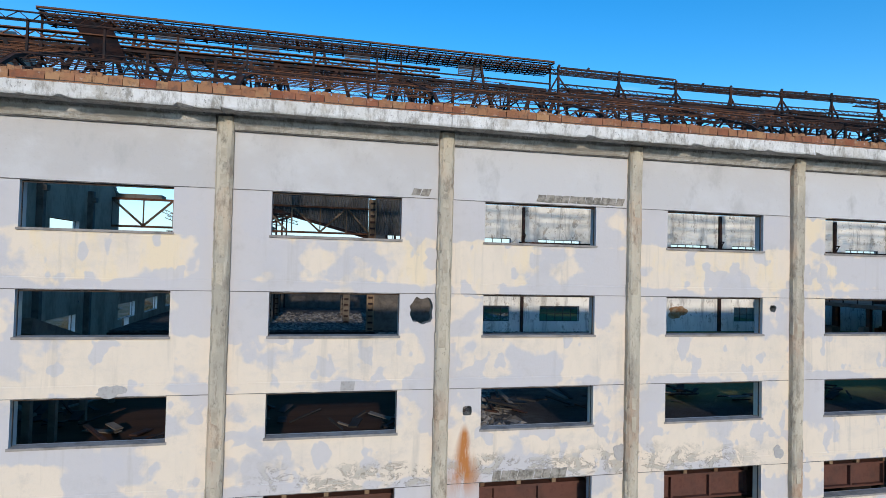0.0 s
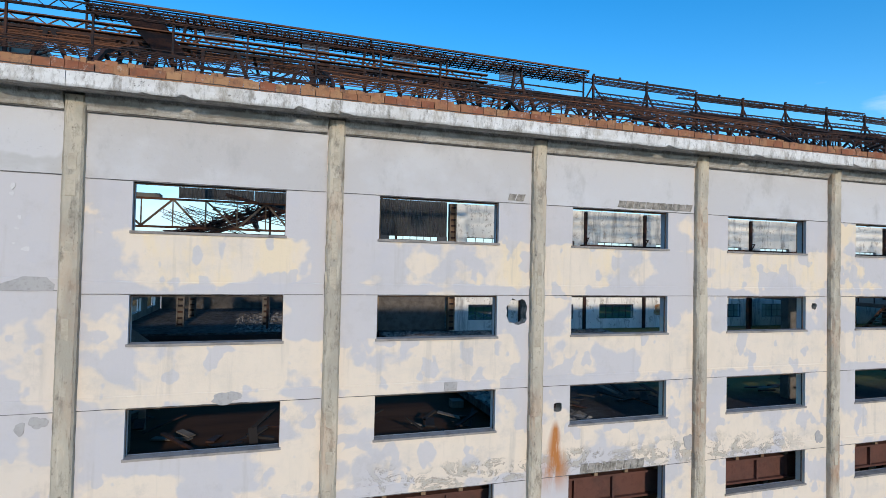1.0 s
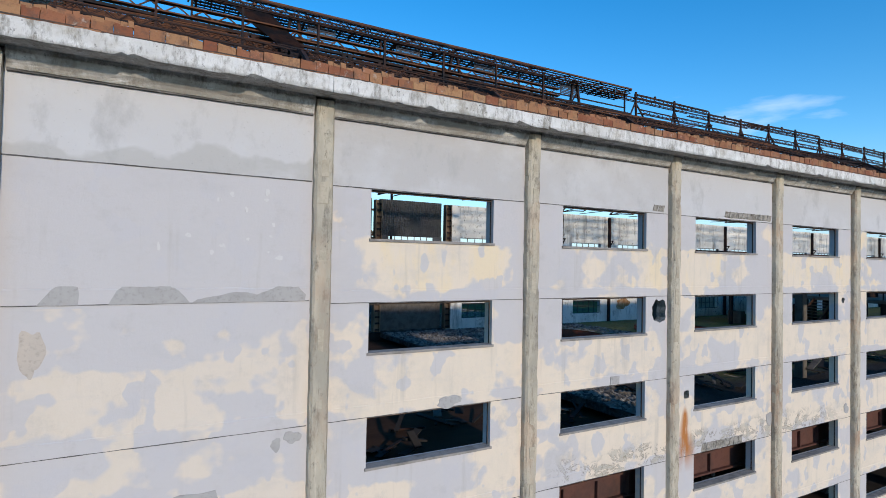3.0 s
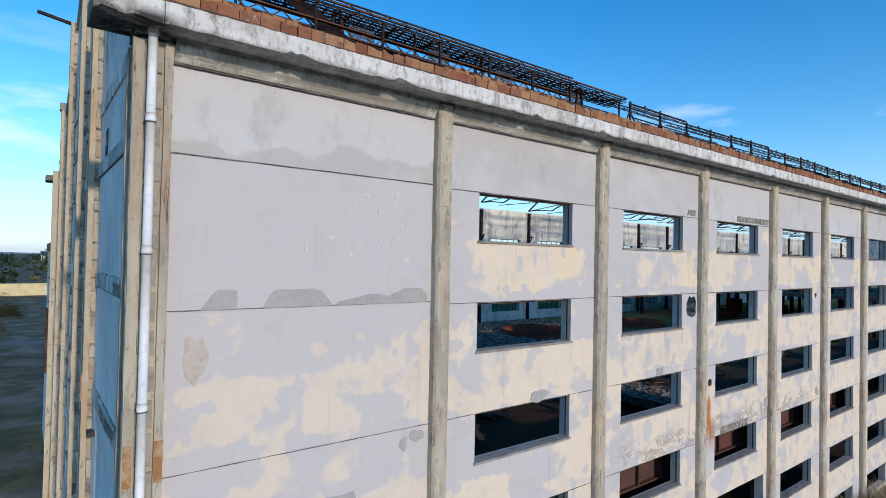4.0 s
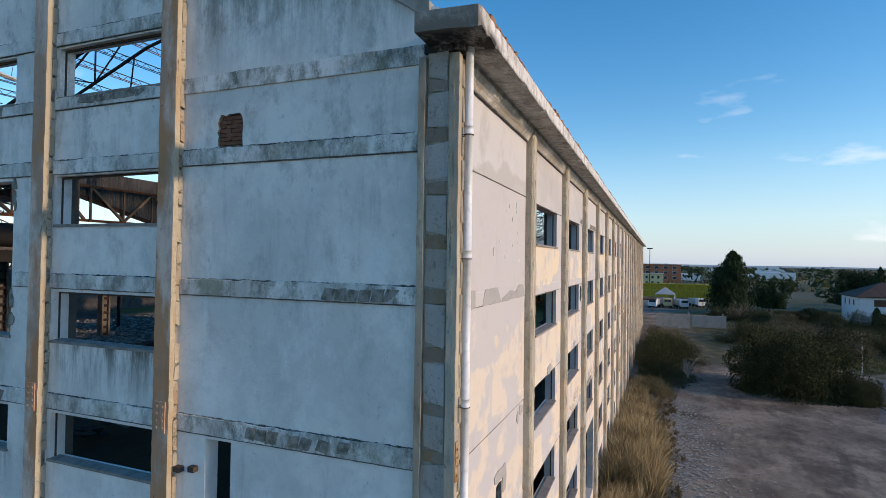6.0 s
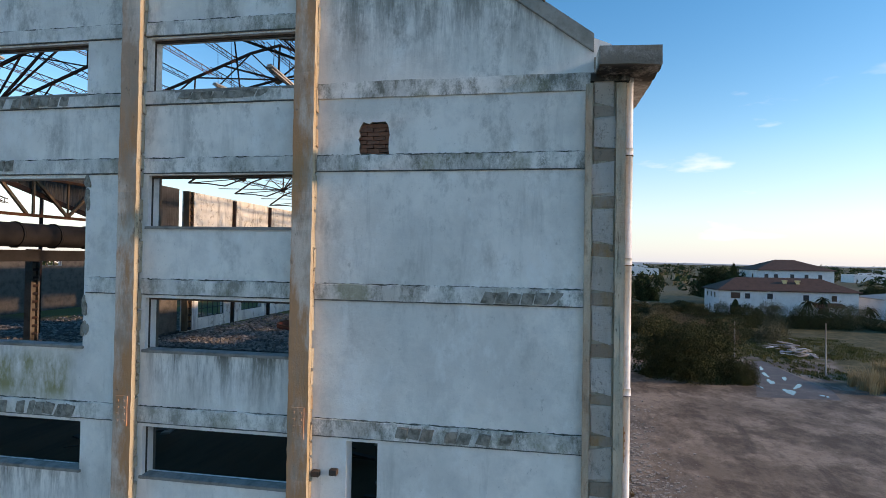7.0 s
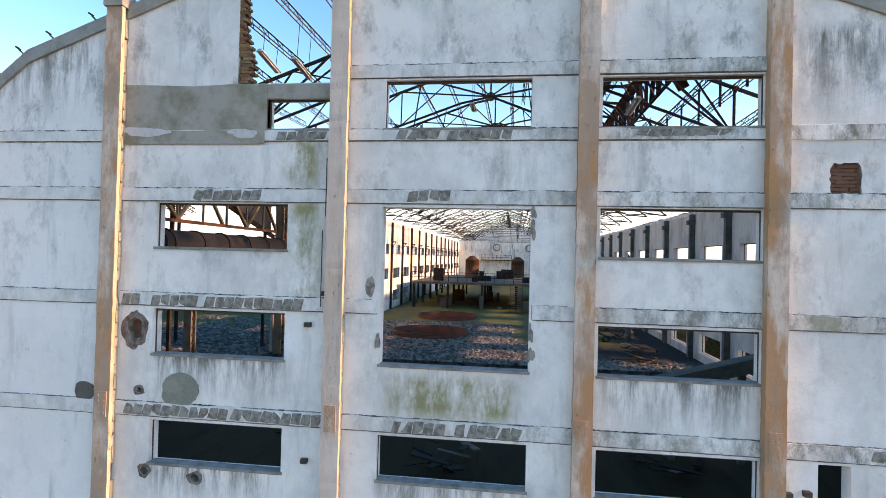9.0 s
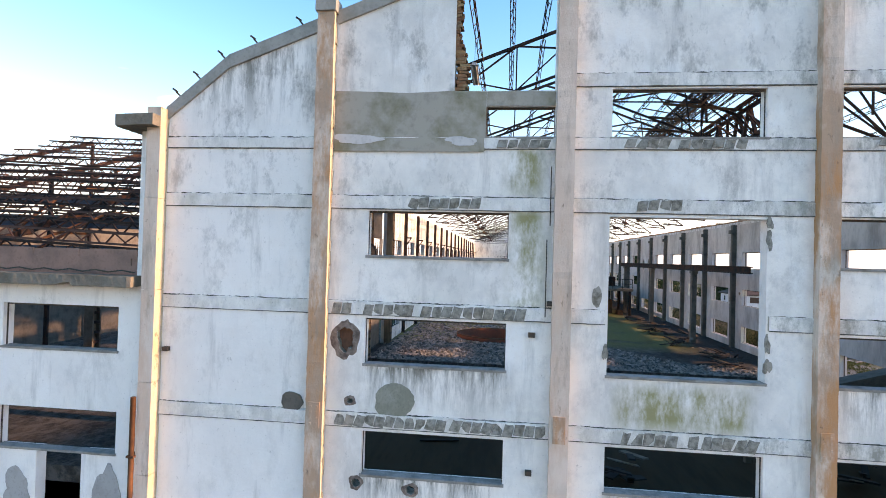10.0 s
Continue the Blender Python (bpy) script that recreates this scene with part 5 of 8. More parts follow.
# lantern on the roof: rusted deck edge on leaning posts, with louvre panels
def lantern(x0, x1, y0, y1, z):
    ob = empty("roof_lantern", (x0, y0, z), "rusted roof lantern of lattice bars with blue louvre panels", "roof lantern")
    n = x1 - x0
    bm = bmesh.new()
    box(bm, 0, n, -0.06, 0.02, 0.02, 0.08)
    part("deck_edge", bm, M_RUST, ob)
    for q in range(5):
        bm = bmesh.new()
        lattice(bm, n, 0.15, 0.16, int(n / 0.36), 1.25)
        p = part("lattice_bar", bm, M_RUST if q % 2 else M_STEEL, ob)
        p.location = (0, 0.12 + 0.2 * q, -0.14 - 0.012 * q)
    # closely set cross bars of the deck's underside
    for q in range(int(n / 0.42)):
        bm = bmesh.new()
        x = q * 0.42 + 0.1
        bar(bm, (x, -0.02, -0.12), (x + 0.06, 1.05, -0.2), 0.035 if q % 4 else 0.06)
        part("cross_bar", bm, M_RUST, ob)
    for q in range(int(n / 1.8) + 1):
        x = n * q / int(n / 1.8)
        bm = bmesh.new()
        bar(bm, (x, 0.0, 0.0), (x, y1 - y0, 0.42), 0.05)
        part("rafter", bm, M_STEEL, ob)
    posts = int(n / 2.69)
    for q in range(posts + 1):
        x = n * q / posts
        bm = bmesh.new()
        if q % 2:
            for s in (-1, 1):
                bar(bm, (x + 0.32 * s, 0.4, -1.35), (x + 0.1 * s, 0.4, 0.0), 0.09)
            bar(bm, (x - 0.3, 0.4, -1.1), (x + 0.15, 0.4, -0.5), 0.05)
        else:
            bar(bm, (x, 0.4, -1.1), (x, 0.4, 0), 0.06)
        part("post", bm, M_STEEL, ob)
    for x in [v for v in (3.6, 6.9, 10.3, 14.8, 18.0) if v < n - 1]:
        bm = bmesh.new()
        for s in range(8):
            z0 = -0.62 + s * 0.068
            bar(bm, (x, 0.46, z0), (x + 0.95, 0.46, z0), 0.02, 0.045)
        for s in (0, 0.95):
            bar(bm, (x + s, 0.46, -0.66), (x + s, 0.46, -0.1), 0.03)
        part("louvre", bm, M_BLUESTEEL, ob, "blue steel louvre panel")
    bm = bmesh.new()
    bar(bm, (0, 0.45, -0.72), (n, 0.45, -0.7), 0.05)
    part("rail", bm, M_STEEL, ob)
    return ob


# dense lattice deck behind the heavy girder
deck = empty("lattice_deck", (-13.0, 20.4, 20.1), "dense rusted lattice deck hanging under the lantern", "roof deck")
for q in range(4):
    bm = bmesh.new()
    lattice(bm, 16.9, 0.16, 0.24, 42, 1.2)
    p = part("lattice_bar", bm, M_RUST if q % 3 else M_STEEL, deck)
    p.location = (0, 0.72 * q, 0.1 * q)
for q in range(9):
    bm = bmesh.new()
    bar(bm, (q * 2.1, -0.1, 0.0), (q * 2.1 + 0.1, 3.0, 0.3), 0.09)
    part("cross_beam", bm, M_RUST, deck)


rail = empty("lattice_beam", (-13.0, 18.1, 19.93), "rusted lattice beam on stub posts over the roof slope", "lattice beam")
bm = bmesh.new()
lattice(bm, 14.6, 0.25, 0.12, 24, 1.4)
part("lattice_bar", bm, M_STEEL, rail)
for q in range(8):
    bm = bmesh.new()
    bar(bm, (0.1 + q * 2.05, 0, -1.15), (0.1 + q * 2.05, 0, 0.05), 0.06)
    part("post", bm, M_STEEL, rail)
roof_lantern = lantern(-9.84, 8.87, 20.73, 22.9, 21.36)
bm = bmesh.new()
v = [bm.verts.new(p) for p in ((-8.9, 20.85, 21.2), (-7.6, 20.85, 21.15), (-6.5, 19.3, 19.35), (-7.3, 19.2, 19.3))]
bm.faces.new(v)
bmesh.ops.solidify(bm, geom=bm.faces[:], thickness=0.04)
solid("roof_sheet", bm, M_STEEL, "torn dark roofing sheet hanging from the lantern", "roof sheet")
# bare frame of the lantern going on along the ridge, bay after bay
frame_bay = empty("lantern_frame", (9.0, 20.4, 19.5), "bare steel frame of the lantern along the roof", "lantern frame", "lantern frames")
for y, z in ((0.2, 1.5), (1.4, 1.85), (0.0, 0.75), (0.1, 0.1)):
    bm = bmesh.new()
    lattice(bm, BAY, 0.17, 0.14, 12, 1.5)
    p = part("lattice_bar", bm, M_STEEL, frame_bay)
    p.location = (0, y, z)
for x, lean in ((0.0, 0.0), (2.7, 0.0)):
    bm = bmesh.new()
    bar(bm, (x, 0.1, -0.5), (x + lean, 0.2, 1.7), 0.08)
    part("post", bm, M_STEEL, frame_bay)
    for s in (-1, 1):
        bm = bmesh.new()
        bar(bm, (x + (0.5 if x else 0.8) * s + 0.1, 0.1, 0.1), (x, 0.2, 1.3), 0.055)
        part("brace", bm, M_STEEL, frame_bay)
for x in (0.0, 1.3, 2.7):
    bm = bmesh.new()
    bar(bm, (x, 0.2, 1.65), (x + 0.05, 0.2, 1.77), 0.08)
    part("cleat", bm, M_STEEL, frame_bay)
bm = bmesh.new()
bar(bm, (0.1, 0.2, 1.66), (BAY - 0.1, 0.2, 1.66), 0.07)
part("rail", bm, M_STEEL, frame_bay)
for k in range(1, 16):
    dip = rng.choice((0.0, 0.0, -0.1, -0.25, 0.05))
    copy_thing(frame_bay, pose(9.0 + BAY * k, 20.4 + rng.uniform(-.1, .1), 19.45 + dip, 0, rng.uniform(-1.0, 1.0), 0))


# odd braces and slack rods left between the purlins
r = random.Random(61)
for q in range(70):
    y, x = 20.25, -12.5 + 1.05 * q + r.uniform(-0.4, 0.4)
    z, lean = 18.92, r.uniform(-1.1, 1.1)
    ob = empty("roof_brace", (x, y, z), "bent rusted brace between the roof purlins", "brace", "roof braces")
    bm = bmesh.new()
    bar(bm, (0, 0, -0.05), (lean, r.uniform(0.2, 1.2), r.uniform(0.5, 1.15)), r.uniform(0.035, 0.065))
    part("rod", bm, M_STEEL if q % 3 else M_RUST, ob)
    if q % 3 == 0:
        bm = bmesh.new()
        bar(bm, (0.1, 0, 0.0), (-lean * 0.8, r.uniform(0.1, 0.6), r.uniform(0.5, 1.0)), 0.04)
        part("stay", bm, M_STEEL, ob)


# fluorescent fittings left hanging from the purlins on wires
M_FITTING = m_simple("dusty_white_enamel", (0.62, 0.62, 0.60), (0.42, 0.40, 0.36), 3.0, 0.6, amount=0.5)
for x, y, z, turn, dip in ((-10.9, 21.5, 17.9, 0, 4), (-10.9, 31.6, 19.35, 0, 9), (-10.9, 30.6, 19.1, 0, 7), (-6.0, 26.1, 19.2, 0, -3)):
    ob = empty("strip_light", (x, y, z), "dusty white strip light hanging askew on wires", "lamp", "hanging strip lights")
    ob.rotation_euler = (0, radians(dip), radians(turn))
    bm = bmesh.new()
    box(bm, 0, 1.25, -0.06, 0.06, 0, 0.05)
    box(bm, 0, 1.25, -0.1, 0.1, -0.02, 0)
    part("housing", bm, M_FITTING, ob)
    for a in (-0.045, 0.045):
        bm = bmesh.new()
        tube(bm, (0.05, a, -0.045), (1.2, a, -0.045), 0.018, 8)
        part("tube", bm, M_PVC, ob)
    for a in (0.2, 1.05):
        bm = bmesh.new()
        bar(bm, (a, 0, 0.04), (a, 0, roof_z(y) - 0.22 - z), 0.012)
        part("wire", bm, M_STEEL, ob)


# ---------------------------------------------------------------- surroundings
def m_leaf(name, base, other, rough=0.95):
    k = Mix(name, base, rough)
    k.b.inputs["Specular IOR Level"].default_value = 0.1
    k.islands(other, 1.0)
    k.over(tuple(c * 0.45 for c in base), k.ramp(k.noise(0.5, (1, 1, 1), 4.0), 0.45, 0.62, 0.0, 0.7))
    return k.done()


M_LEAF = m_leaf("dark_bush_leaves", (0.036, 0.045, 0.02), (0.082, 0.086, 0.04))
M_PINE = m_leaf("dark_conifer_needles", (0.025, 0.045, 0.022), (0.055, 0.075, 0.03))
M_OLIVE = m_leaf("olive_scrub_leaves", (0.10, 0.10, 0.06), (0.20, 0.17, 0.10))
M_DRY = m_leaf("dry_golden_grass", (0.33, 0.25, 0.13), (0.52, 0.41, 0.25), 0.9)
M_SCRUB = m_leaf("brown_winter_scrub", (0.20, 0.15, 0.095), (0.13, 0.105, 0.065), 0.85)
M_BARK = m_simple("grey_bark", (0.13, 0.105, 0.08), (0.06, 0.05, 0.04), 4.0, bump=0.8)
M_WHITEWALL = m_simple("white_house_render", (0.72, 0.73, 0.74), (0.55, 0.55, 0.54), 0.6, amount=0.6)
M_ROOFTILE = m_simple("red_brown_roof_tiles", (0.095, 0.06, 0.05), (0.05, 0.037, 0.034), 1.2, bump=0.8)
M_PANE = m_simple("dark_window_pane", (0.03, 0.035, 0.045), (0.06, 0.06, 0.07), 2.0, 0.2, bump=0.0)
M_SHUTTER = m_simple("brown_shutter", (0.14, 0.07, 0.05), (0.08, 0.05, 0.04), 3.0)
M_WALLGREY = m_simple("grey_block_wall", (0.40, 0.38, 0.35), (0.25, 0.24, 0.22), 0.8)
M_YELLOW = m_simple("yellow_painted_steel", (0.62, 0.44, 0.03), (0.30, 0.22, 0.05), 1.0, 0.6)
M_ORANGE = m_simple("terracotta_render", (0.52, 0.17, 0.09), (0.40, 0.14, 0.08), 0.3)
M_CREAM = m_simple("cream_render", (0.72, 0.60, 0.32), (0.55, 0.45, 0.26), 0.4)
M_RUBBER = m_simple("black_tyre_rubber", (0.02, 0.02, 0.02), (0.035, 0.035, 0.035), 4.0)
M_WOODPOLE = m_simple("grey_weathered_pole", (0.36, 0.35, 0.33), (0.22, 0.21, 0.20), 3.0, stretch=(1, 1, 0.2))
M_DEBRIS = m_simple("mixed_grey_debris", (0.30, 0.29, 0.29), (0.13, 0.12, 0.13), 1.0)


def leaf_mesh(name, mat, n, radii, leaf, seed, lift=1.0, shell=0.45, lobes=6, spread=0.42, fat=(0.42, 0.75)):
    """A crown of many small leaves in uneven lobes, with gaps."""
    g = np.random.RandomState(seed)
    centre = g.normal(0, spread, (lobes, 3)) * radii
    centre = np.clip(centre, -0.68 * radii, 0.68 * radii)
    centre[:, 2] = np.abs(centre[:, 2]) * lift
    size = g.uniform(*fat, lobes)
    which = g.randint(0, lobes, n)
    d = g.normal(0, 1, (n, 3))
    d /= np.linalg.norm(d, axis=1)[:, None]
    r = (shell + (1 - shell) * g.rand(n) ** 0.6) * (1 + 0.18 * np.sin(d[:, 0] * 9 + seed) * np.cos(d[:, 1] * 7))
    p = centre[which] + d * (r * size[which])[:, None] * radii
    p[:, 2] = np.where(p[:, 2] < 0.02, np.abs(p[:, 2]) * 0.4, p[:, 2])
    a, b = g.normal(0, 1, (n, 3)), g.normal(0, 1, (n, 3))
    a /= np.linalg.norm(a, axis=1)[:, None]
    b -= a * np.sum(a * b, axis=1)[:, None]
    b /= np.linalg.norm(b, axis=1)[:, None]
    s = (leaf * g.uniform(0.6, 1.4, n))[:, None]
    v = np.stack([p - a * s, p - b * s * 0.5, p + a * s, p + b * s * 0.5], 1).reshape(-1, 3)
    f = np.arange(n * 4).reshape(-1, 4).tolist()
    me = bpy.data.meshes.new(name)
    me.from_pydata(v.tolist(), [], f)
    me.materials.append(mat)
    return me


def twig_mesh(name, mat, h, seed, n=9, r=0.06):
    g = random.Random(seed)
    bm = bmesh.new()
    tube(bm, (0, 0, -0.1), (0, 0, h * 0.35), r * 1.6, 7, r)
    for _ in range(n):
        a, t = g.uniform(0, math.tau), g.uniform(0.15, 0.4)
        b = Vector((math.cos(a) * h * 0.3 * g.uniform(0.5, 1.2), math.sin(a) * h * 0.3 * g.uniform(0.5, 1.2), h * g.uniform(0.6, 1.0)))
        tube(bm, (0, 0, h * t * 0.6), b, r * 0.7, 5, r * 0.2)
        c = b * 0.6 + Vector((g.uniform(-.2, .2) * h, g.uniform(-.2, .2) * h, h * 0.3))
        tube(bm, b * 0.6, c, r * 0.3, 4, r * 0.1)
    return mesh_of(name, bm, mat)


def shrub(name, crown, twigs, at, scale, turn, label, category="shrub", group=""):
    ob = empty(name, at, label, category, group)
    part("crown", crown, None, ob)
    part("stem", twigs, None, ob).scale = (1, 1, 0.55)
    ob.scale = scale
    ob.rotation_euler = (0, 0, turn)
    return ob


TWIG = twig_mesh("stem", M_BARK, 1.0, 4, 9, 0.03)
BUSH = leaf_mesh("crown", M_LEAF, 26000, np.array((1, 1, 0.9)), 0.015, 3, lobes=12)
THICKET = leaf_mesh("crown", M_LEAF, 90000, np.array((1, 1, 0.8)), 0.013, 23, lobes=46, spread=0.36, fat=(0.2, 0.42), shell=0.6)
SCRUB = leaf_mesh("crown", M_OLIVE, 8000, np.array((1, 1, 0.9)), 0.025, 5, lobes=7)
BROWN = leaf_mesh("crown", M_SCRUB, 8000, np.array((1, 1, 0.9)), 0.025, 6, lobes=7)
FARTREE = leaf_mesh("crown", M_PINE, 22000, np.array((1, 1, 1)), 0.03, 8, lobes=16, spread=0.38, fat=(0.25, 0.5))
FARTREE2 = leaf_mesh("crown", M_LEAF, 22000, np.array((1, 1, 1)), 0.03, 9, lobes=16, spread=0.4, fat=(0.25, 0.5))

# the great thicket on the yard, its bright-fringed foot, and scrub along the facade
shrub("thicket", THICKET, TWIG, (45.2, -2.4, 0), (6.0, 7.0, 9.0), 0.3, "large dark rounded thicket standing on the yard")
shrub("thicket", THICKET, TWIG, (42.6, -7.0, 0), (2.6, 2.6, 3.4), 1.9, "smaller olive thicket beside the large one")
shrub("thicket", SCRUB, TWIG, (43.6, -7.6, 0), (2.0, 2.2, 1.3), 1.1, "low pale scrub at the foot of the thicket")
g = random.Random(21)
for x, y, s, h, kind in ((38, 11, 2.2, 1.6, 1), (43, 10.6, 2.6, 1.9, 0), (47.5, 10, 3.4, 2.2, 0), (53, 10.2, 3.8, 2.6, 0), (58, 9.2, 4.2, 2.8, 0), (63, 10.2, 4, 2.7, 0), (68, 9.4, 4.4, 2.6, 0), (74, 10, 4.2, 2.4, 1), (80, 10.2, 4, 2.3, 0),
                         (29, 11.6, 1.6, 1.2, 2), (33, 11.0, 1.9, 1.4, 2), (24, 11.8, 1.3, 1.0, 2)):
    shrub("shrub", (BUSH, SCRUB, BROWN)[kind], TWIG, (x, y, 0), (s, s * 0.8, h), g.uniform(0, 6),
          ("dark evergreen scrub along the foot of the facade", "olive scrub along the foot of the facade", "brown winter scrub beside the facade")[kind], group="scrub along the facade")
bare = empty("bare_bush", (46.0, 7.6, 0), "leafless pale bush on the gravel", "shrub")
part("stem", twig_mesh("stem", M_WOODPOLE, 2.6, 12, 22, 0.07), None, bare)


def grass_stuff(name, mat, boxes, n, h, seed, label, spread=0.35):
    g = np.random.RandomState(seed)
    xs, ys, hs = [], [], []
    area = np.array([(b[1] - b[0]) * (b[3] - b[2]) * b[4] for b in boxes])
    for b, m in zip(boxes, (n * area / area.sum()).astype(int)):
        tuft = g.rand(max(12, m // 25), 2)
        pick = tuft[g.randint(0, len(tuft), m)] + g.normal(0, 0.02, (m, 2))
        xs.append(b[0] + (b[1] - b[0]) * pick[:, 0])
        ys.append(b[2] + (b[3] - b[2]) * pick[:, 1])
        hs.append(np.full(m, h * b[5]))
    x, y, hh = np.concatenate(xs), np.concatenate(ys), np.concatenate(hs)
    n = len(x)
    hh = hh * g.uniform(0.45, 1.15, n)
    lean = g.normal(0, spread, (n, 2)) * hh[:, None]
    a = g.uniform(0, math.tau, n)
    w = g.uniform(0.012, 0.03, n)
    sx, sy = np.cos(a) * w, np.sin(a) * w
    p0 = np.stack([x - sx, y - sy, np.zeros(n)], 1)
    p1 = np.stack([x + sx, y + sy, np.zeros(n)], 1)
    p2 = np.stack([x + lean[:, 0] * 0.4 + sx, y + lean[:, 1] * 0.4 + sy, hh * 0.6], 1)
    p3 = np.stack([x + lean[:, 0] * 0.4 - sx, y + lean[:, 1] * 0.4 - sy, hh * 0.6], 1)
    # a feathery head
    p4 = np.stack([x + lean[:, 0] + sx * 1.8, y + lean[:, 1] + sy * 1.8, hh], 1)
    v = np.stack([p0, p1, p2, p3, p4], 1).reshape(-1, 3)
    f = []
    for k in range(n):
        q = 5 * k
        f.append((q, q + 1, q + 2, q + 3))
        f.append((q + 3, q + 2, q + 4))
    me = bpy.data.meshes.new(name)
    me.from_pydata(v.tolist(), [], f)
    me.materials.append(mat)
    ob = new(name, me)
    return tagged(ob, label, "grass", kind="stuff")


grass_stuff("dry_grass", M_DRY, [(3, 12, 11.4, 13.5, 1.0, 0.6), (11, 21, 10.6, 13.5, 1.6, 1.0), (20, 30, 11.2, 13.5, 0.9, 0.75), (30, 42, 11.6, 13.5, 0.5, 0.5)], 24000, 2.1, 2, "tall dry golden grass along the foot of the facade")
grass_stuff("reeds", M_DRY, [(39, 44, -30, -18.6, 1.0, 1.0), (43, 50, -34, -24, 1.0, 1.2)], 9000, 1.9, 4, "dry pale reeds at the edge of the yard", 0.25)
grass_stuff("rough_grass", m_leaf("rough_green_grass", (0.085, 0.10, 0.03), (0.17, 0.15, 0.06)), [(46, 62, -22, -15.5, 1, 1), (60, 84, -36, -12, 1, 1), (41.5, 45, -9.5, -5, 2, 1.3)], 24000, 0.3, 6, "rough green grass beside the wet track")
grass_stuff("weeds", M_SCRUB, [(6 + q * 3.0, 13 + q * 3.0, 9.6 - 0.25 * (q % 3), 11.6, 1, 0.6 + 0.2 * (q % 3)) for q in range(11)], 5000, 0.5, 9, "thin brown weeds on the gravel", 0.5)

# stones of the gravel strip
g = np.random.RandomState(5)
bm = bmesh.new()
for _ in range(2600):
    x, y, s = g.uniform(8, 36), 10.6 - abs(g.normal(0, 1.9)), g.uniform(0.025, 0.09)
    v = box(bm, x - s, x + s * g.uniform(0.6, 1.2), y - s, y + s * g.uniform(0.6, 1.3), -0.01, s * g.uniform(0.5, 1.0))
solid("gravel", bm, m_simple("pale_gravel", (0.36, 0.35, 0.33), (0.20, 0.19, 0.18), 4.0), "loose pale gravel beside the building", "gravel", kind="stuff")


# wet track with puddles
def blob(bm, cx, cy, rx, ry, turn, seed, z, n=40):
    r = random.Random(seed)
    ph = [r.uniform(0, 6.28) for _ in range(5)]
    loop = []
    for k in range(n):
        a = k * math.tau / n
        f = 1 + 0.22 * math.sin(2 * a + ph[0]) + 0.16 * math.sin(3 * a + ph[1]) + 0.1 * math.sin(5 * a + ph[2]) + 0.06 * math.sin(9 * a + ph[3])
        u, v = rx * f * math.cos(a), ry * f * math.sin(a)
        loop.append(bm.verts.new((cx + u * math.cos(turn) - v * math.sin(turn), cy + u * math.sin(turn) + v * math.cos(turn), z)))
    bm.faces.new(loop)
    bmesh.ops.triangulate(bm, faces=[q for q in bm.faces if len(q.verts) > 4])


k = Mix("wet_track_asphalt", (0.085, 0.08, 0.082), 0.75)
k.over((0.13, 0.12, 0.11), k.ramp(k.noise(0.6, (1, 1, 1), 6.0, 0.7), 0.48, 0.62))
M_TRACK = k.bump(k.noise(4, (1, 1, 1), 6.0), 0.4, 0.03).done()
bm = bmesh.new()
v = [bm.verts.new((x, y, 0.012)) for x, y in ((35.5, -6.6), (44.5, -9.8), (56, -13.2), (57, -15.2), (50, -15.2), (40, -15.6), (36, -14.4))]
bm.faces.new(v)
solid("track", bm, M_TRACK, "wet grey track leading off the yard", "track", kind="structure")
m, n_, l_, b_ = mat_nodes("puddle_water")
b_.inputs["Base Color"].default_value = (0.05, 0.05, 0.055, 1)
b_.inputs["Roughness"].default_value = 0.03
b_.inputs["Specular IOR Level"].default_value = 0.9
for q, (x, y, rx, ry, t) in enumerate(((38.6, -10.9, 1.7, 0.75, -0.3), (41.5, -12.9, 1.6, 0.5, -0.6), (43.3, -10.9, 1.5, 0.55, -0.3), (47.4, -11.9, 1.4, 0.5, -0.2), (51.2, -12.9, 1.3, 0.4, -0.3), (45.5, -13.2, 1.4, 0.35, -0.3), (37.4, -13.6, 0.8, 0.4, 0.2), (40.4, -8.7, 0.9, 0.3, 0.1))):
    bm = bmesh.new()
    blob(bm, 0, 0, rx * 0.85, ry * 0.6, t, q, 0.0)
    solid("puddle", bm, m, "shallow puddle reflecting the sky", "puddle", "puddles", "structure", (x, y, 0.022))

# poles, debris
for x, y, h in ((48.4, -18.9, 6.2), (57, -11.7, 5.2), (36.0, -22.0, 4.0)):
    bm = bmesh.new()
    tube(bm, (0, 0, -0.2), (0.05, 0, h), 0.1, 8, 0.075)
    solid("pole", bm, M_WOODPOLE, "slim grey concrete pole by the track", "pole", "yard poles", at=(x, y, 0))
g = random.Random(17)
pile = empty("debris_pile", (67, -23.5, 0), "heap of grey boards and scrap on the grass", "debris")
for q in range(46):
    bm = bmesh.new()
    a, b = g.uniform(-5, 5), g.uniform(-2.2, 2.2)
    z = max(0.05, 1.9 - 0.3 * abs(a) - 0.4 * abs(b)) * g.uniform(0.3, 1.0)
    l, t, e = g.uniform(0.8, 2.6), g.uniform(0, 3.1), g.uniform(-0.25, 0.25)
    bar(bm, (a, b, z), (a + l * math.cos(t), b + l * math.sin(t), max(0.05, z + e)), g.uniform(0.1, 0.5), g.uniform(0.04, 0.12))
    part("board", bm, (M_DEBRIS, M_WHITEWALL, M_DEBRIS, M_WOODPOLE)[q % 4], pile)


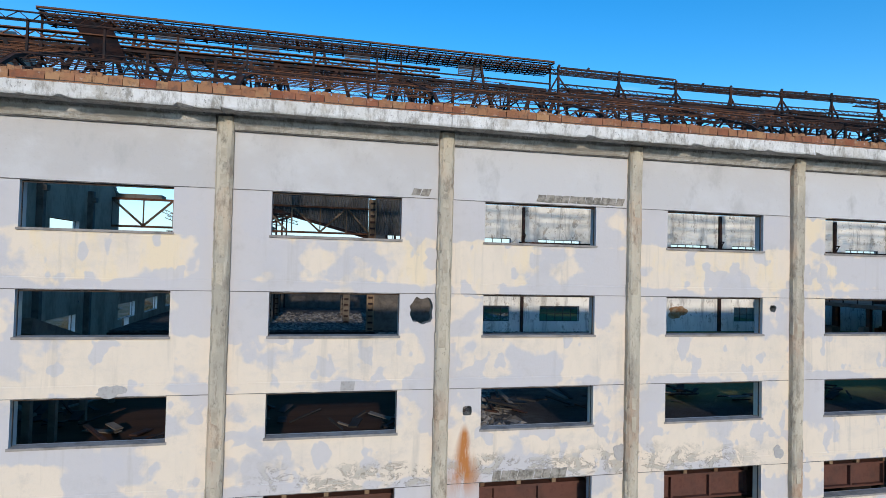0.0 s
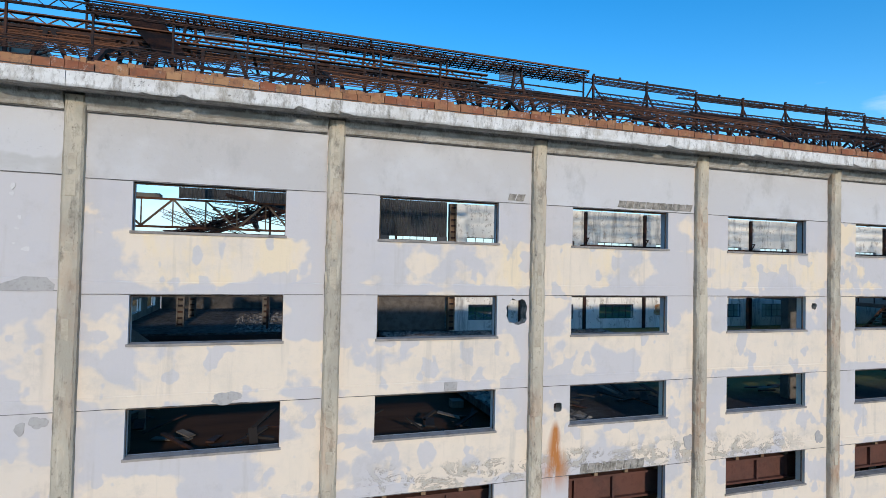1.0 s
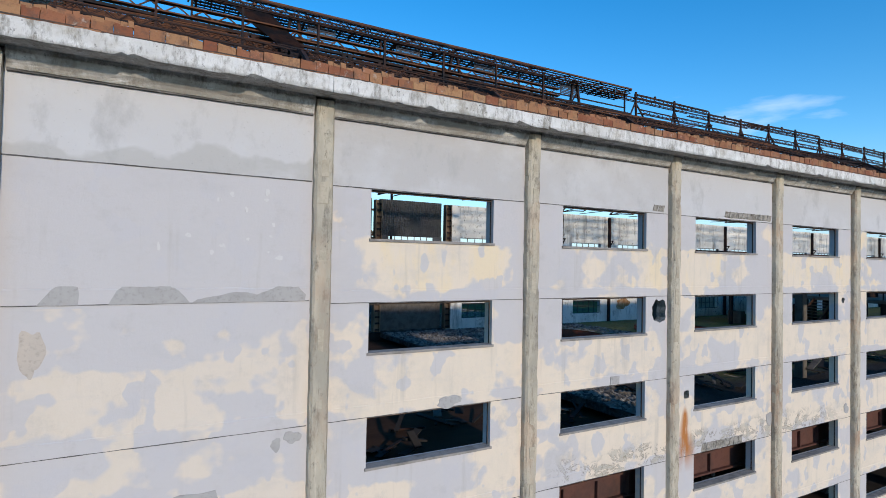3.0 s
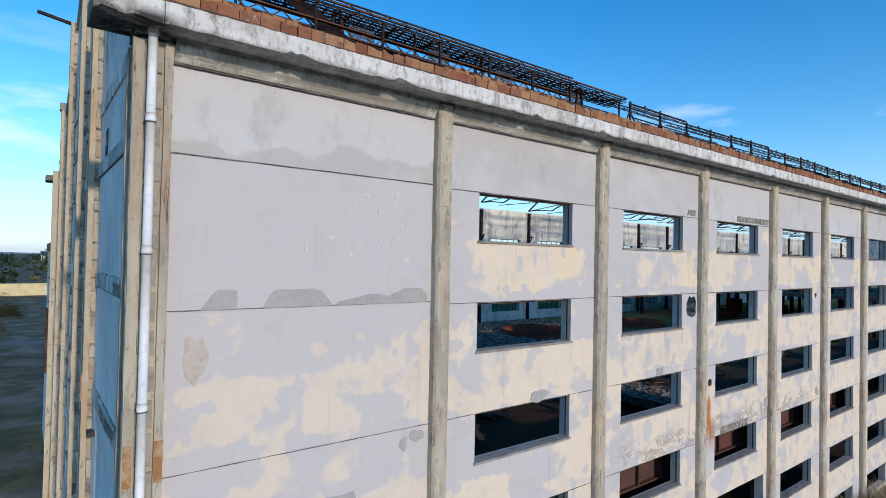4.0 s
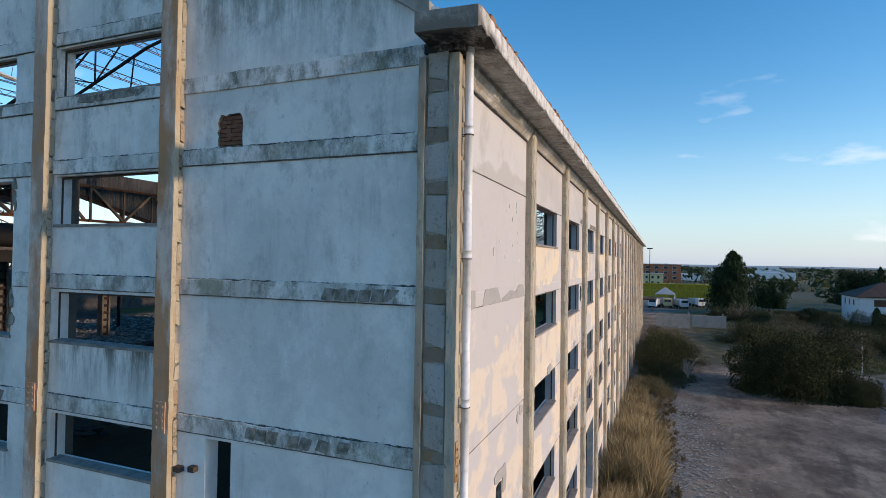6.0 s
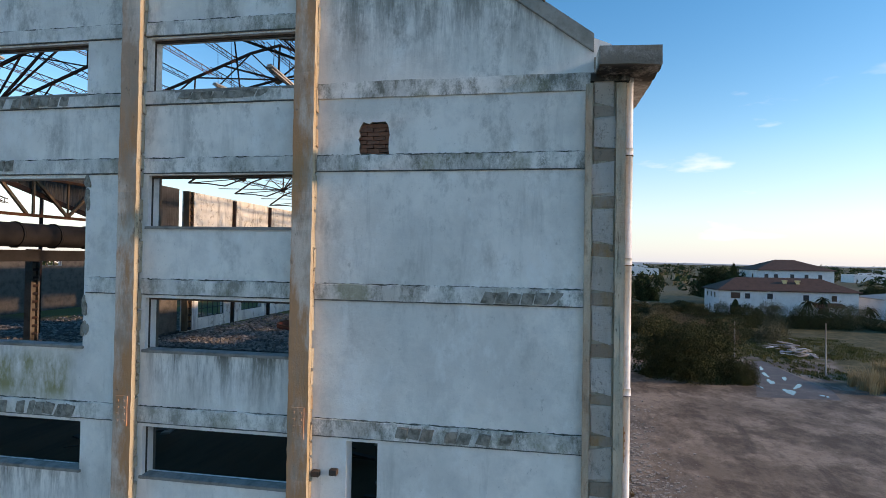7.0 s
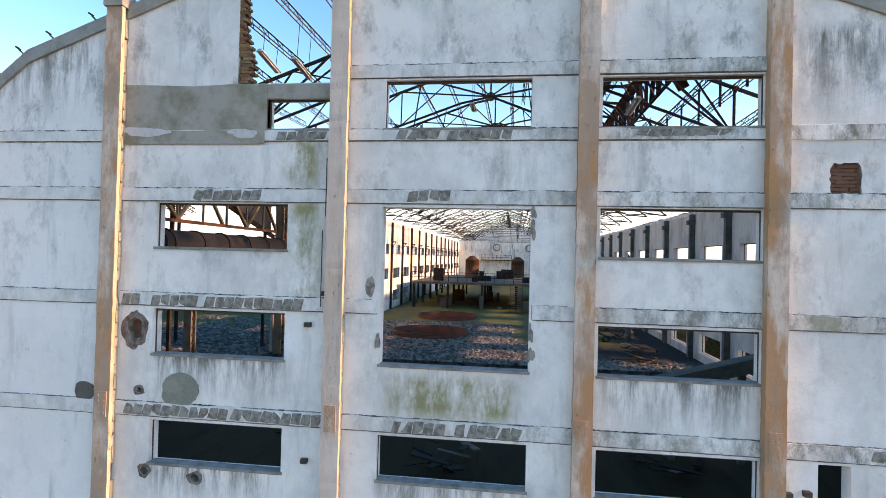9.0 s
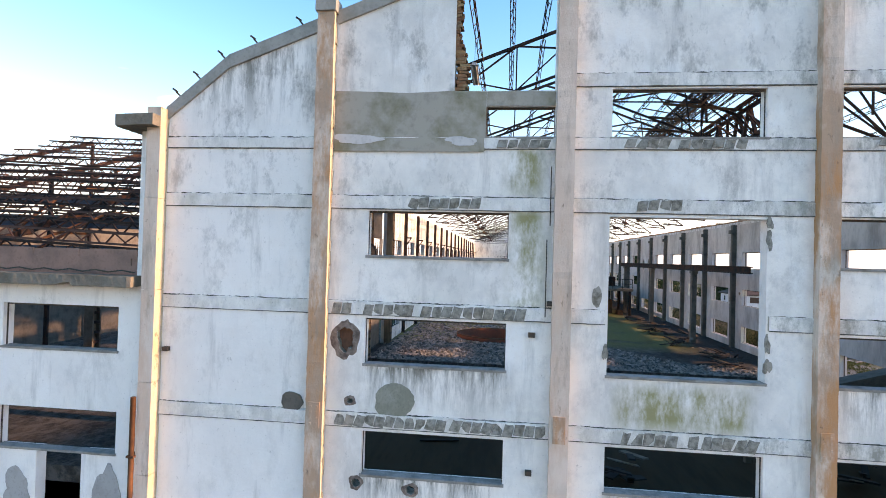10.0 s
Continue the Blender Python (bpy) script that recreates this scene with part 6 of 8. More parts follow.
# ---------------------------------------------------------------- houses
def hip_roof(bm, x0, x1, y0, y1, z, h, over=0.6, t=0.18):
    x0, x1, y0, y1 = x0 - over, x1 + over, y0 - over, y1 + over
    d = min(x1 - x0, y1 - y0) / 2
    if y1 - y0 > x1 - x0:
        r0, r1 = ((x0 + x1) / 2, y0 + d, z + h), ((x0 + x1) / 2, y1 - d, z + h)
        order = ((0, 1, 4), (1, 2, 5, 4), (2, 3, 5), (3, 0, 4, 5))
    else:
        r0, r1 = (x0 + d, (y0 + y1) / 2, z + h), (x1 - d, (y0 + y1) / 2, z + h)
        order = ((0, 1, 5, 4), (1, 2, 5), (2, 3, 4, 5), (3, 0, 4))
    top = [bm.verts.new(p) for p in ((x0, y0, z), (x1, y0, z), (x1, y1, z), (x0, y1, z), r0, r1)]
    low = [bm.verts.new((p.co.x, p.co.y, z - t)) for p in top[:4]]
    for f in order:
        bm.faces.new([top[i] for i in f])
    for k in range(4):
        bm.faces.new((low[k - 1], low[k], top[k], top[k - 1]))
    bm.faces.new(low[::-1])
    bmesh.ops.recalc_face_normals(bm, faces=bm.faces)


def house(name, x0, x1, y0, y1, eave, rise, wins, side_wins, label, wall=None, roofmat=None, chimneys=()):
    ob = empty(name, (x0, (y0 + y1) / 2, 0), label, "house")
    cx, cy = x0, (y0 + y1) / 2
    bm = bmesh.new()
    box(bm, 0, x1 - x0, y0 - cy, y1 - cy, 0, eave)
    part("wall", bm, wall or M_WHITEWALL, ob)
    bm = bmesh.new()
    hip_roof(bm, 0, x1 - x0, y0 - cy, y1 - cy, eave + 0.02, rise)
    roof = part("roof", bm, roofmat or M_ROOFTILE, ob)
    for u, v in chimneys:
        bm = bmesh.new()
        box(bm, u - 0.35, u + 0.35, v - 0.35, v + 0.35, eave + 0.5, eave + rise * 0.75)
        box(bm, u - 0.5, u + 0.5, v - 0.5, v + 0.5, eave + rise * 0.75, eave + rise * 0.75 + 0.25)
        part("chimney", bm, M_CREAM, roof)
    for along, off, z, w, h, mat in [(0, *q) for q in wins] + [(1, *q) for q in side_wins]:
        win = new("window", None)
        win.parent = ob
        win.location = (-0.03, off, z) if along == 0 else (off, y1 - cy + 0.03, z)
        win.rotation_euler = (0, 0, 0 if along == 0 else -math.pi / 2)
        bm = bmesh.new()
        box(bm, -0.02, 0.1, -w / 2, w / 2, 0, h)
        part("pane", bm, mat, win)
        bm = bmesh.new()
        for a, b, c, d in ((-w / 2 - 0.09, -w / 2, -0.05, h + 0.08), (w / 2, w / 2 + 0.09, -0.05, h + 0.08), (-w / 2, w / 2, h, h + 0.08), (-w / 2 - 0.15, w / 2 + 0.15, -0.12, -0.05)):
            box(bm, -0.06, 0.1, a, b, c, d)
        part("frame", bm, M_WHITEWALL, win)
    return ob


house("house", 125, 137, -62.4, -30.6, 6.3, 3.1,
      [(12.0, 4.2, 2.2, 1.5, M_SHUTTER), (9.2, 4.2, 1.2, 1.3, M_PANE), (4.0, 4.2, 1.3, 1.4, M_PANE), (-4.2, 4.0, 1.3, 1.4, M_PANE), (-10.5, 4.0, 1.2, 1.4, M_SHUTTER), (12.0, 1.0, 2.6, 1.6, M_PANE), (3.0, 1.0, 1.6, 1.6, M_PANE), (-8.0, 0.8, 2.6, 2.0, M_SHUTTER)],
      [(3, 4.2, 0.9, 1.3, M_PANE), (6, 4.2, 0.9, 1.3, M_PANE), (9, 4.2, 0.9, 1.3, M_PANE), (3, 1.0, 0.9, 1.4, M_PANE), (7, 1.0, 0.9, 1.4, M_PANE)],
      "white two-storey house with a low red-brown hipped roof", chimneys=((3.2, -0.6), (3.2, -3.6)))
house("house", 160, 176, -74, -52.6, 11.1, 3.2, [(q, 8.3, 1.1, 1.5, M_PANE) for q in (8.3, 5.6, 1.0, -3.0, -6.8)], [(4, 8.3, 1.1, 1.5, M_PANE)], "larger white house with a hipped tile roof behind the hedge")
house("house", 122, 134, -84, -66.5, 5.0, 1.4, [(5, 1.6, 1.4, 1.2, M_PANE), (0, 1.6, 1.4, 1.2, M_PANE)], [], "low pale annex with a flat tile roof", roofmat=M_WALLGREY)
porch = empty("porch", (121.5, -55, 0), "tiled porch roof against the white house", "porch")
bm = bmesh.new()
v = [bm.verts.new(p) for p in ((0, -3.5, 2.7), (3.4, -3.5, 3.6), (3.4, 3.5, 3.6), (0, 3.5, 2.7))]
bm.faces.new(v)
bmesh.ops.solidify(bm, geom=bm.faces[:], thickness=0.2)
part("roof", bm, M_ROOFTILE, porch)
for y in (-3.2, 3.2):
    bm = bmesh.new()
    box(bm, 0.2, 0.5, y - 0.15, y + 0.15, 0, 2.6)
    part("post", bm, M_WHITEWALL, porch)


def hall_shed():
    ob = empty("brick_shed", (103.5, 19, 0), "long brown-roofed shed adjoining the hall", "shed")
    bm = bmesh.new()
    box(bm, 0, 24, -4.6, 5.0, 0, 11.6)
    part("wall", bm, M_WALLGREY, ob)
    bm = bmesh.new()
    v = [bm.verts.new(p) for p in ((-0.4, -5.2, 11.4), (24.4, -5.2, 11.4), (24.4, 0.2, 14.6), (-0.4, 0.2, 14.6), (24.4, 5.6, 11.4), (-0.4, 5.6, 11.4))]
    bm.faces.new(v[:4])
    bm.faces.new((v[3], v[2], v[4], v[5]))
    bmesh.ops.solidify(bm, geom=bm.faces[:], thickness=0.25)
    part("roof", bm, M_ROOFTILE, ob)
    for q in range(4):
        bm = bmesh.new()
        box(bm, 2 + q * 5.6, 4.4 + q * 5.6, -4.66, -4.58, 6.2, 9.2)
        part("door", bm, M_SHUTTER, ob)
    bm = bmesh.new()
    box(bm, 3, 9, -8.0, -4.6, 5.0, 5.3)
    part("awning", bm, M_DARKMETAL, ob)
    return ob


hall_shed()

# yard walls, stores, vehicles beyond the building
for x, y0, y1, h in ((100, 4.6, 11.0, 2.6), (103, -2.2, 4.2, 2.3), (108, -2.2, -1.9, 2.3), (112, 4.2, 4.5, 2.2)):
    bm = bmesh.new()
    box(bm, -0.15, 0.15, 0, y1 - y0, 0, h)
    box(bm, -0.22, 0.22, -0.05, y1 - y0 + 0.05, h, h + 0.15)
    solid("yard_wall", bm, M_WALLGREY, "low grey block wall across the yard", "wall", "yard walls", at=(x, y0, 0))
store = empty("yellow_stack", (205, 2, 0), "long row of yellow stacked steel racks", "rack")
for q in range(9):
    for s in range(2):
        bm = bmesh.new()
        y = -14 + q * 3.2
        for a in (0, 2.9):
            box(bm, 0, 3, y + a, y + a + 0.25, s * 2.6, s * 2.6 + 2.6)
        box(bm, 0, 3, y, y + 3.1, s * 2.6 + 2.2, s * 2.6 + 2.6)
        box(bm, 1.2, 1.6, y + 0.2, y + 2.9, s * 2.6, s * 2.6 + 2.2)
        part("rack_frame", bm, M_YELLOW, store)
tent = empty("tent", (168, 8.5, 0), "white pointed tent between the trucks", "tent")
bm = bmesh.new()
v = [bm.verts.new(p) for p in ((-3, -3, 3.2), (3, -3, 3.2), (3, 3, 3.2), (-3, 3, 3.2), (0, 0, 5.4))]
for a in range(4):
    bm.faces.new((v[a], v[(a + 1) % 4], v[4]))
bmesh.ops.solidify(bm, geom=bm.faces[:], thickness=0.08)
part("canopy", bm, M_WHITEWALL, tent)
for a in (-2.8, 2.8):
    for b in (-2.8, 2.8):
        bm = bmesh.new()
        tube(bm, (a, b, 0), (a, b, 3.2), 0.08, 6)
        part("pole", bm, M_WHITEWALL, tent)


def truck(at, turn, body, label):
    ob = empty("truck", at, label, "truck", "parked vehicles")
    bm = bmesh.new()
    box(bm, 0, 1.8, -1.1, 1.1, 0.6, 2.7)
    bmesh.ops.bevel(bm, geom=bm.edges[:], offset=0.15, segments=2)
    part("cab", bm, body, ob)
    bm = bmesh.new()
    box(bm, -0.02, 0.1, -0.95, 0.95, 1.7, 2.4)
    part("windscreen", bm, M_PANE, ob)
    bm = bmesh.new()
    box(bm, 2.0, 6.5, -1.15, 1.15, 0.9, 2.5)
    part("load_bed", bm, M_WALLGREY, ob)
    for x in (0.9, 3.4, 5.6):
        for y in (-1.0, 1.0):
            bm = bmesh.new()
            tube(bm, (x, y - 0.15, 0.48), (x, y + 0.15, 0.48), 0.48, 14)
            part("wheel", bm, M_RUBBER, ob)
    ob.rotation_euler = (0, 0, turn)
    return ob


truck((150, 3.5, 0), 0.3, M_WHITEWALL, "parked flatbed truck with a white cab")
truck((152, 8.0, 0), 0.1, M_CREAM, "parked flatbed truck with a cream cab")
truck((148, 12.2, 0), -0.2, M_WHITEWALL, "white truck standing by the shed")
truck((158, -1.5, 0), 0.4, M_WHITEWALL, "white truck beside the dark conifer")
block = house("apartment_block", 330, 345, -2, 20, 12.2, 0.4, [(q, z, 2.2, 1.4, M_PANE) for q in (-7.5, -2.5, 2.5, 7.5) for z in (3.6, 6.6, 9.6)], [], "far terracotta apartment block with a flat roof", M_ORANGE, M_WALLGREY)
house("house", 300, 312, 8, 19, 7.0, 0.5, [(q, z, 1.2, 1.4, M_PANE) for q in (-3, 0, 3) for z in (1.4, 4.4)], [], "pale yellow house in front of the apartment block", M_CREAM, M_WALLGREY)
mast = empty("lamp_mast", (290, 14.8, 0), "tall floodlight mast far behind the yard", "lamp mast")
bm = bmesh.new()
tube(bm, (0, 0, 0), (0, 0, 20.5), 0.28, 8, 0.14)
part("mast", bm, M_DARKMETAL, mast)
bm = bmesh.new()
box(bm, -0.3, 0.3, -1.4, 1.4, 20.3, 20.9)
part("floodlight", bm, M_DARKMETAL, mast)


# ---------------------------------------------------------------- trees
def tree(at, h, r, crown, label, low=0.18, category="tree", sx=1.0):
    ob = empty("tree", at, label, category)
    bm = bmesh.new()
    tube(bm, (0, 0, -0.2), (0.1, 0, h * 0.55), 0.028 * h, 8, 0.012 * h)
    for q in range(5):
        a = q * 1.3
        tube(bm, (0.05, 0, h * (0.2 + 0.07 * q)), (math.cos(a) * r * 0.7, math.sin(a) * r * 0.7, h * (0.42 + 0.09 * q)), 0.01 * h, 6, 0.003 * h)
    part("trunk", bm, M_BARK, ob)
    c = part("crown", crown, None, ob)
    c.location = (0, 0, h * low)
    c.scale = (r * sx, r, h * (1 - low) * 0.76)
    c.rotation_euler = (0, 0, at[0] + at[1])
    return ob


def conifer_mesh(seed, n=9000):
    g = np.random.RandomState(seed)
    t = g.rand(n) ** 0.75
    tier = (t * 9) % 1
    rad = (1 - t) ** 0.5 * (0.55 + 0.45 * (1 - tier)) + 0.03
    a = g.uniform(0, math.tau, n)
    rr = rad * g.uniform(0.45, 1.0, n) * (1 + 0.25 * np.sin(a * 3 + t * 14))
    p = np.stack([np.cos(a) * rr, np.sin(a) * rr, t - 0.05 * rr], 1)
    d, e = g.normal(0, 1, (n, 3)), g.normal(0, 1, (n, 3))
    s = 0.032
    v = np.stack([p - d * s, p + d * s * 0.6 + e * s * 0.3, p + e * s * 0.8], 1).reshape(-1, 3)
    me = bpy.data.meshes.new("crown")
    me.from_pydata(v.tolist(), [], np.arange(n * 3).reshape(-1, 3).tolist())
    me.materials.append(M_PINE)
    return me


CONE = conifer_mesh(3)


def conifer(at, h, r, label):
    ob = empty("conifer", at, label, "tree")
    bm = bmesh.new()
    tube(bm, (0, 0, -0.2), (0, 0, h * 0.9), 0.03 * h * 0.6, 8, 0.02)
    part("trunk", bm, M_BARK, ob)
    c = part("crown", CONE, None, ob)
    c.location, c.scale = (0, 0, h * 0.1), (r, r, h * 0.9)
    return ob


conifer((140, -7.5, 0), 16.2, 6.4, "tall dark spreading cedar beyond the yard")
conifer((141, -4.6, 0), 12.0, 4.4, "dark cedar beside a taller one")
for q, (x, y, h, r, c) in enumerate(((150, -17.5, 11.6, 4.6, 0), (170, -41, 15.0, 6.5, 1), (172, -50, 12.5, 5.0, 0), (120, -16, 3.6, 5, 1), (124, -22, 4.2, 5, 1), (190, -60, 13, 6, 0), (118, -70, 6, 4, 1), (150, -80, 9, 5.5, 1), (140, -92, 8, 6, 0))):
    tree((x, y, 0), h, r, (FARTREE, FARTREE2)[c], ("dark evergreen tree among the gardens", "broad olive-green garden tree")[c], 0.12)
conifer((150, -42.3, 0), 12.6, 2.4, "slim dark conifer behind the houses")
conifer((105, -27.8, 0), 5.2, 1.5, "small tiered conifer in front of the white house")


def palm(at, h, label):
    ob = empty("palm", at, label, "palm tree")
    bm = bmesh.new()
    tube(bm, (0, 0, -0.1), (0.1, 0, h), 0.22, 8, 0.16)
    part("trunk", bm, M_BARK, ob)
    for q in range(18):
        bm = bmesh.new()
        a, up = q * 2.4, 0.9 - 0.09 * q
        d = Vector((math.cos(a), math.sin(a), 0))
        last = Vector((0.1, 0, h))
        for s in range(1, 5):
            nxt = Vector((0.1, 0, h)) + d * (0.55 * s) + Vector((0, 0, up * s * 0.45 - 0.09 * s * s))
            side = Vector((-d.y, d.x, 0)) * (0.28 if s < 4 else 0.08)
            v = [bm.verts.new(c) for c in (last - side, last + side, nxt + side, nxt - side)]
            bm.faces.new(v)
            last = nxt
        bmesh.ops.solidify(bm, geom=bm.faces[:], thickness=0.02)
        part("frond", bm, M_LEAF, ob)
    return ob


for x, y, h in ((112, -45.5, 4.6), (114, -49.5, 5.2), (113, -58.5, 3.2), (108, -33.5, 2.6), (160, -19, 6.5)):
    palm((x, y, 0), h, "palm tree with drooping fronds in a garden")
g = random.Random(33)
for q in range(19):
    y = -24 - q * 3.4
    shrub("hedge", (BUSH, SCRUB)[q % 4 == 3], TWIG, (100 + g.uniform(-3, 4), y, 0), (3.4, 3.4, g.uniform(4.0, 5.4)), g.uniform(0, 6), "dense dark hedge before the white house", "hedge", "garden hedge")
for q in range(34):
    shrub("hedge", (BROWN, BUSH, SCRUB, BUSH)[q % 4], TWIG, (g.uniform(74, 130), g.uniform(-24, -2), 0), (3.6, 3.6, g.uniform(1.8, 3.6)), g.uniform(0, 6), "tangled olive scrub behind the yard", "shrub", "garden hedge")

# far woods, town and low hills round the horizon
def far_belt(name, mat, r0, r1, n, h, seed, label, leaf):
    g = np.random.RandomState(seed)
    a = g.uniform(0, math.tau, n)
    r = np.sqrt(g.uniform(r0 ** 2, r1 ** 2, n))
    cx, cy = r * np.cos(a) + 20, r * np.sin(a) + 20
    ok = ~((cx > -60) & (cx < 190) & (cy > -100) & (cy < 70))
    cx, cy = cx[ok], cy[ok]
    m = 26
    n = len(cx)
    s = h * g.uniform(0.5, 1.2, n)
    d = g.normal(0, 0.45, (n, m, 3))
    p = np.stack([cx, cy, s * 0.45], 1)[:, None] + d * np.stack([s * 1.3, s * 1.3, s * 0.55], 1)[:, None]
    p = p.reshape(-1, 3)
    p[:, 2] = np.abs(p[:, 2])
    k = len(p)
    u, v = g.normal(0, 1, (k, 3)) * leaf, g.normal(0, 1, (k, 3)) * leaf
    pts = np.stack([p - u, p + u, p + v], 1).reshape(-1, 3)
    me = bpy.data.meshes.new(name)
    me.from_pydata(pts.tolist(), [], np.arange(k * 3).reshape(-1, 3).tolist())
    me.materials.append(mat)
    return tagged(new(name, me), label, "woods", kind="stuff")


far_belt("far_woods", M_PINE, 230, 1300, 2600, 7.5, 3, "far belt of dark trees to the horizon", 1.3)
far_belt("far_scrub", M_OLIVE, 200, 700, 1500, 3.4, 4, "far olive scrub and orchards", 0.8)
bm = bmesh.new()
g = random.Random(9)
for q in range(150):
    a = g.uniform(0, math.tau)
    r = g.uniform(350, 1100)
    x, y = r * math.cos(a), r * math.sin(a)
    w, d, h = g.uniform(5, 14), g.uniform(5, 14), g.uniform(3.5, 9)
    box(bm, x - w, x + w, y - d, y + d, 0, h)
solid("far_town", bm, M_WHITEWALL, "scattered pale buildings far off on the plain", "town", kind="stuff")
# distance haze is put into the hills' pale grey colour
bm = bmesh.new()
n = 180
rows = []
for q in range(n):
    a = q * math.tau / n
    h = 6 + 6 * math.sin(a * 3 + 1) + 5 * math.sin(a * 7 + 2) + 3 * math.sin(a * 17)
    rows.append((bm.verts.new((2200 * math.cos(a), 2200 * math.sin(a), -5)), bm.verts.new((2500 * math.cos(a), 2500 * math.sin(a), max(3, h * 0.5)))))
for q in range(n):
    bm.faces.new((rows[q - 1][0], rows[q][0], rows[q][1], rows[q - 1][1]))
solid("backdrop_hills", bm, m_simple("haze_tinted_hills", (0.40, 0.42, 0.43), (0.30, 0.33, 0.33), 0.01), "low hills on the horizon, coloured pale for haze", "hills", kind="structure")

# rough land north of the building
g = random.Random(61)
for q in range(34):
    x, y = g.uniform(-60, -17), g.uniform(66, 190)
    shrub("shrub", (BUSH, SCRUB, BROWN)[q % 3], TWIG, (x, y, 0), (g.uniform(2, 5), g.uniform(2, 5), g.uniform(1.2, 2.8)), g.uniform(0, 6), ("dark scrub on the rough land", "olive scrub on the rough land", "brown scrub on the rough land")[q % 3], group="scrub on the rough land")
for x, y, h in ((-24.5, 92, 7.5), (-29, 150, 9.0)):
    bm = bmesh.new()
    tube(bm, (0, 0, -0.2), (0, 0, h), 0.16, 8, 0.1)
    solid("pole", bm, M_WOODPOLE, "grey concrete pole on the rough land", "pole", "field poles", at=(x, y, 0))
bm = bmesh.new()
box(bm, -60, 14, -0.4, 0.4, 0, 3.2)
box(bm, -60, 14, -0.6, 0.6, 3.2, 3.5)
solid("field_wall", bm, M_CREAM, "long pale boundary wall beyond the rough land", "wall", at=(-20, 205, 0))
bm = bmesh.new()
v = [bm.verts.new((x, y, 0.015)) for x, y in ((-90, 108), (-12, 101), (-12, 104.5), (-90, 113))]
bm.faces.new(v)
solid("dirt_road", bm, M_TRACK, "narrow grey road across the rough land", "road", kind="structure")


# ---------------------------------------------------------------- open north side of the first bays
def riveted_column(x, y, z0, z1, mat, label):
    ob = empty("column", (x, y, z0), label, "column", "open bay columns")
    h = z1 - z0
    for s in (-0.2, 0.2):
        bm = bmesh.new()
        box(bm, s - 0.05, s + 0.05, -0.2, 0.2, 0, h)
        part("flange", bm, mat, ob)
    bm = bmesh.new()
    z = 0.1
    while z < h - 0.3:
        box(bm, -0.16, 0.16, -0.21, -0.18, z, z + 0.12)
        z += 0.42
    part("batten", bm, M_STEEL, ob)
    bm = bmesh.new()
    box(bm, -0.15, 0.15, -0.05, 0.05, 0, h)
    part("web", bm, mat, ob)
    return ob


M_PALECOL = m_simple("rust_streaked_column", (0.24, 0.17, 0.11), (0.10, 0.05, 0.03), 1.2, lo=0.42, hi=0.6, stretch=(1, 1, 0.3))
for q in (3, 4):
    riveted_column(PX[q], NORTH_Y - 0.15, 8.4, 17.25, M_PALECOL, "tall riveted column streaked with rust beside the open bay")
M_GREYSHEET = m_simple("grey_corrugated_sheet", (0.15, 0.15, 0.15), (0.08, 0.078, 0.075), 0.8)
for q in (0, 1, 2):
    ob = empty("lattice_girder", (PX[q], NORTH_Y + 0.1, 14.9), "rusted triangular girder between the columns of the open side", "girder", "lattice girders")
    T, n0, n1, n2, n3 = 1.7, 0.12, BAY * 0.36, BAY * 0.68, BAY - 0.2
    for name, a, b, w in (("bottom_chord", (-0.02, 0, 0), (BAY, 0, 0), 0.13), ("top_chord", (-0.02, 0, T), (BAY, 0, T), 0.13), ("diagonal", (n0, 0, T), (n1, 0, 0.05), 0.12), ("diagonal", (n1, 0, 0.05), (n2, 0, T), 0.12),
                          ("diagonal", (n2, 0, T), (n3, 0, 0.05), 0.12), ("post", (n0, 0, 0), (n0, 0, T), 0.09), ("post", (n1, 0, 0), (n1, 0, T), 0.07), ("post", (n2, 0, 0), (n2, 0, T), 0.07)):
        bm = bmesh.new()
        bar(bm, a, b, w)
        part(name, bm, M_PALECOL if name in ("diagonal", "post") else M_RUST, ob)


def ribbed(bm, x0, x1, y, z0, z1, pitch=0.16, amp=0.025, slant=0.0):
    n = int((x1 - x0) / (pitch / 2))
    rows = []
    for q in range(n + 1):
        x = x0 + (x1 - x0) * q / n
        d = amp if q % 2 else -amp
        rows.append((bm.verts.new((x, y + d, z0 + slant * (x - x0))), bm.verts.new((x, y + d, z1))))
    for a, b in zip(rows, rows[1:]):
        bm.faces.new((a[0], b[0], b[1], a[1]))
    bmesh.ops.solidify(bm, geom=bm.faces[:], thickness=0.02)


for x0, x1, z0, z1, s, mat, label in ((-9.3, -4.92, 16.72, 17.4, 0.0, M_GREYSHEET, "grey corrugated sheets behind the girders"), (-4.9, 2.7, 16.68, 17.4, -0.26, M_GREYSHEET, "grey corrugated sheets cut along the slope behind the girders"), (3.2, 8.1, 14.9, 17.4, 0.0, M_GREYSHEET, "grey ribbed panel over the open bay")):
    bm = bmesh.new()
    ribbed(bm, 0, x1 - x0, 0, 0, z1 - z0, slant=s)
    solid("wall_sheet", bm, mat, label, "sheet", at=(x0, NORTH_Y + 0.36, z0))
bm = bmesh.new()
bar(bm, (-6.6, NORTH_Y + 0.3, 17.1), (2.9, NORTH_Y + 0.3, 14.63), 0.14, 0.2)
solid("sloping_beam", bm, M_STEEL, "dark sloping beam along the cut edge of the sheets", "beam")
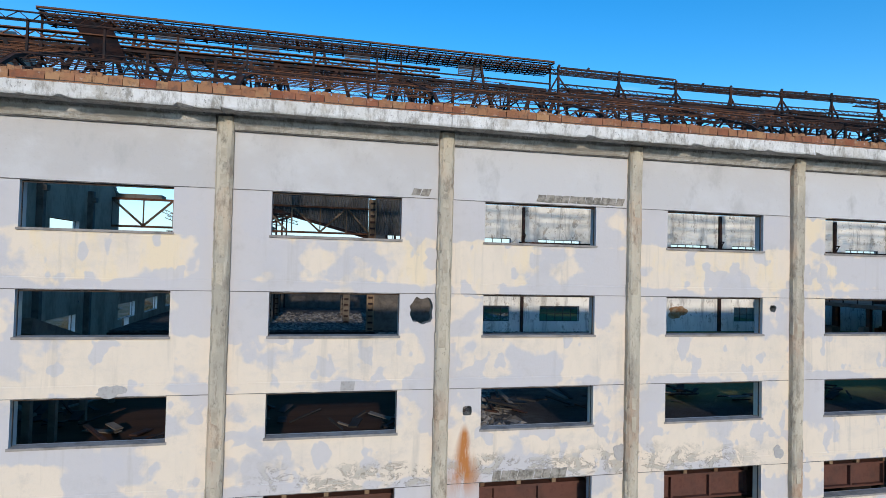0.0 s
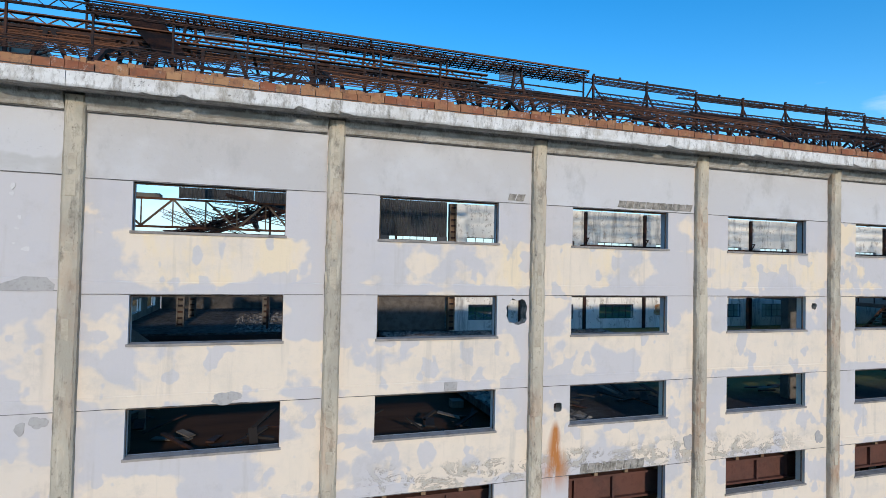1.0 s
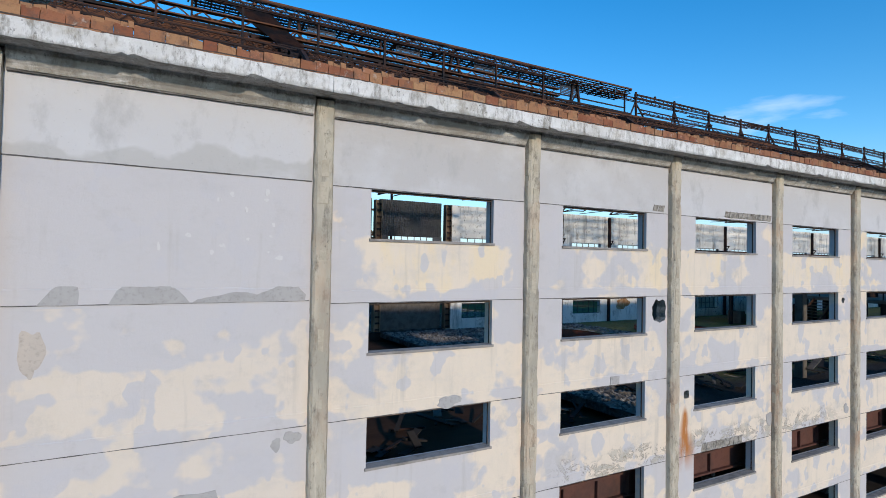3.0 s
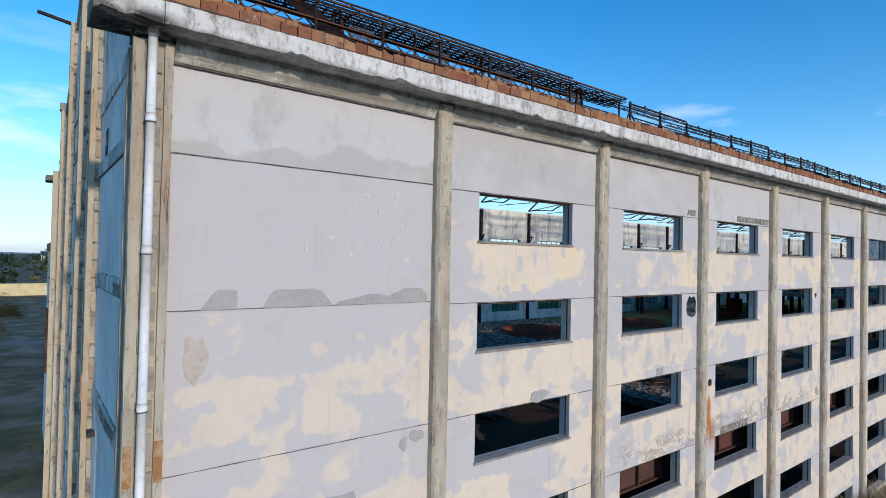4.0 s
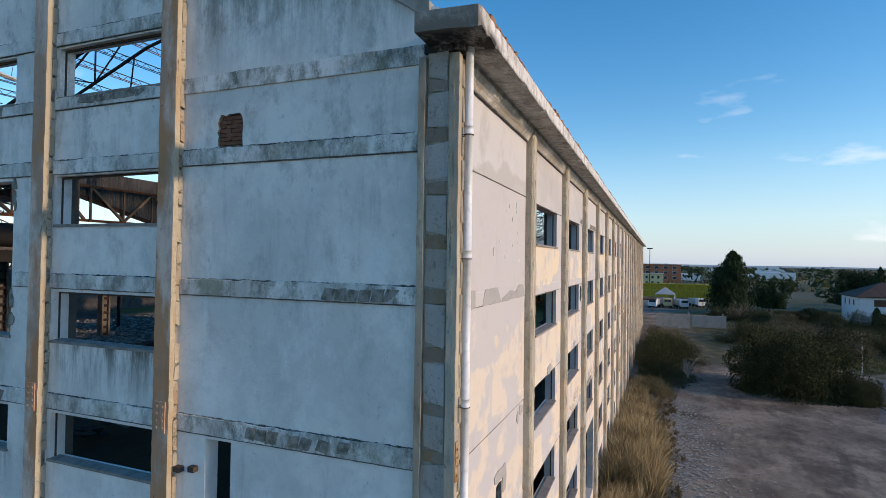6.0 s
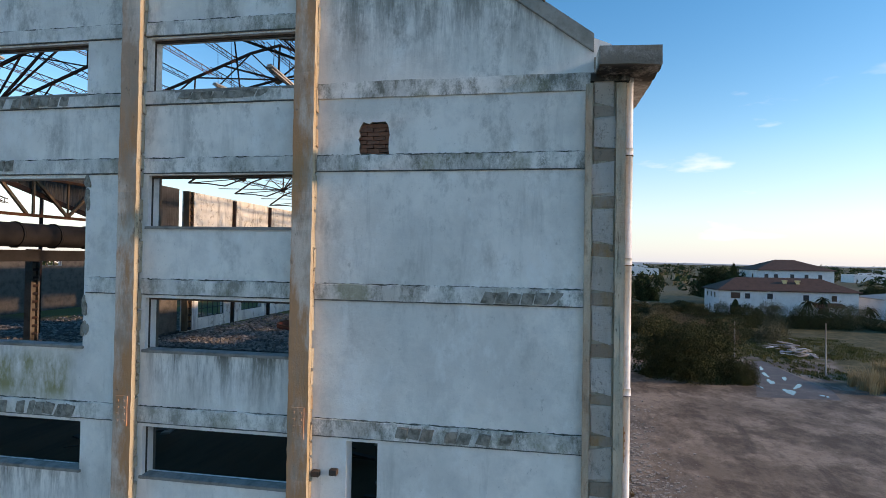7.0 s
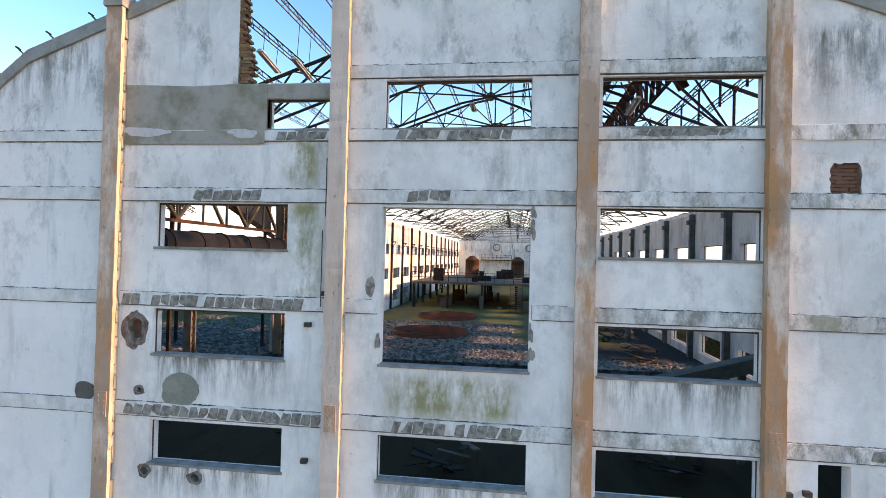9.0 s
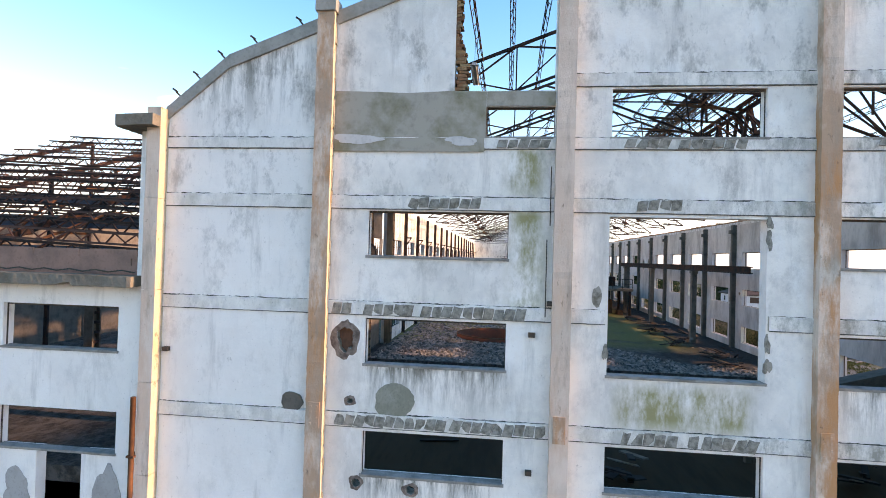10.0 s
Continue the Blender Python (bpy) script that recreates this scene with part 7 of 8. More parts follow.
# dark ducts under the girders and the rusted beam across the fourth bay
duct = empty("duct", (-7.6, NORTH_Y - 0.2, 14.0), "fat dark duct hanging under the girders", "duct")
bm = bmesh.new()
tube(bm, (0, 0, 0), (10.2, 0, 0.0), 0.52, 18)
part("pipe", bm, M_NEARBLACK, duct)
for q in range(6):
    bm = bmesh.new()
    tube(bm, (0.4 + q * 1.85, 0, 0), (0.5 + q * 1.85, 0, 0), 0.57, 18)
    part("band", bm, M_NEARBLACK, duct)
bm = bmesh.new()
box(bm, 3.2, 8.1, 36.95, 37.3, 13.55, 13.8)
solid("rusted_beam", bm, M_RUST, "rusted beam across the open bay", "beam")
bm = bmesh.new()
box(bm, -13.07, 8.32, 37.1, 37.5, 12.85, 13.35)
solid("wall_band", bm, M_NEARBLACK, "near-black spandrel band of the open side", "wall", kind="structure")

# third open bay: plastered wall with a dark window below, strip of panes above
BAY_OPEN = ((4.6, 6.7, 11.35, 12.35),)
us, zs = [3.2, 8.1, 4.6, 6.7], [8.4, 12.84, 11.35, 12.35]
# hall-side face takes a dark colour in place of the recess's shade
bm = bmesh.new()
wall_grid(bm, "x", NORTH_Y + 0.5, NORTH_Y + 0.36, us, zs, lambda u, z: any(a < u < b and c < z < d for a, b, c, d in BAY_OPEN))
tagged(new("wall_north_infill", mesh_of("wall_north_infill", bm, M_SHADEWALL, M_DARKCOL)), "plastered infill wall, coloured dark for its shaded recess, with a dark window", "wall", kind="structure")
count += 1
ob = empty("window_%d" % count, (3.9, NORTH_Y + 0.3, 13.82), "strip of pale panes in a steel grid under the ribbed panel", "window", kind="structure")
bm = bmesh.new()
for q in range(8):
    box(bm, q * 0.5 - 0.02, q * 0.5 + 0.02, 0, 0.04, 0, 1.1)
for z in (0.0, 0.52, 1.06):
    box(bm, 0, 3.5, 0.002, 0.038, z, z + 0.04)
part("window_frame", bm, M_DARKMETAL, ob)
for a, b in ((-0.7, -0.02), (3.52, 4.2)):
    bm = bmesh.new()
    box(bm, a, b, 0.0, 0.05, 0, 1.1)
    part("side_panel", bm, M_GREYSHEET, ob)

# neighbouring hall behind: rear wall with strips of panes, dark roof
REAR_Y = 55.0
REAR_OPEN = [(x, x + 3.2, 12.1, 12.9) for x in (-10, -4, 2, 8, 14, 20)] 
us, zs = [-13.0, 11.6, 11.62, 40.0], [0.0, 13.3]
for u0, u1, z0, z1 in REAR_OPEN:
    us += [u0, u1]
    zs += [z0, z1]
bm = bmesh.new()
wall_grid(bm, "x", REAR_Y + 0.3, REAR_Y, us, zs, lambda u, z: any(a < u < b and c < z < d for a, b, c, d in REAR_OPEN), lambda u: 15.4 if u < 11.61 else 13.3)
rear = new("wall_rear_hall", mesh_of("wall_rear_hall", bm, M_GABLE, M_DARKCOL))
tagged(rear, "rear wall of the neighbouring hall with strips of panes", "wall", kind="structure")
for u0, u1, z0, z1 in REAR_OPEN:
    count += 1
    ob = empty("window_%d" % count, (u0, REAR_Y, z0), "strip window with thin steel bars", "window", kind="structure")
    bm = bmesh.new()
    for q in range(6):
        u = (u1 - u0) * q / 5
        box(bm, u - 0.03, u + 0.03, 0.1, 0.16, 0, z1 - z0)
    box(bm, 0, u1 - u0, 0.1, 0.155, (z1 - z0) / 2 - 0.025, (z1 - z0) / 2 + 0.025)
    part("window_frame", bm, M_DARKMETAL, ob)
bm = bmesh.new()
box(bm, 40, 40.3, 37.5, 55.3, 0, 13.3)
solid("wall_rear_end", bm, M_INNER, "end wall of the neighbouring hall", "wall", kind="structure")

# bare roof frame of the low hall: lattice beams over its front bays
bm = bmesh.new()
lattice(bm, 5.3, 0.3, 0.2, 8, 2.2)
LOWBEAM = mesh_of("roof_lattice", bm, M_STEEL)
LOWRUST = LOWBEAM.copy()
LOWRUST.materials[0] = m_simple("red_brown_lattice", (0.11, 0.055, 0.045), (0.05, 0.03, 0.026), 2.0)
r = random.Random(90)
for q in range(24):
    x = -12.4 + q * 0.7
    if q in (16, 18):
        continue
    z = 13.6 + 0.258 * q + r.uniform(-0.15, 0.15)
    for s in range(3):
        ob = new("roof_lattice", LOWRUST if q % 2 else LOWBEAM)
        tagged(ob, "rusted lattice beam of the stripped low roof", "roof beam", "low roof beams")
        ob.matrix_basis = pose(x, 38.7 + s * 5.4, z + 0.17 * s, 0, -1.8 + r.uniform(-1.0, 1.0), 90)
for n, y in enumerate((38.75, 44.1, 49.5, 54.75)):
    bm = bmesh.new()
    bar(bm, (0, 0, 0), (17.2, 0, 6.2), 0.12, 0.2)
    bar(bm, (0, 0, -0.5 - 0.17 * n), (0, 0, 0.1), 0.12)
    bar(bm, (17.2, 0, -5.1 - 0.17 * n), (17.2, 0, 6.2), 0.14)
    bar(bm, (8.6, 0, -5.1 - 0.17 * n), (8.6, 0, 3.1), 0.14)
    solid("roof_rafter", bm, M_STEEL, "rusted sloping rafter on posts of the stripped low roof", "rafter", "low roof rafters", at=(-12.5, y, 13.45 + 0.17 * n))
for x, z in ((-11.2, 13.45), (-8.6, 14.5), (-5.0, 15.6)):
    bm = bmesh.new()
    box(bm, -0.15, 0.15, 0, 16.2, 0, 0.06)
    box(bm, -0.04, 0.04, 0, 16.2, 0.06, 0.36)
    box(bm, -0.15, 0.15, 0, 16.2, 0.36, 0.42)
    solid("roof_girder", bm, M_BLUESTEEL, "dark steel girder of the low roof", "girder", "low roof girders", at=(x, 38.6, z))
for q in range(34):
    bm = bmesh.new()
    y, n = r.uniform(38.8, 52), r.randrange(0, 16)
    x = -12.4 + 0.7 * n
    bar(bm, (0, 0, 0), (r.uniform(1, 4), r.uniform(-2.5, 2.5), r.uniform(-0.2, 1.6)), 0.07)
    if q not in (21, 24):
        solid("roof_bar", bm, M_RUST if q % 2 else M_STEEL, "loose bent bar hanging in the stripped roof", "bar", "loose roof bars", at=(x, y, 13.6 + 0.258 * n + 0.0315 * (y - 38.7)))
# roof lattices that have slid down over the first rafter
bm = bmesh.new()
lattice(bm, 4.6, 0.2, 0.2, 12, 1.3)
FALLEN = mesh_of("fallen_lattice", bm, LOWRUST.materials[0])
for q in range(15):
    cx, tip = -8.9 + 0.31 * q, r.uniform(6, 24) if q % 3 else r.uniform(-30, -12)
    back = r.uniform(1.6, 3.0)
    cz = 13.45 + 0.3605 * (cx + 12.5)
    ob = new("fallen_lattice", FALLEN)
    tagged(ob, "fallen rusty roof lattice lying across the rafter", "roof beam", "fallen lattices")
    ob.matrix_basis = pose(cx, 38.55 + 0.03 * q, cz, 0, tip, 0) @ Matrix.Translation((-back, 0, 0))
ob = empty("louvre_panel", (-6.1, 40.3, 15.7), "blue louvre panel in the stripped roof", "louvre")
for s in range(9):
    bm = bmesh.new()
    bar(bm, (0, 0, s * 0.075), (0, 1.3, s * 0.075), 0.02, 0.05)
    part("slat", bm, M_BLUESTEEL, ob)
for q in range(3):
    for s in (0, 1):
        riveted_column(-9.5 + q * 5.5, 41.2 + s * 6, 8.4, 13.4, M_DARKCOL, "dark riveted column inside the low hall")


# ---------------------------------------------------------------- inside the great hall
def hopper(x, y, r, label):
    ob = empty("hopper", (x, y, FLOOR_Z), label, "hopper", "hoppers in the floor")
    bm = bmesh.new()
    n = 40
    prof = ((r + 0.16, 0.0), (r + 0.16, 0.22), (r, 0.25), (r - 0.02, -0.4), (r * 0.45, -2.2), (r * 0.45, -2.9))
    rings = [[bm.verts.new((a * math.cos(k * math.tau / n), a * math.sin(k * math.tau / n), z)) for k in range(n)] for a, z in prof]
    for p, q in zip(rings, rings[1:]):
        for k in range(n):
            bm.faces.new((p[k - 1], p[k], q[k], q[k - 1])).smooth = True
    part("cone", bm, M_REDRUST, ob)
    bm = bmesh.new()
    for k in range(n):
        a, b = k * math.tau / n, (k + 1) * math.tau / n
        bar(bm, ((r + 0.1) * math.cos(a), (r + 0.1) * math.sin(a), 0.26), ((r + 0.1) * math.cos(b), (r + 0.1) * math.sin(b), 0.26), 0.1, 0.06)
    part("rim", bm, M_RUST, ob)
    return ob


M_REDRUST = m_simple("red_rusted_hopper", (0.22, 0.06, 0.035), (0.10, 0.045, 0.035), 1.2, 0.85)
for x, y, r in PITS:
    hopper(x, y, r, "round rust-red hopper mouth let into the floor")
g = np.random.RandomState(77)
verts, faces = [], []
for n in range(16000):
    x, y = 3.4 + 17 * g.rand() ** 1.2, g.uniform(15.2, 36.8)
    if x > 6.0 and y < 19.5 + 5.0 * min(1.0, (x - 6.0) / 7.0):
        continue
    base = FLOOR_Z
    if n > 11000:
        x, y, base = g.uniform(-6, 18), 37.7 + 12 * g.rand() ** 1.3, 8.4
    if any((x - a) ** 2 + (y - b) ** 2 < (r + 0.2) ** 2 for a, b, r in PITS):
        continue
    s, a, h = g.uniform(0.04, 0.2), g.uniform(0, 3.14), g.uniform(0.02, 0.12)
    c, d = math.cos(a) * s, math.sin(a) * s
    k = len(verts)
    w = g.uniform(0.3, 0.9)
    for u, v in ((1, w), (-1, w), (-1, -w), (1, -w)):
        verts.append((x + c * u - d * v, y + d * u + c * v, base))
    verts.append((x + g.uniform(-.3, .3) * s, y + g.uniform(-.3, .3) * s, base + h))
    faces += [(k, k + 1, k + 4), (k + 1, k + 2, k + 4), (k + 2, k + 3, k + 4), (k + 3, k, k + 4)]
me = bpy.data.meshes.new("rubble")
me.from_pydata(verts, [], faces)
k = Mix("broken_tile_rubble", (0.27, 0.25, 0.225), 0.9)
k.islands((0.06, 0.052, 0.045), 1.0)
me.materials.append(k.done())
tagged(new("rubble", me), "carpet of broken tiles and gravel on the upper floor", "rubble", kind="stuff")

# crane runway on slim columns near the south wall
runway = empty("crane_runway", (6.0, 16.4, FLOOR_Z), "dark steel runway beam on slim columns inside the hall", "crane runway")
bm = bmesh.new()
box(bm, 0, 34, -0.16, 0.16, 5.1, 5.16)
box(bm, 0, 34, -0.05, 0.05, 5.16, 5.46)
box(bm, 0, 34, -0.16, 0.16, 5.46, 5.52)
part("beam", bm, M_STEEL, runway)
for x in (9.0, 20.2, 31.4):
    bm = bmesh.new()
    box(bm, x - 0.2, x + 0.2, -0.16, 0.16, 0, 5.1)
    box(bm, x - 0.3, x + 0.3, -0.2, 0.2, 4.9, 5.1)
    part("column", bm, M_DARKCOL, runway)

# machine platform in the depth of the hall, with stairs and rails
plat = empty("platform", (33, 26, FLOOR_Z), "dark steel machine platform with stairs and railings", "platform")
bm = bmesh.new()
box(bm, 0, 24, -9.5, 9.5, 2.55, 2.8)
part("deck", bm, M_SLAB, plat)
r = random.Random(44)
for x in (0.2, 6, 12, 18, 23.6):
    for y in (-9.2, -5.5, -1.8, 1.8, 5.5, 9.2):
        bm = bmesh.new()
        box(bm, x - 0.12, x + 0.12, y - 0.12, y + 0.12, 0, 2.55)
        part("leg", bm, M_STEEL, plat)
for q in range(20):
    bm = bmesh.new()
    y = -9.4 + q * 0.99
    bar(bm, (0.1, y, 2.8), (0.1, y, 3.8), 0.05)
    part("rail_post", bm, M_STEEL, plat)
for z in (3.3, 3.8):
    bm = bmesh.new()
    bar(bm, (0.1, -9.4, z), (0.1, 9.4, z), 0.05)
    part("handrail", bm, M_STEEL, plat)
stairs = empty("stairs", (29.6, 24.2, FLOOR_Z), "steep steel stairs up to the machine platform", "stairs")
for q in range(13):
    bm = bmesh.new()
    box(bm, q * 0.26, q * 0.26 + 0.26, -0.6, 0.6, 0.2 * (q + 1) - 0.04, 0.2 * (q + 1))
    part("step", bm, M_PALECOL, stairs)
for y in (-0.63, 0.63):
    bm = bmesh.new()
    bar(bm, (0, y, 0.1), (3.4, y, 2.65), 0.06, 0.2)
    part("stringer", bm, M_RUST, stairs)
for q in range(30):
    bm = bmesh.new()
    sx, sy, sz = r.uniform(0.3, 1.6), r.uniform(0.3, 1.6), r.uniform(0.3, 1.5)
    box(bm, 0, sx, 0, sy, 0, sz)
    bmesh.ops.bevel(bm, geom=bm.edges[:], offset=0.04, segments=1)
    top = q % 3 == 0
    solid("machine_part", bm, (M_STEEL, M_SLAB, M_RUST)[q % 3], "derelict machine housing coated in soot and rust", "machine", "derelict machines", at=(r.uniform(34, 54) if top else r.uniform(30.5, 50), r.uniform(17, 34), FLOOR_Z + (2.8 if top else 0)))
for a in ((41, 20), (47, 30), (52, 24)):
    bm = bmesh.new()
    tube(bm, (0, 0, 0), (0, 0, 2.4), 0.9, 18)
    tube(bm, (0, 0, 2.4), (0, 0, 2.9), 0.9, 18, 0.3)
    solid("tank", bm, M_RUST, "upright rusted tank on the platform", "tank", "platform tanks", at=(a[0], a[1], FLOOR_Z + 2.8))

# far end wall fittings: white panel standing in for a sky-bright window, round vents, ledge
for y, z, w, h in ((28.4, 17.6, 4.0, 1.1),):
    bm = bmesh.new()
    box(bm, -0.04, 0.0, -w / 2, w / 2, 0, h)
    ob = solid("window_far", bm, M_WHITEWALL, "white panel in place of bright sky in a high far opening", "window", kind="structure", at=(END_X, y, z))
for y in (28.5, 21.2):
    bm = bmesh.new()
    for q in range(24):
        a, b = q * math.tau / 24, (q + 1) * math.tau / 24
        bar(bm, (0, 0.75 * math.cos(a), 0.75 * math.sin(a)), (0, 0.75 * math.cos(b), 0.75 * math.sin(b)), 0.16)
    solid("vent_ring", bm, M_DARKMETAL, "round dark vent ring on the far wall", "vent", "far wall vents", at=(END_X - 0.1, y, 16.2))
gal = empty("gallery", (END_X - 1.2, 28.5, 13.2), "small railed gallery on the far wall", "gallery")
bm = bmesh.new()
box(bm, 0, 1.2, -3.5, 3.5, 0, 0.2)
part("deck", bm, M_DARKMETAL, gal)
for q in range(9):
    bm = bmesh.new()
    bar(bm, (0.05, -3.4 + q * 0.85, 0.2), (0.05, -3.4 + q * 0.85, 1.3), 0.07)
    part("post", bm, M_DARKMETAL, gal)
for z in (0.75, 1.3):
    bm = bmesh.new()
    bar(bm, (0.05, -3.4, z), (0.05, 3.4, z), 0.07)
    part("rail", bm, M_DARKMETAL, gal)

# sloping conveyor and posts behind the gable
conv = empty("conveyor", (-7.5, 23.2, 0.06), "dark sloping conveyor trunk on posts", "conveyor")
bm = bmesh.new()
bar(bm, (0, 0.3, 9.0), (0, -7.6, 11.2), 0.6, 0.4)
part("trunk", bm, M_DARKCOL, conv)
for y in (-1.2, -3.6, -5.6, -7.0):
    bm = bmesh.new()
    box(bm, -0.09, 0.09, y - 0.09, y + 0.09, 0, 9.0 - 0.28 * y)
    part("post", bm, M_SLAB, conv)

M_BROWNSTEEL = m_simple("red_brown_painted_steel", (0.12, 0.055, 0.042), (0.06, 0.04, 0.035), 1.2, 0.8)
# red-brown girders running behind the fourth row of windows
for x0, x1 in ((-2.2, 8.2), (8.5, 24.3), (24.6, 40)):
    bm = bmesh.new()
    box(bm, 0, x1 - x0, -0.18, 0.18, 0, 0.06)
    box(bm, 0, x1 - x0, -0.05, 0.05, 0.06, 0.7)
    box(bm, 0, x1 - x0, -0.18, 0.18, 0.7, 0.76)
    n = int((x1 - x0) / 1.3)
    for q in range(n):
        box(bm, q * 1.3 + 0.4, q * 1.3 + 0.46, -0.17, -0.05, 0.06, 0.7)
    solid("floor_girder", bm, M_BROWNSTEEL, "deep red-brown steel girder behind the window row", "girder", "floor girders", at=(x0, 14.75, 6.2))
bm = bmesh.new()
for q in range(40):
    x = -2 + q * 1.05
    box(bm, x, x + 0.12, 14.55, 14.95, 6.98, 7.6)
solid("girder_stubs", bm, M_PALECOL, "short pale posts standing on the girder", "post", kind="stuff")
# ground floor columns and clutter in the dark
for q in range(3, 15, 2):
    for y in (20.0, 26.0, 32.0):
        bm = bmesh.new()
        box(bm, -0.22, 0.22, -0.22, 0.22, 0, FLOOR_Z - 0.3)
        solid("ground_column", bm, M_DARKCOL, "dark concrete column under the upper floor", "column", "ground floor columns", at=(PX[q], y, 0))

# heaps of broken boards and scrap in the dark behind the south windows
r = random.Random(123)
for hx, hy in ((-11.0, 17.0), (-8.2, 19.5), (-5.0, 17.2), (-2.0, 18.5), (1.6, 16.8), (-9.5, 26.0), (-6.5, 31.5), (-3.0, 24.5), (6.3, 17.4), (9.0, 16.6), (12.6, 17.8), (15.5, 16.4), (19.0, 17.5), (23.5, 16.8), (28.0, 17.3)):
    heap = empty("scrap_heap", (hx, hy, 7.74 if hx < 5 else FLOOR_Z), "heap of broken boards and scrap metal on the dark floor", "scrap", "scrap heaps")
    for q in range(13):
        bm = bmesh.new()
        a, b, z = r.uniform(-1.0, 1.0), r.uniform(-0.8, 0.8), r.uniform(0.03, 0.45)
        t, l = r.uniform(0, 3.1), r.uniform(0.4, 1.3)
        bar(bm, (a, b, z), (a + l * math.cos(t), b + l * math.sin(t), max(0.03, z + r.uniform(-0.25, 0.35))), r.uniform(0.05, 0.3), r.uniform(0.02, 0.06))
        part("board", bm, (M_NEARBLACK, M_STEEL, M_NEARBLACK, M_DARKCOL, M_NEARBLACK)[q % 5], heap)


# ---------------------------------------------------------------- patches, scars and fittings of the facade
def patch(parent, axis, w, out, loop, mat, name="plaster_patch", label=""):
    patch.count += 1
    bm = bmesh.new()
    plate(bm, axis, w, out * (1 + 0.4 * (patch.count % 12)), loop)
    ob = part(name, bm, mat, parent, label)
    return ob


patch.count = 0


def soft_loop(cu, cz, ru, rz, seed, n=30, amp=0.14):
    r = random.Random(seed)
    ph = [r.uniform(0, 6.28) for _ in range(6)]
    out = []
    for k in range(n):
        a = k * math.tau / n
        f = 1 + amp * math.sin(2 * a + ph[0]) + amp * 0.8 * math.sin(3 * a + ph[1]) + amp * 0.5 * math.sin(5 * a + ph[2]) + amp * 0.35 * math.sin(8 * a + ph[3]) + r.uniform(-0.03, 0.03)
        out.append((cu + ru * f * math.cos(a), cz + rz * f * math.sin(a)))
    return out


M_RIM = m_simple("broken_brick_and_plaster", (0.30, 0.22, 0.185), (0.09, 0.06, 0.05), 7.0, bump=1.0, lo=0.4, hi=0.6)
M_CEMPATCH = m_simple("grey_cement_patch", (0.40, 0.385, 0.37), (0.33, 0.315, 0.30), 2.0)
M_STAINPATCH = m_simple("tan_damp_stain", (0.47, 0.415, 0.36), (0.54, 0.47, 0.40), 2.0)
M_PALEPATCH = m_simple("pale_filler", (0.60, 0.58, 0.565), (0.55, 0.53, 0.515), 1.6)
S = wall_south
# scalloped cement patches above the seam of the first bay
for sd, loop in enumerate((((-12.5, 12.36), (-11.93, 12.36), (-11.92, 12.55), (-11.94, 12.67), (-12.22, 12.68), (-12.3, 12.63)),
                          ((-11.5, 12.36), (-10.22, 12.36), (-10.3, 12.47), (-10.42, 12.6), (-10.55, 12.67), (-10.9, 12.67), (-11.3, 12.67), (-11.38, 12.6)),
                          ((-10.2, 12.36), (-8.12, 12.36), (-8.1, 12.5), (-8.2, 12.58), (-8.25, 12.65), (-8.66, 12.66), (-8.8, 12.6), (-9.05, 12.5), (-9.25, 12.55), (-9.5, 12.55), (-9.75, 12.49), (-10.1, 12.43)))):
    r = random.Random(sd)
    ring = []
    for (a, b), (c, d) in zip(loop, loop[1:] + loop[:1]):
        for q in range(5):
            f, e = q / 5, (0.008 if q and min(b, d) > 12.37 else 0.0)
            ring.append((a + (c - a) * f, b + (d - b) * f + r.uniform(-e, e)))
    patch(S, "x", FACE_Y - 0.012, -0.004, ring, M_CEMPATCH, label="grey cement patch with a torn edge")
patch(S, "x", FACE_Y, -0.004, soft_loop(-12.55, 11.6, 0.16, 0.42, 4), M_STAINPATCH, label="bare grey patch in the cream paint")
for u, z, ru, rz, sd in ((-8.62, 9.55, 0.1, 0.12, 6), (-8.3, 9.66, 0.16, 0.13, 7), (8.05, 8.0, 0.16, 0.26, 8), (13.2, 7.75, 0.16, 0.2, 9)):
    patch(S, "x", FACE_Y, -0.004, soft_loop(u, z, ru, rz, sd), M_CEMPATCH, label="bare grey patch in the plaster")
ring = [(-10.5, 8.7), (-10.55, 8.84), (-10.3, 8.9), (-9.95, 8.86), (-9.7, 8.88), (-9.62, 8.6), (-9.66, 8.3), (-9.86, 8.3), (-9.9, 8.64), (-10.4, 8.66)]
patch(S, "x", FACE_Y, -0.004, ring, M_CEMPATCH, label="grey cement round the small opening")
patch(S, "x", FACE_Y - 0.012, -0.004, soft_loop(-4.72, 9.98, 0.3, 0.14, 31), M_CEMPATCH, label="grey cement patch over the window")
patch(S, "x", FACE_Y - 0.012, -0.004, [(0.42, 9.88), (0.76, 9.88), (0.77, 10.1), (0.43, 10.1)], M_CEMPATCH, label="square grey repair over the window")
patch(wall_north, "x", NORTH_Y, -0.006, soft_loop(26.3, 9.75, 0.75, 0.5, 32), M_RUSTSTAIN, "rust_stain", "orange rust stain on the cream wall")
r = random.Random(15)
# white filler dabs scattered on the grey first bays
for q in range(16):
    u, z = r.uniform(-10.8, -8.6), r.uniform(13.2, 14.5)
    patch(S, "x", FACE_Y, -0.003, soft_loop(u, z, r.uniform(0.02, 0.06), r.uniform(0.02, 0.08), 20 + q, 14), M_PALEPATCH, "filler_dab")

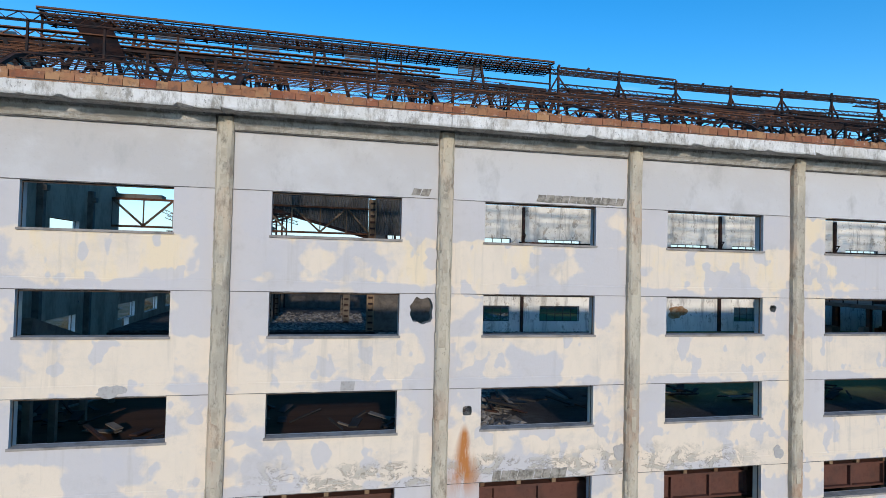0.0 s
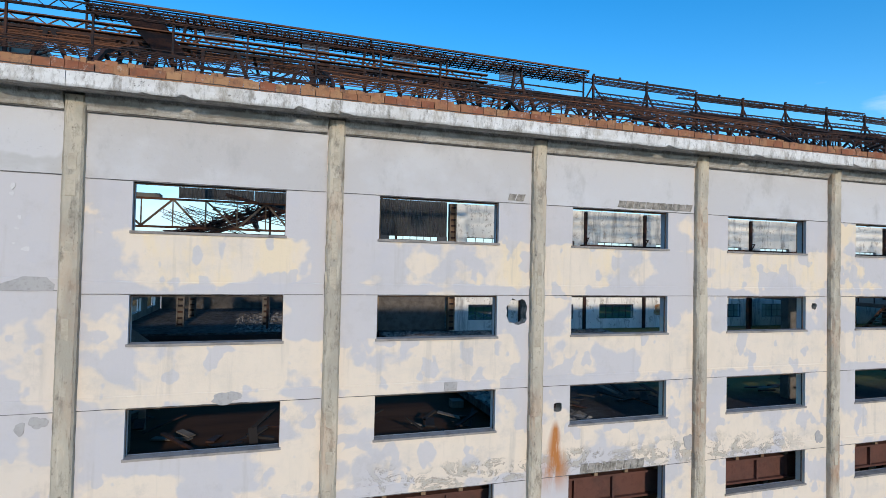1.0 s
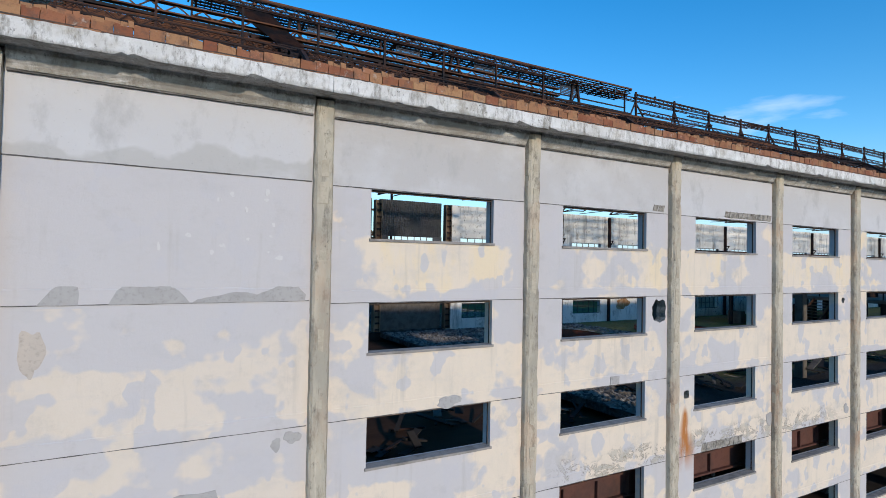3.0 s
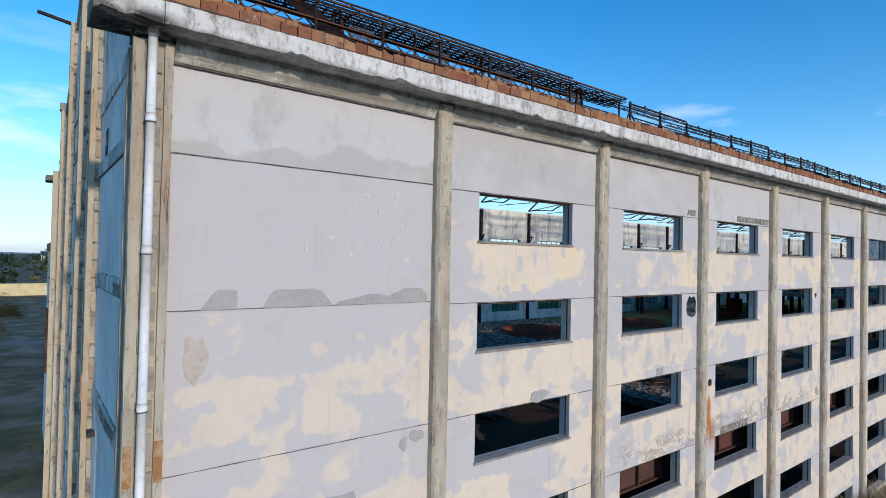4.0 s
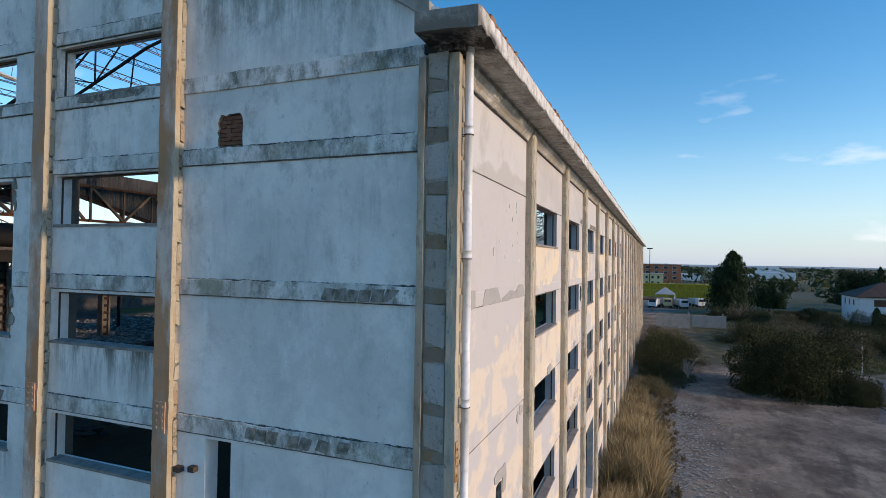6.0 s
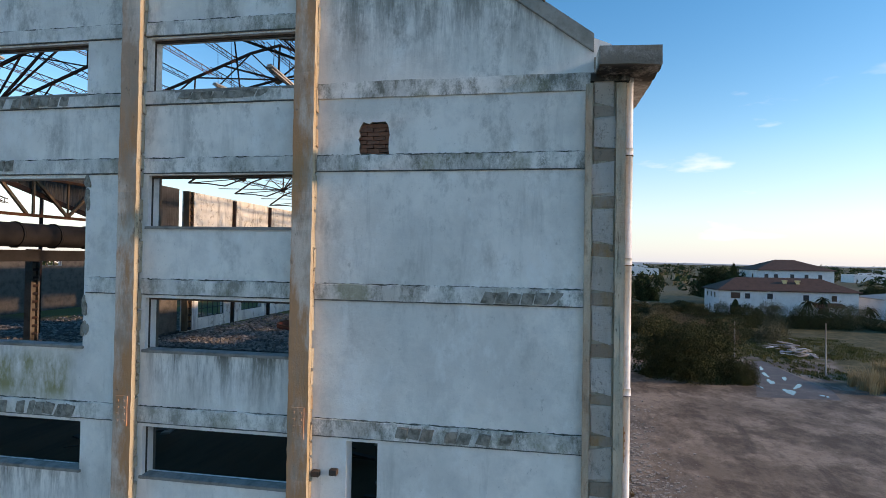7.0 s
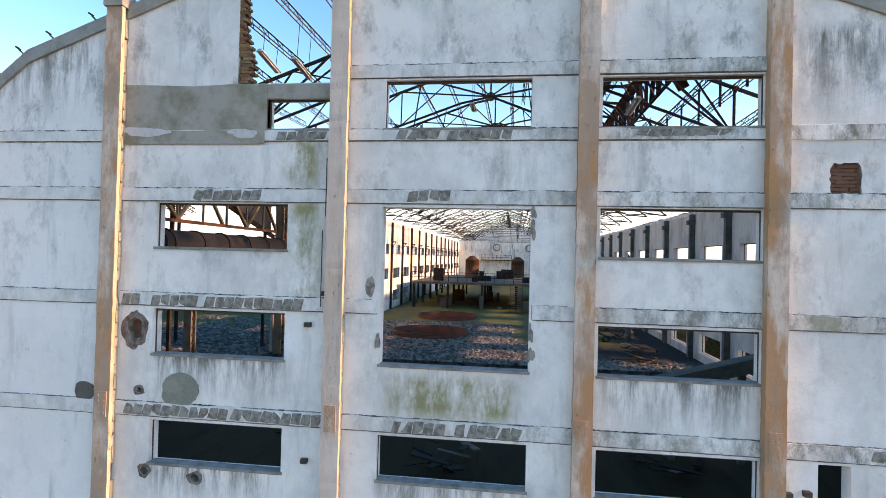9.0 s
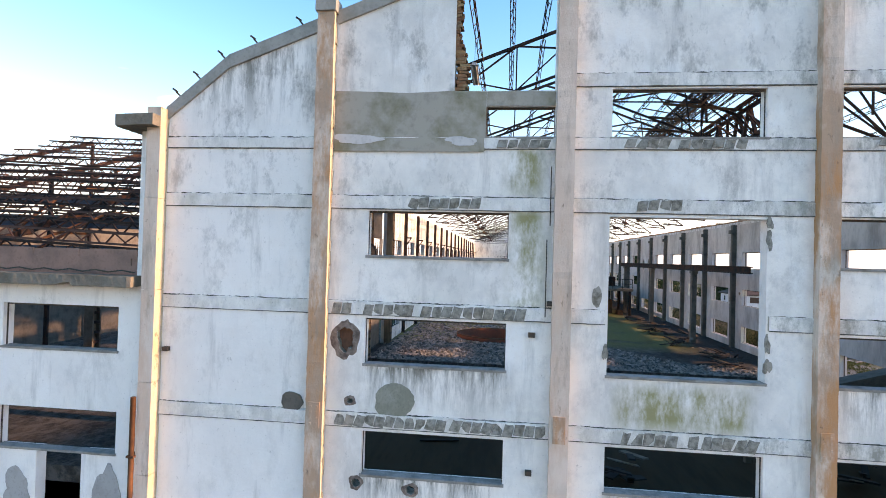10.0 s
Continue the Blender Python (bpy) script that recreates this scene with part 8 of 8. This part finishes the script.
# exposed rows of hollow tiles where the beam plaster has fallen
TILE_MESH = []
for q in range(4):
    bm = bmesh.new()
    rr = random.Random(600 + q)
    v = box(bm, -0.105, 0.105, -0.03, 0.03, -0.11, 0.11)
    for c in v:
        c.co += Vector((rr.uniform(-.02, .02) + c.co.z * 0.25, rr.uniform(-.012, .012), rr.uniform(-.02, .02)))
    TILE_MESH.append(mesh_of("tile", bm, M_MORTAR))


def tile_row(parent, axis, w, out, u0, u1, z, h=0.22):
    u = u0 + 0.11
    while u < u1 - 0.08:
        if axis == "y" and rng.random() < 0.1:
            u += rng.uniform(0.1, 0.25)
            continue
        ob = part("tile", TILE_MESH[rng.randrange(4)], None, parent)
        m = pose(u, w, z, rng.uniform(-4, 4), 0, rng.uniform(-5, 5)) if axis == "x" else pose(w + rng.uniform(-.012, .012), u, z + rng.uniform(-.015, .015), rng.uniform(-7, 7), rng.uniform(-6, 6), -90 + rng.uniform(-9, 9))
        ob.matrix_local = m @ Matrix.Diagonal((1, 0.5, h / 0.22, 1))
        u += 0.232
    return None


tile_row(S, "x", FACE_Y - 0.018, -1, 5.5, 8.15, 14.9, 0.19)
tile_row(S, "x", FACE_Y - 0.018, -1, 2.1, 2.75, 14.9, 0.17)
tile_row(S, "x", FACE_Y - 0.018, -1, 4.4, 6.6, 7.55, 0.24)
W = wall_west
for u0, u1, z, h in ((29.15, 33.5, 12.62, 0.25), (28.65, 33.55, 10.1, 0.24), (24.6, 27.2, 16.42, 0.2), (24.3, 27.2, 10.08, 0.25), (15.2, 17.7, 10.1, 0.2), (30.2, 31.85, 15.06, 0.22), (25.9, 26.8, 15.08, 0.22), (14.6, 16.1, 12.62, 0.2), (28.7, 30.0, 16.42, 0.18), (20.2, 22.2, 16.44, 0.14)):
    tile_row(W, "y", GX - 0.038, -1, u0, u1, z, h)

# gable scars
patch(W, "y", GX, -0.006, [(30.12, 16.25), (33.6, 16.25), (33.6, 17.62), (32.9, 17.6), (31.9, 17.56), (30.9, 17.6), (30.12, 17.58)], M_CEMENT, "bare_cement", "large bare cement field where the plaster is gone")
patch(W, "y", GX, -0.004, [(28.6, 17.26), (30.11, 17.26), (30.11, 17.58), (29.4, 17.59), (28.6, 17.57)], M_CEMENT, "bare_cement", "mossy bare cement lintel over the small opening")
patch(W, "y", GX - 0.036, -0.003, [(30.15, 16.22), (33.6, 16.22), (33.6, 16.53), (30.15, 16.53)], M_CEMENT, "bare_cement", "bare cement beam where the plaster is gone")
for u0, u1, z, h, sd in ((32.55, 33.58, 16.5, 0.12, 1), (30.3, 31.0, 16.46, 0.1, 2)):
    patch(W, "y", GX - 0.036, -0.006, soft_loop((u0 + u1) / 2, z, (u1 - u0) / 2, h, sd), M_PALEPATCH, "plaster_rest")
patch(W, "y", GX, -0.006, soft_loop(32.02, 10.57, 0.46, 0.4, 5, 36, 0.03), m_simple("mossy_cement_disc", (0.24, 0.24, 0.19), (0.36, 0.35, 0.30), 3.0), "round_patch", "round mossy cement patch")
patch(W, "y", GX, -0.006, soft_loop(34.42, 10.42, 0.27, 0.22, 6, 30, 0.06), M_DARKCOL, "round_patch", "dark round scar beside the pilaster")
patch(W, "y", GX, -0.006, soft_loop(27.62, 13.08, 0.1, 0.24, 7, 24, 0.06), M_MORTAR, "round_patch", "grey oval scar beside the window")
patch(W, "y", GX, -0.005, [(23.55, 12.5), (24.12, 12.5), (24.12, 12.8), (23.8, 12.82), (23.55, 12.76)], M_CEMENT, "bare_cement")
for sd, (u, z, a, b) in enumerate(((24.12, 14.4, 0.06, 0.2), (24.12, 11.75, 0.08, 0.16), (24.13, 12.2, 0.05, 0.2), (27.42, 11.9, 0.05, 0.2), (24.12, 14.75, 0.07, 0.1))):
    patch(W, "y", GX, -0.012, soft_loop(u, z, a, b, 70 + sd, 20, 0.2), M_MORTAR, "broken_edge", "broken plaster edge of the large opening")
for sd, (u, z, a, b) in enumerate(((33.2, 11.92, 0.33, 0.42), (32.86, 8.68, 0.17, 0.17), (31.6, 8.6, 0.19, 0.16), (33.05, 10.52, 0.15, 0.12))):
    rr = random.Random(sd)
    bm = bmesh.new()
    n = 26
    loop = GABLE_HOLES[sd][1]
    n = len(loop)
    ins = [bm.verts.new((GX - 0.012, p, q)) for p, q in loop]
    out = []
    for p, q in loop:
        d = Vector((p - u, q - z)).normalized()
        f = rr.uniform(0.85, 1.15)
        out.append(bm.verts.new((GX - 0.004, u + d.x * a * f, z + d.y * b * f)))
    for k in range(n):
        bm.faces.new((ins[k - 1], ins[k], out[k], out[k - 1]))
    part("broken_rim", bm, M_RIM, W, "rough brick rim round the broken hole")
# bricks showing in the torn edge of the gable top and in the square scar
bm = bmesh.new()
box(bm, GX + 0.2, GX + 0.26, 17.7, 18.4, 15.15, 15.85)
part("scar_back", bm, M_MORTAR, W)
bm = bmesh.new()
box(bm, GX + 0.2, GX + 0.27, 32.9, 33.5, 11.55, 12.3)
part("brick_core", bm, M_SCARBRICK, W, "dull red brick inside the broken hole")
bm = bmesh.new()
box(bm, GX - 0.012, GX + 0.2, 30.1, 30.24, 16.56, 17.24)
part("brick_jamb", bm, M_SCARBRICK, W, "red brick jamb of the small opening")
# coping stubs and a loose bar at the gable head
for y in (14.9, 16.4, 17.2, 34.4, 35.5, 36.3, 36.9, 37.4):
    bm = bmesh.new()
    z = roof_z(y)
    bar(bm, (0, y - 25.9, z - 17.0), (-0.1, y - 25.9 + 0.1, z - 17.0 + 0.13), 0.03)
    bar(bm, (-0.1, y - 25.9 + 0.06, z - 17.0 + 0.12), (-0.1, y - 25.9 + 0.18, z - 17.0 + 0.2), 0.04)
    part("stub", bm, M_DARKMETAL, coping)
bm = bmesh.new()
bar(bm, (GX - 1.2, 28.4, 21.6), (GX + 0.3, 28.4, 21.35), 0.1)
solid("stray_bar", bm, M_STEEL, "steel bar jutting out from the gable pilaster", "bar")
for y, z0, z1 in ((28.72, 12.6, 14.3), (28.66, 14.6, 15.9)):
    bm = bmesh.new()
    tube(bm, (GX - 0.06, y, z0), (GX - 0.06, y, z1), 0.011, 6)
    part("cable", bm, M_DARKMETAL, W, "thin dark cable down the wall")
for y, z in ((29.0, 12.2), (29.0, 9.2), (28.62, 12.9), (18.7, 9.3), (19.05, 9.25), (37.55, 11.5)):
    bm = bmesh.new()
    box(bm, GX - 0.12, GX, y - 0.07, y + 0.07, z - 0.05, z + 0.05)
    part("iron_stub", bm, M_DARKMETAL, W)
# rusted downpipe fixing on the north corner column
pipe2 = empty("rusted_pipe", (GX - 0.36, 38.12, 0), "rusted stub of pipe strapped to the corner column", "pipe")
bm = bmesh.new()
tube(bm, (0, 0, 7.2), (0, 0, 10.4), 0.06, 10)
part("pipe", bm, M_RUST, pipe2)
for z in (7.9, 9.0):
    bm = bmesh.new()
    box(bm, -0.07, 0.34, -0.09, 0.09, z, z + 0.05)
    part("strap", bm, M_RUST, pipe2)
lowpar = empty("low_parapet", (GX + 0.1, 48, 13.22), "reddish brick parapet on the low hall", "parapet", kind="structure")
M_LOWBRICK = m_simple("dusty_red_brick", (0.36, 0.19, 0.15), (0.22, 0.13, 0.105), 2.0)
bm = bmesh.new()
box(bm, -0.05, 0.12, -9.6, 12.6, 0, 0.58)
part("core", bm, M_LOWBRICK, lowpar)
bm = bmesh.new()
for q in range(60):
    bar(bm, (-0.2, -9.6 + q * 0.34, 0.05 + (0.05 if q % 2 else 0)), (-0.2, -9.26 + q * 0.34, 0.05 + (0 if q % 2 else 0.05)), 0.03)
part("cable", bm, M_DARKMETAL, lowpar, "wavy dark cable along the parapet")
for k, (a, b, c, d) in enumerate(((42.2, 9.2, 0.2, 0.6), (38.95, 8.2, 0.35, 0.8), (41.4, 8.1, 0.4, 0.6))):
    patch(wall_low, "y", GX + 0.02, -0.005, soft_loop(a, b - 0.4, c, d, 200 + k), M_CEMPATCH, "plaster_patch")


# ---------------------------------------------------------------- small repeated pieces
def shared(name, size, bevel=0.012):
    bm = bmesh.new()
    x, y, z = (s / 2 for s in size)
    box(bm, -x, x, -y, y, -z, z)
    return bm


bricks = empty("brick_parapet", (PX0, 13.3, 16.8), "single course of old orange hollow bricks on the cornice", "parapet", kind="structure")
BRICK_MESH = []
for q in range(5):
    bm = shared("brick", (0.325, 0.14, 0.24))
    r = random.Random(q)
    for v in bm.verts:
        v.co += Vector((r.uniform(-.008, .008), r.uniform(-.012, .012), r.uniform(-.012, .012) - (0.05 if v.co.z > 0 and r.random() < 0.15 else 0)))
    BRICK_MESH.append(mesh_of("brick", bm, M_BRICK))
x, made = -13.25, 0
far = bmesh.new()
while x < END_X:
    if rng.random() > 0.003:
        dy, dz = rng.uniform(-0.012, 0.012), rng.uniform(-0.01, 0.012)
        if made < 300:
            ob = part("brick", BRICK_MESH[rng.randrange(5)], None, bricks)
            ob.location = (x - PX0, dy, 0.135 + dz)
            ob.rotation_euler = (0, rng.uniform(-.02, .02), rng.uniform(-.03, .03))
            w = rng.choice((0.7, 0.85, 0.95, 1.0, 1.05))
            ob.scale = (w, 1, rng.uniform(0.72, 0.9))
            x += 0.338 * (w - 1)
            ob.location.x += 0.169 * (w - 1)
            made += 1
        else:
            box(far, x - PX0 - 0.16, x - PX0 + 0.16, -0.07 + dy, 0.07 + dy, 0.035, 0.225 + dz)
    x += 0.338
# thin tiles bedded under the bricks, and crumbs of mortar on top
x = -13.3
while x < 60:
    w = rng.uniform(0.25, 0.5)
    box(far, x - PX0, x + w - 0.012 - PX0, -0.1 - rng.uniform(0, 0.012), 0.06, -0.01, 0.035)
    if rng.random() < 0.6:
        s = rng.uniform(0.02, 0.05)
        box(far, x - PX0, x + s * 2.5 - PX0, -s, s, 0.2, 0.225 + s)
    x += w
x = -13.2
while x < 60:
    run = rng.uniform(0.4, 2.2)
    if rng.random() < 0.4:
        u = x
        while u < x + run:
            w, h = rng.uniform(0.09, 0.26), rng.uniform(0.035, 0.1)
            v = box(far, u - PX0, u + w - 0.01 - PX0, -0.05 + rng.uniform(-.02, .02), 0.06, 0.2, 0.222 + h)
            for c in v[4:]:
                c.co.z += rng.uniform(-0.03, 0.015)
            u += w
    x += run
tagged(part("brick_course", far, M_BRICK, bricks), kind="stuff")
bm = bmesh.new()
for q in range(70):
    a = -13.4 + q * 1.7
    bar(bm, (a - PX0, -0.1, 0.03 + rng.uniform(-.01, .02)), (a + 1.7 - PX0, -0.095, 0.03 + rng.uniform(-.01, .02)), 0.025)
part("cable", bm, M_DARKMETAL, bricks, "dark cable along the foot of the bricks")

BLOCK_MESH = []
for q in range(5):
    bm = shared("block", (0.05, 0.2, 0.34))
    r = random.Random(40 + q)
    for v in bm.verts:
        v.co += Vector((r.uniform(-.012, .012), r.uniform(-.015, .015), r.uniform(-.03, .03)))
    BLOCK_MESH.append(mesh_of("block", bm, M_BLOCK))
GREY_MESH = [b.copy() for b in BLOCK_MESH]
for b in GREY_MESH:
    b.materials[0] = M_BLOCKGREY
PALE_MESH = [b.copy() for b in BLOCK_MESH]
for b in PALE_MESH:
    b.materials[0] = M_BLOCKPALE
PANEL_MESH, BAND_MESH = [b.copy() for b in BLOCK_MESH], [b.copy() for b in BLOCK_MESH]
for b in PANEL_MESH:
    b.materials[0] = M_CORNERPANEL
for b in BAND_MESH:
    b.materials[0] = M_CORNERBAND
z = 0.5
while z < 16.1:
    ob = part("block", GREY_MESH[rng.randrange(5)], None, corner)
    ob.matrix_local = pose(-0.015, -0.15, z, 0, 0, 90) @ Matrix.Diagonal((1, 1.15, rng.uniform(0.9, 1.35), 1))
    z += 0.52
# towards the gable: tall pale panels with short brown bands between them
z = 0.3
while z < 16.0:
    tall = rng.uniform(0.5, 0.62)
    ob = part("block", PANEL_MESH[rng.randrange(5)], None, corner, "pale rough panel let into the column")
    ob.matrix_local = pose(-0.215, 0.14, z + tall / 2) @ Matrix.Diagonal((1, 1.75, tall / 0.36, 1))
    z += tall + 0.012
    short = rng.uniform(0.17, 0.25)
    ob = part("block", BAND_MESH[rng.randrange(5)], None, corner, "brown stained band between the panels")
    ob.matrix_local = pose(-0.205, 0.14, z + short / 2) @ Matrix.Diagonal((1, 1.8, short / 0.35, 1))
    z += short + 0.012
for col, y in zip(GPIL, GP):
    z = 0.4
    while z < roof_z(y) - 0.3:
        h = rng.uniform(0.55, 1.3)
        if rng.random() < 0.93:
            ob = part("block", (BLOCK_MESH if rng.random() < 0.6 else PALE_MESH)[rng.randrange(5)], None, col)
            ob.matrix_local = pose(-0.055 + rng.uniform(-.006, .006), -0.172 + rng.uniform(-.014, .012), z + 0.17 * h, 0, rng.uniform(-1.5, 1.5), 90) @ Matrix.Diagonal((1, rng.uniform(0.46, 0.53), h, 1))
        z += 0.34 * h + rng.choice((0.02, 0.025, 0.035, 0.06))
for k, col in enumerate(PILASTERS[:9]):
    z = 0.4
    while z < 16.0:
        if rng.random() < 0.6:
            z += rng.uniform(0.3, 0.7)
            continue
        ob = part("block", PALE_MESH[rng.randrange(5)], None, col)
        ob.matrix_local = pose(-0.158, -0.09, z) @ Matrix.Diagonal((0.8, 0.6, rng.uniform(0.9, 1.3), 1))
        ob = part("block", PALE_MESH[rng.randrange(5)], None, col)
        ob.matrix_local = pose(0.01 + rng.uniform(-.02, .02), -0.182, z + rng.uniform(-.1, .1), 0, 0, 90) @ Matrix.Diagonal((1, rng.uniform(0.55, 0.85), rng.uniform(0.8, 1.4), 1))
        z += 0.62
PINK_MESH = [b.copy() for b in BRICK_MESH]
for b in PINK_MESH:
    b.materials[0] = M_LOWBRICK
# square scar of bare brick on the gable, torn brick edge, low hall parapet
SMALL = []
for q in range(4):
    bm = shared("brick", (0.14, 0.23, 0.066))
    r = random.Random(70 + q)
    for v in bm.verts:
        v.co += Vector((r.uniform(-.01, .01), r.uniform(-.006, .006), r.uniform(-.006, .006)))
    SMALL.append(mesh_of("brick", bm, M_SCARBRICK))
PALEBRICK = [b.copy() for b in SMALL]
for b in PALEBRICK:
    b.materials[0] = M_BRICK
for row in range(8):
    for col in range(4):
        ob = part("brick", SMALL[rng.randrange(4)], None, wall_west)
        ob.matrix_local = pose(GX + 0.125 + rng.uniform(-.015, .015), 17.72 + col * 0.242 + (0.12 if row % 2 else 0), 15.22 + row * 0.078, 0, 0, rng.uniform(-2, 2))
z = 17.62
row = 0
while z < roof_z(30.85) - 0.05:
    step = 0.1 * math.sin(z * 1.7) + 0.05 * math.sin(z * 5.1)
    for s in range(2):
        ob = part("brick", PALEBRICK[rng.randrange(4)], None, gable_top, "pale mortar-crusted brick in the torn edge")
        ob.matrix_local = pose(GX + 0.09 + s * 0.15, 30.83 - rng.uniform(0, 0.07) - (0.05 if row % 2 else 0) + step, z + 0.035, rng.uniform(-4, 4), 0, rng.uniform(-7, 7))
    z += 0.076
    row += 1
for row in range(3):
    for col in range(46):
        ob = part("brick", PINK_MESH[rng.randrange(5)], None, lowpar)
        ob.matrix_local = pose(-0.055, -9.4 + col * 0.31 + (0.15 if row % 2 else 0), 0.1 + row * 0.195, 0, 0, 90) @ Matrix.Diagonal((1, 0.3, 0.9, 1))
        if row == 2 and rng.random() < 0.3:
            ob.matrix_local = ob.matrix_local @ pose(0, 0, -0.02)
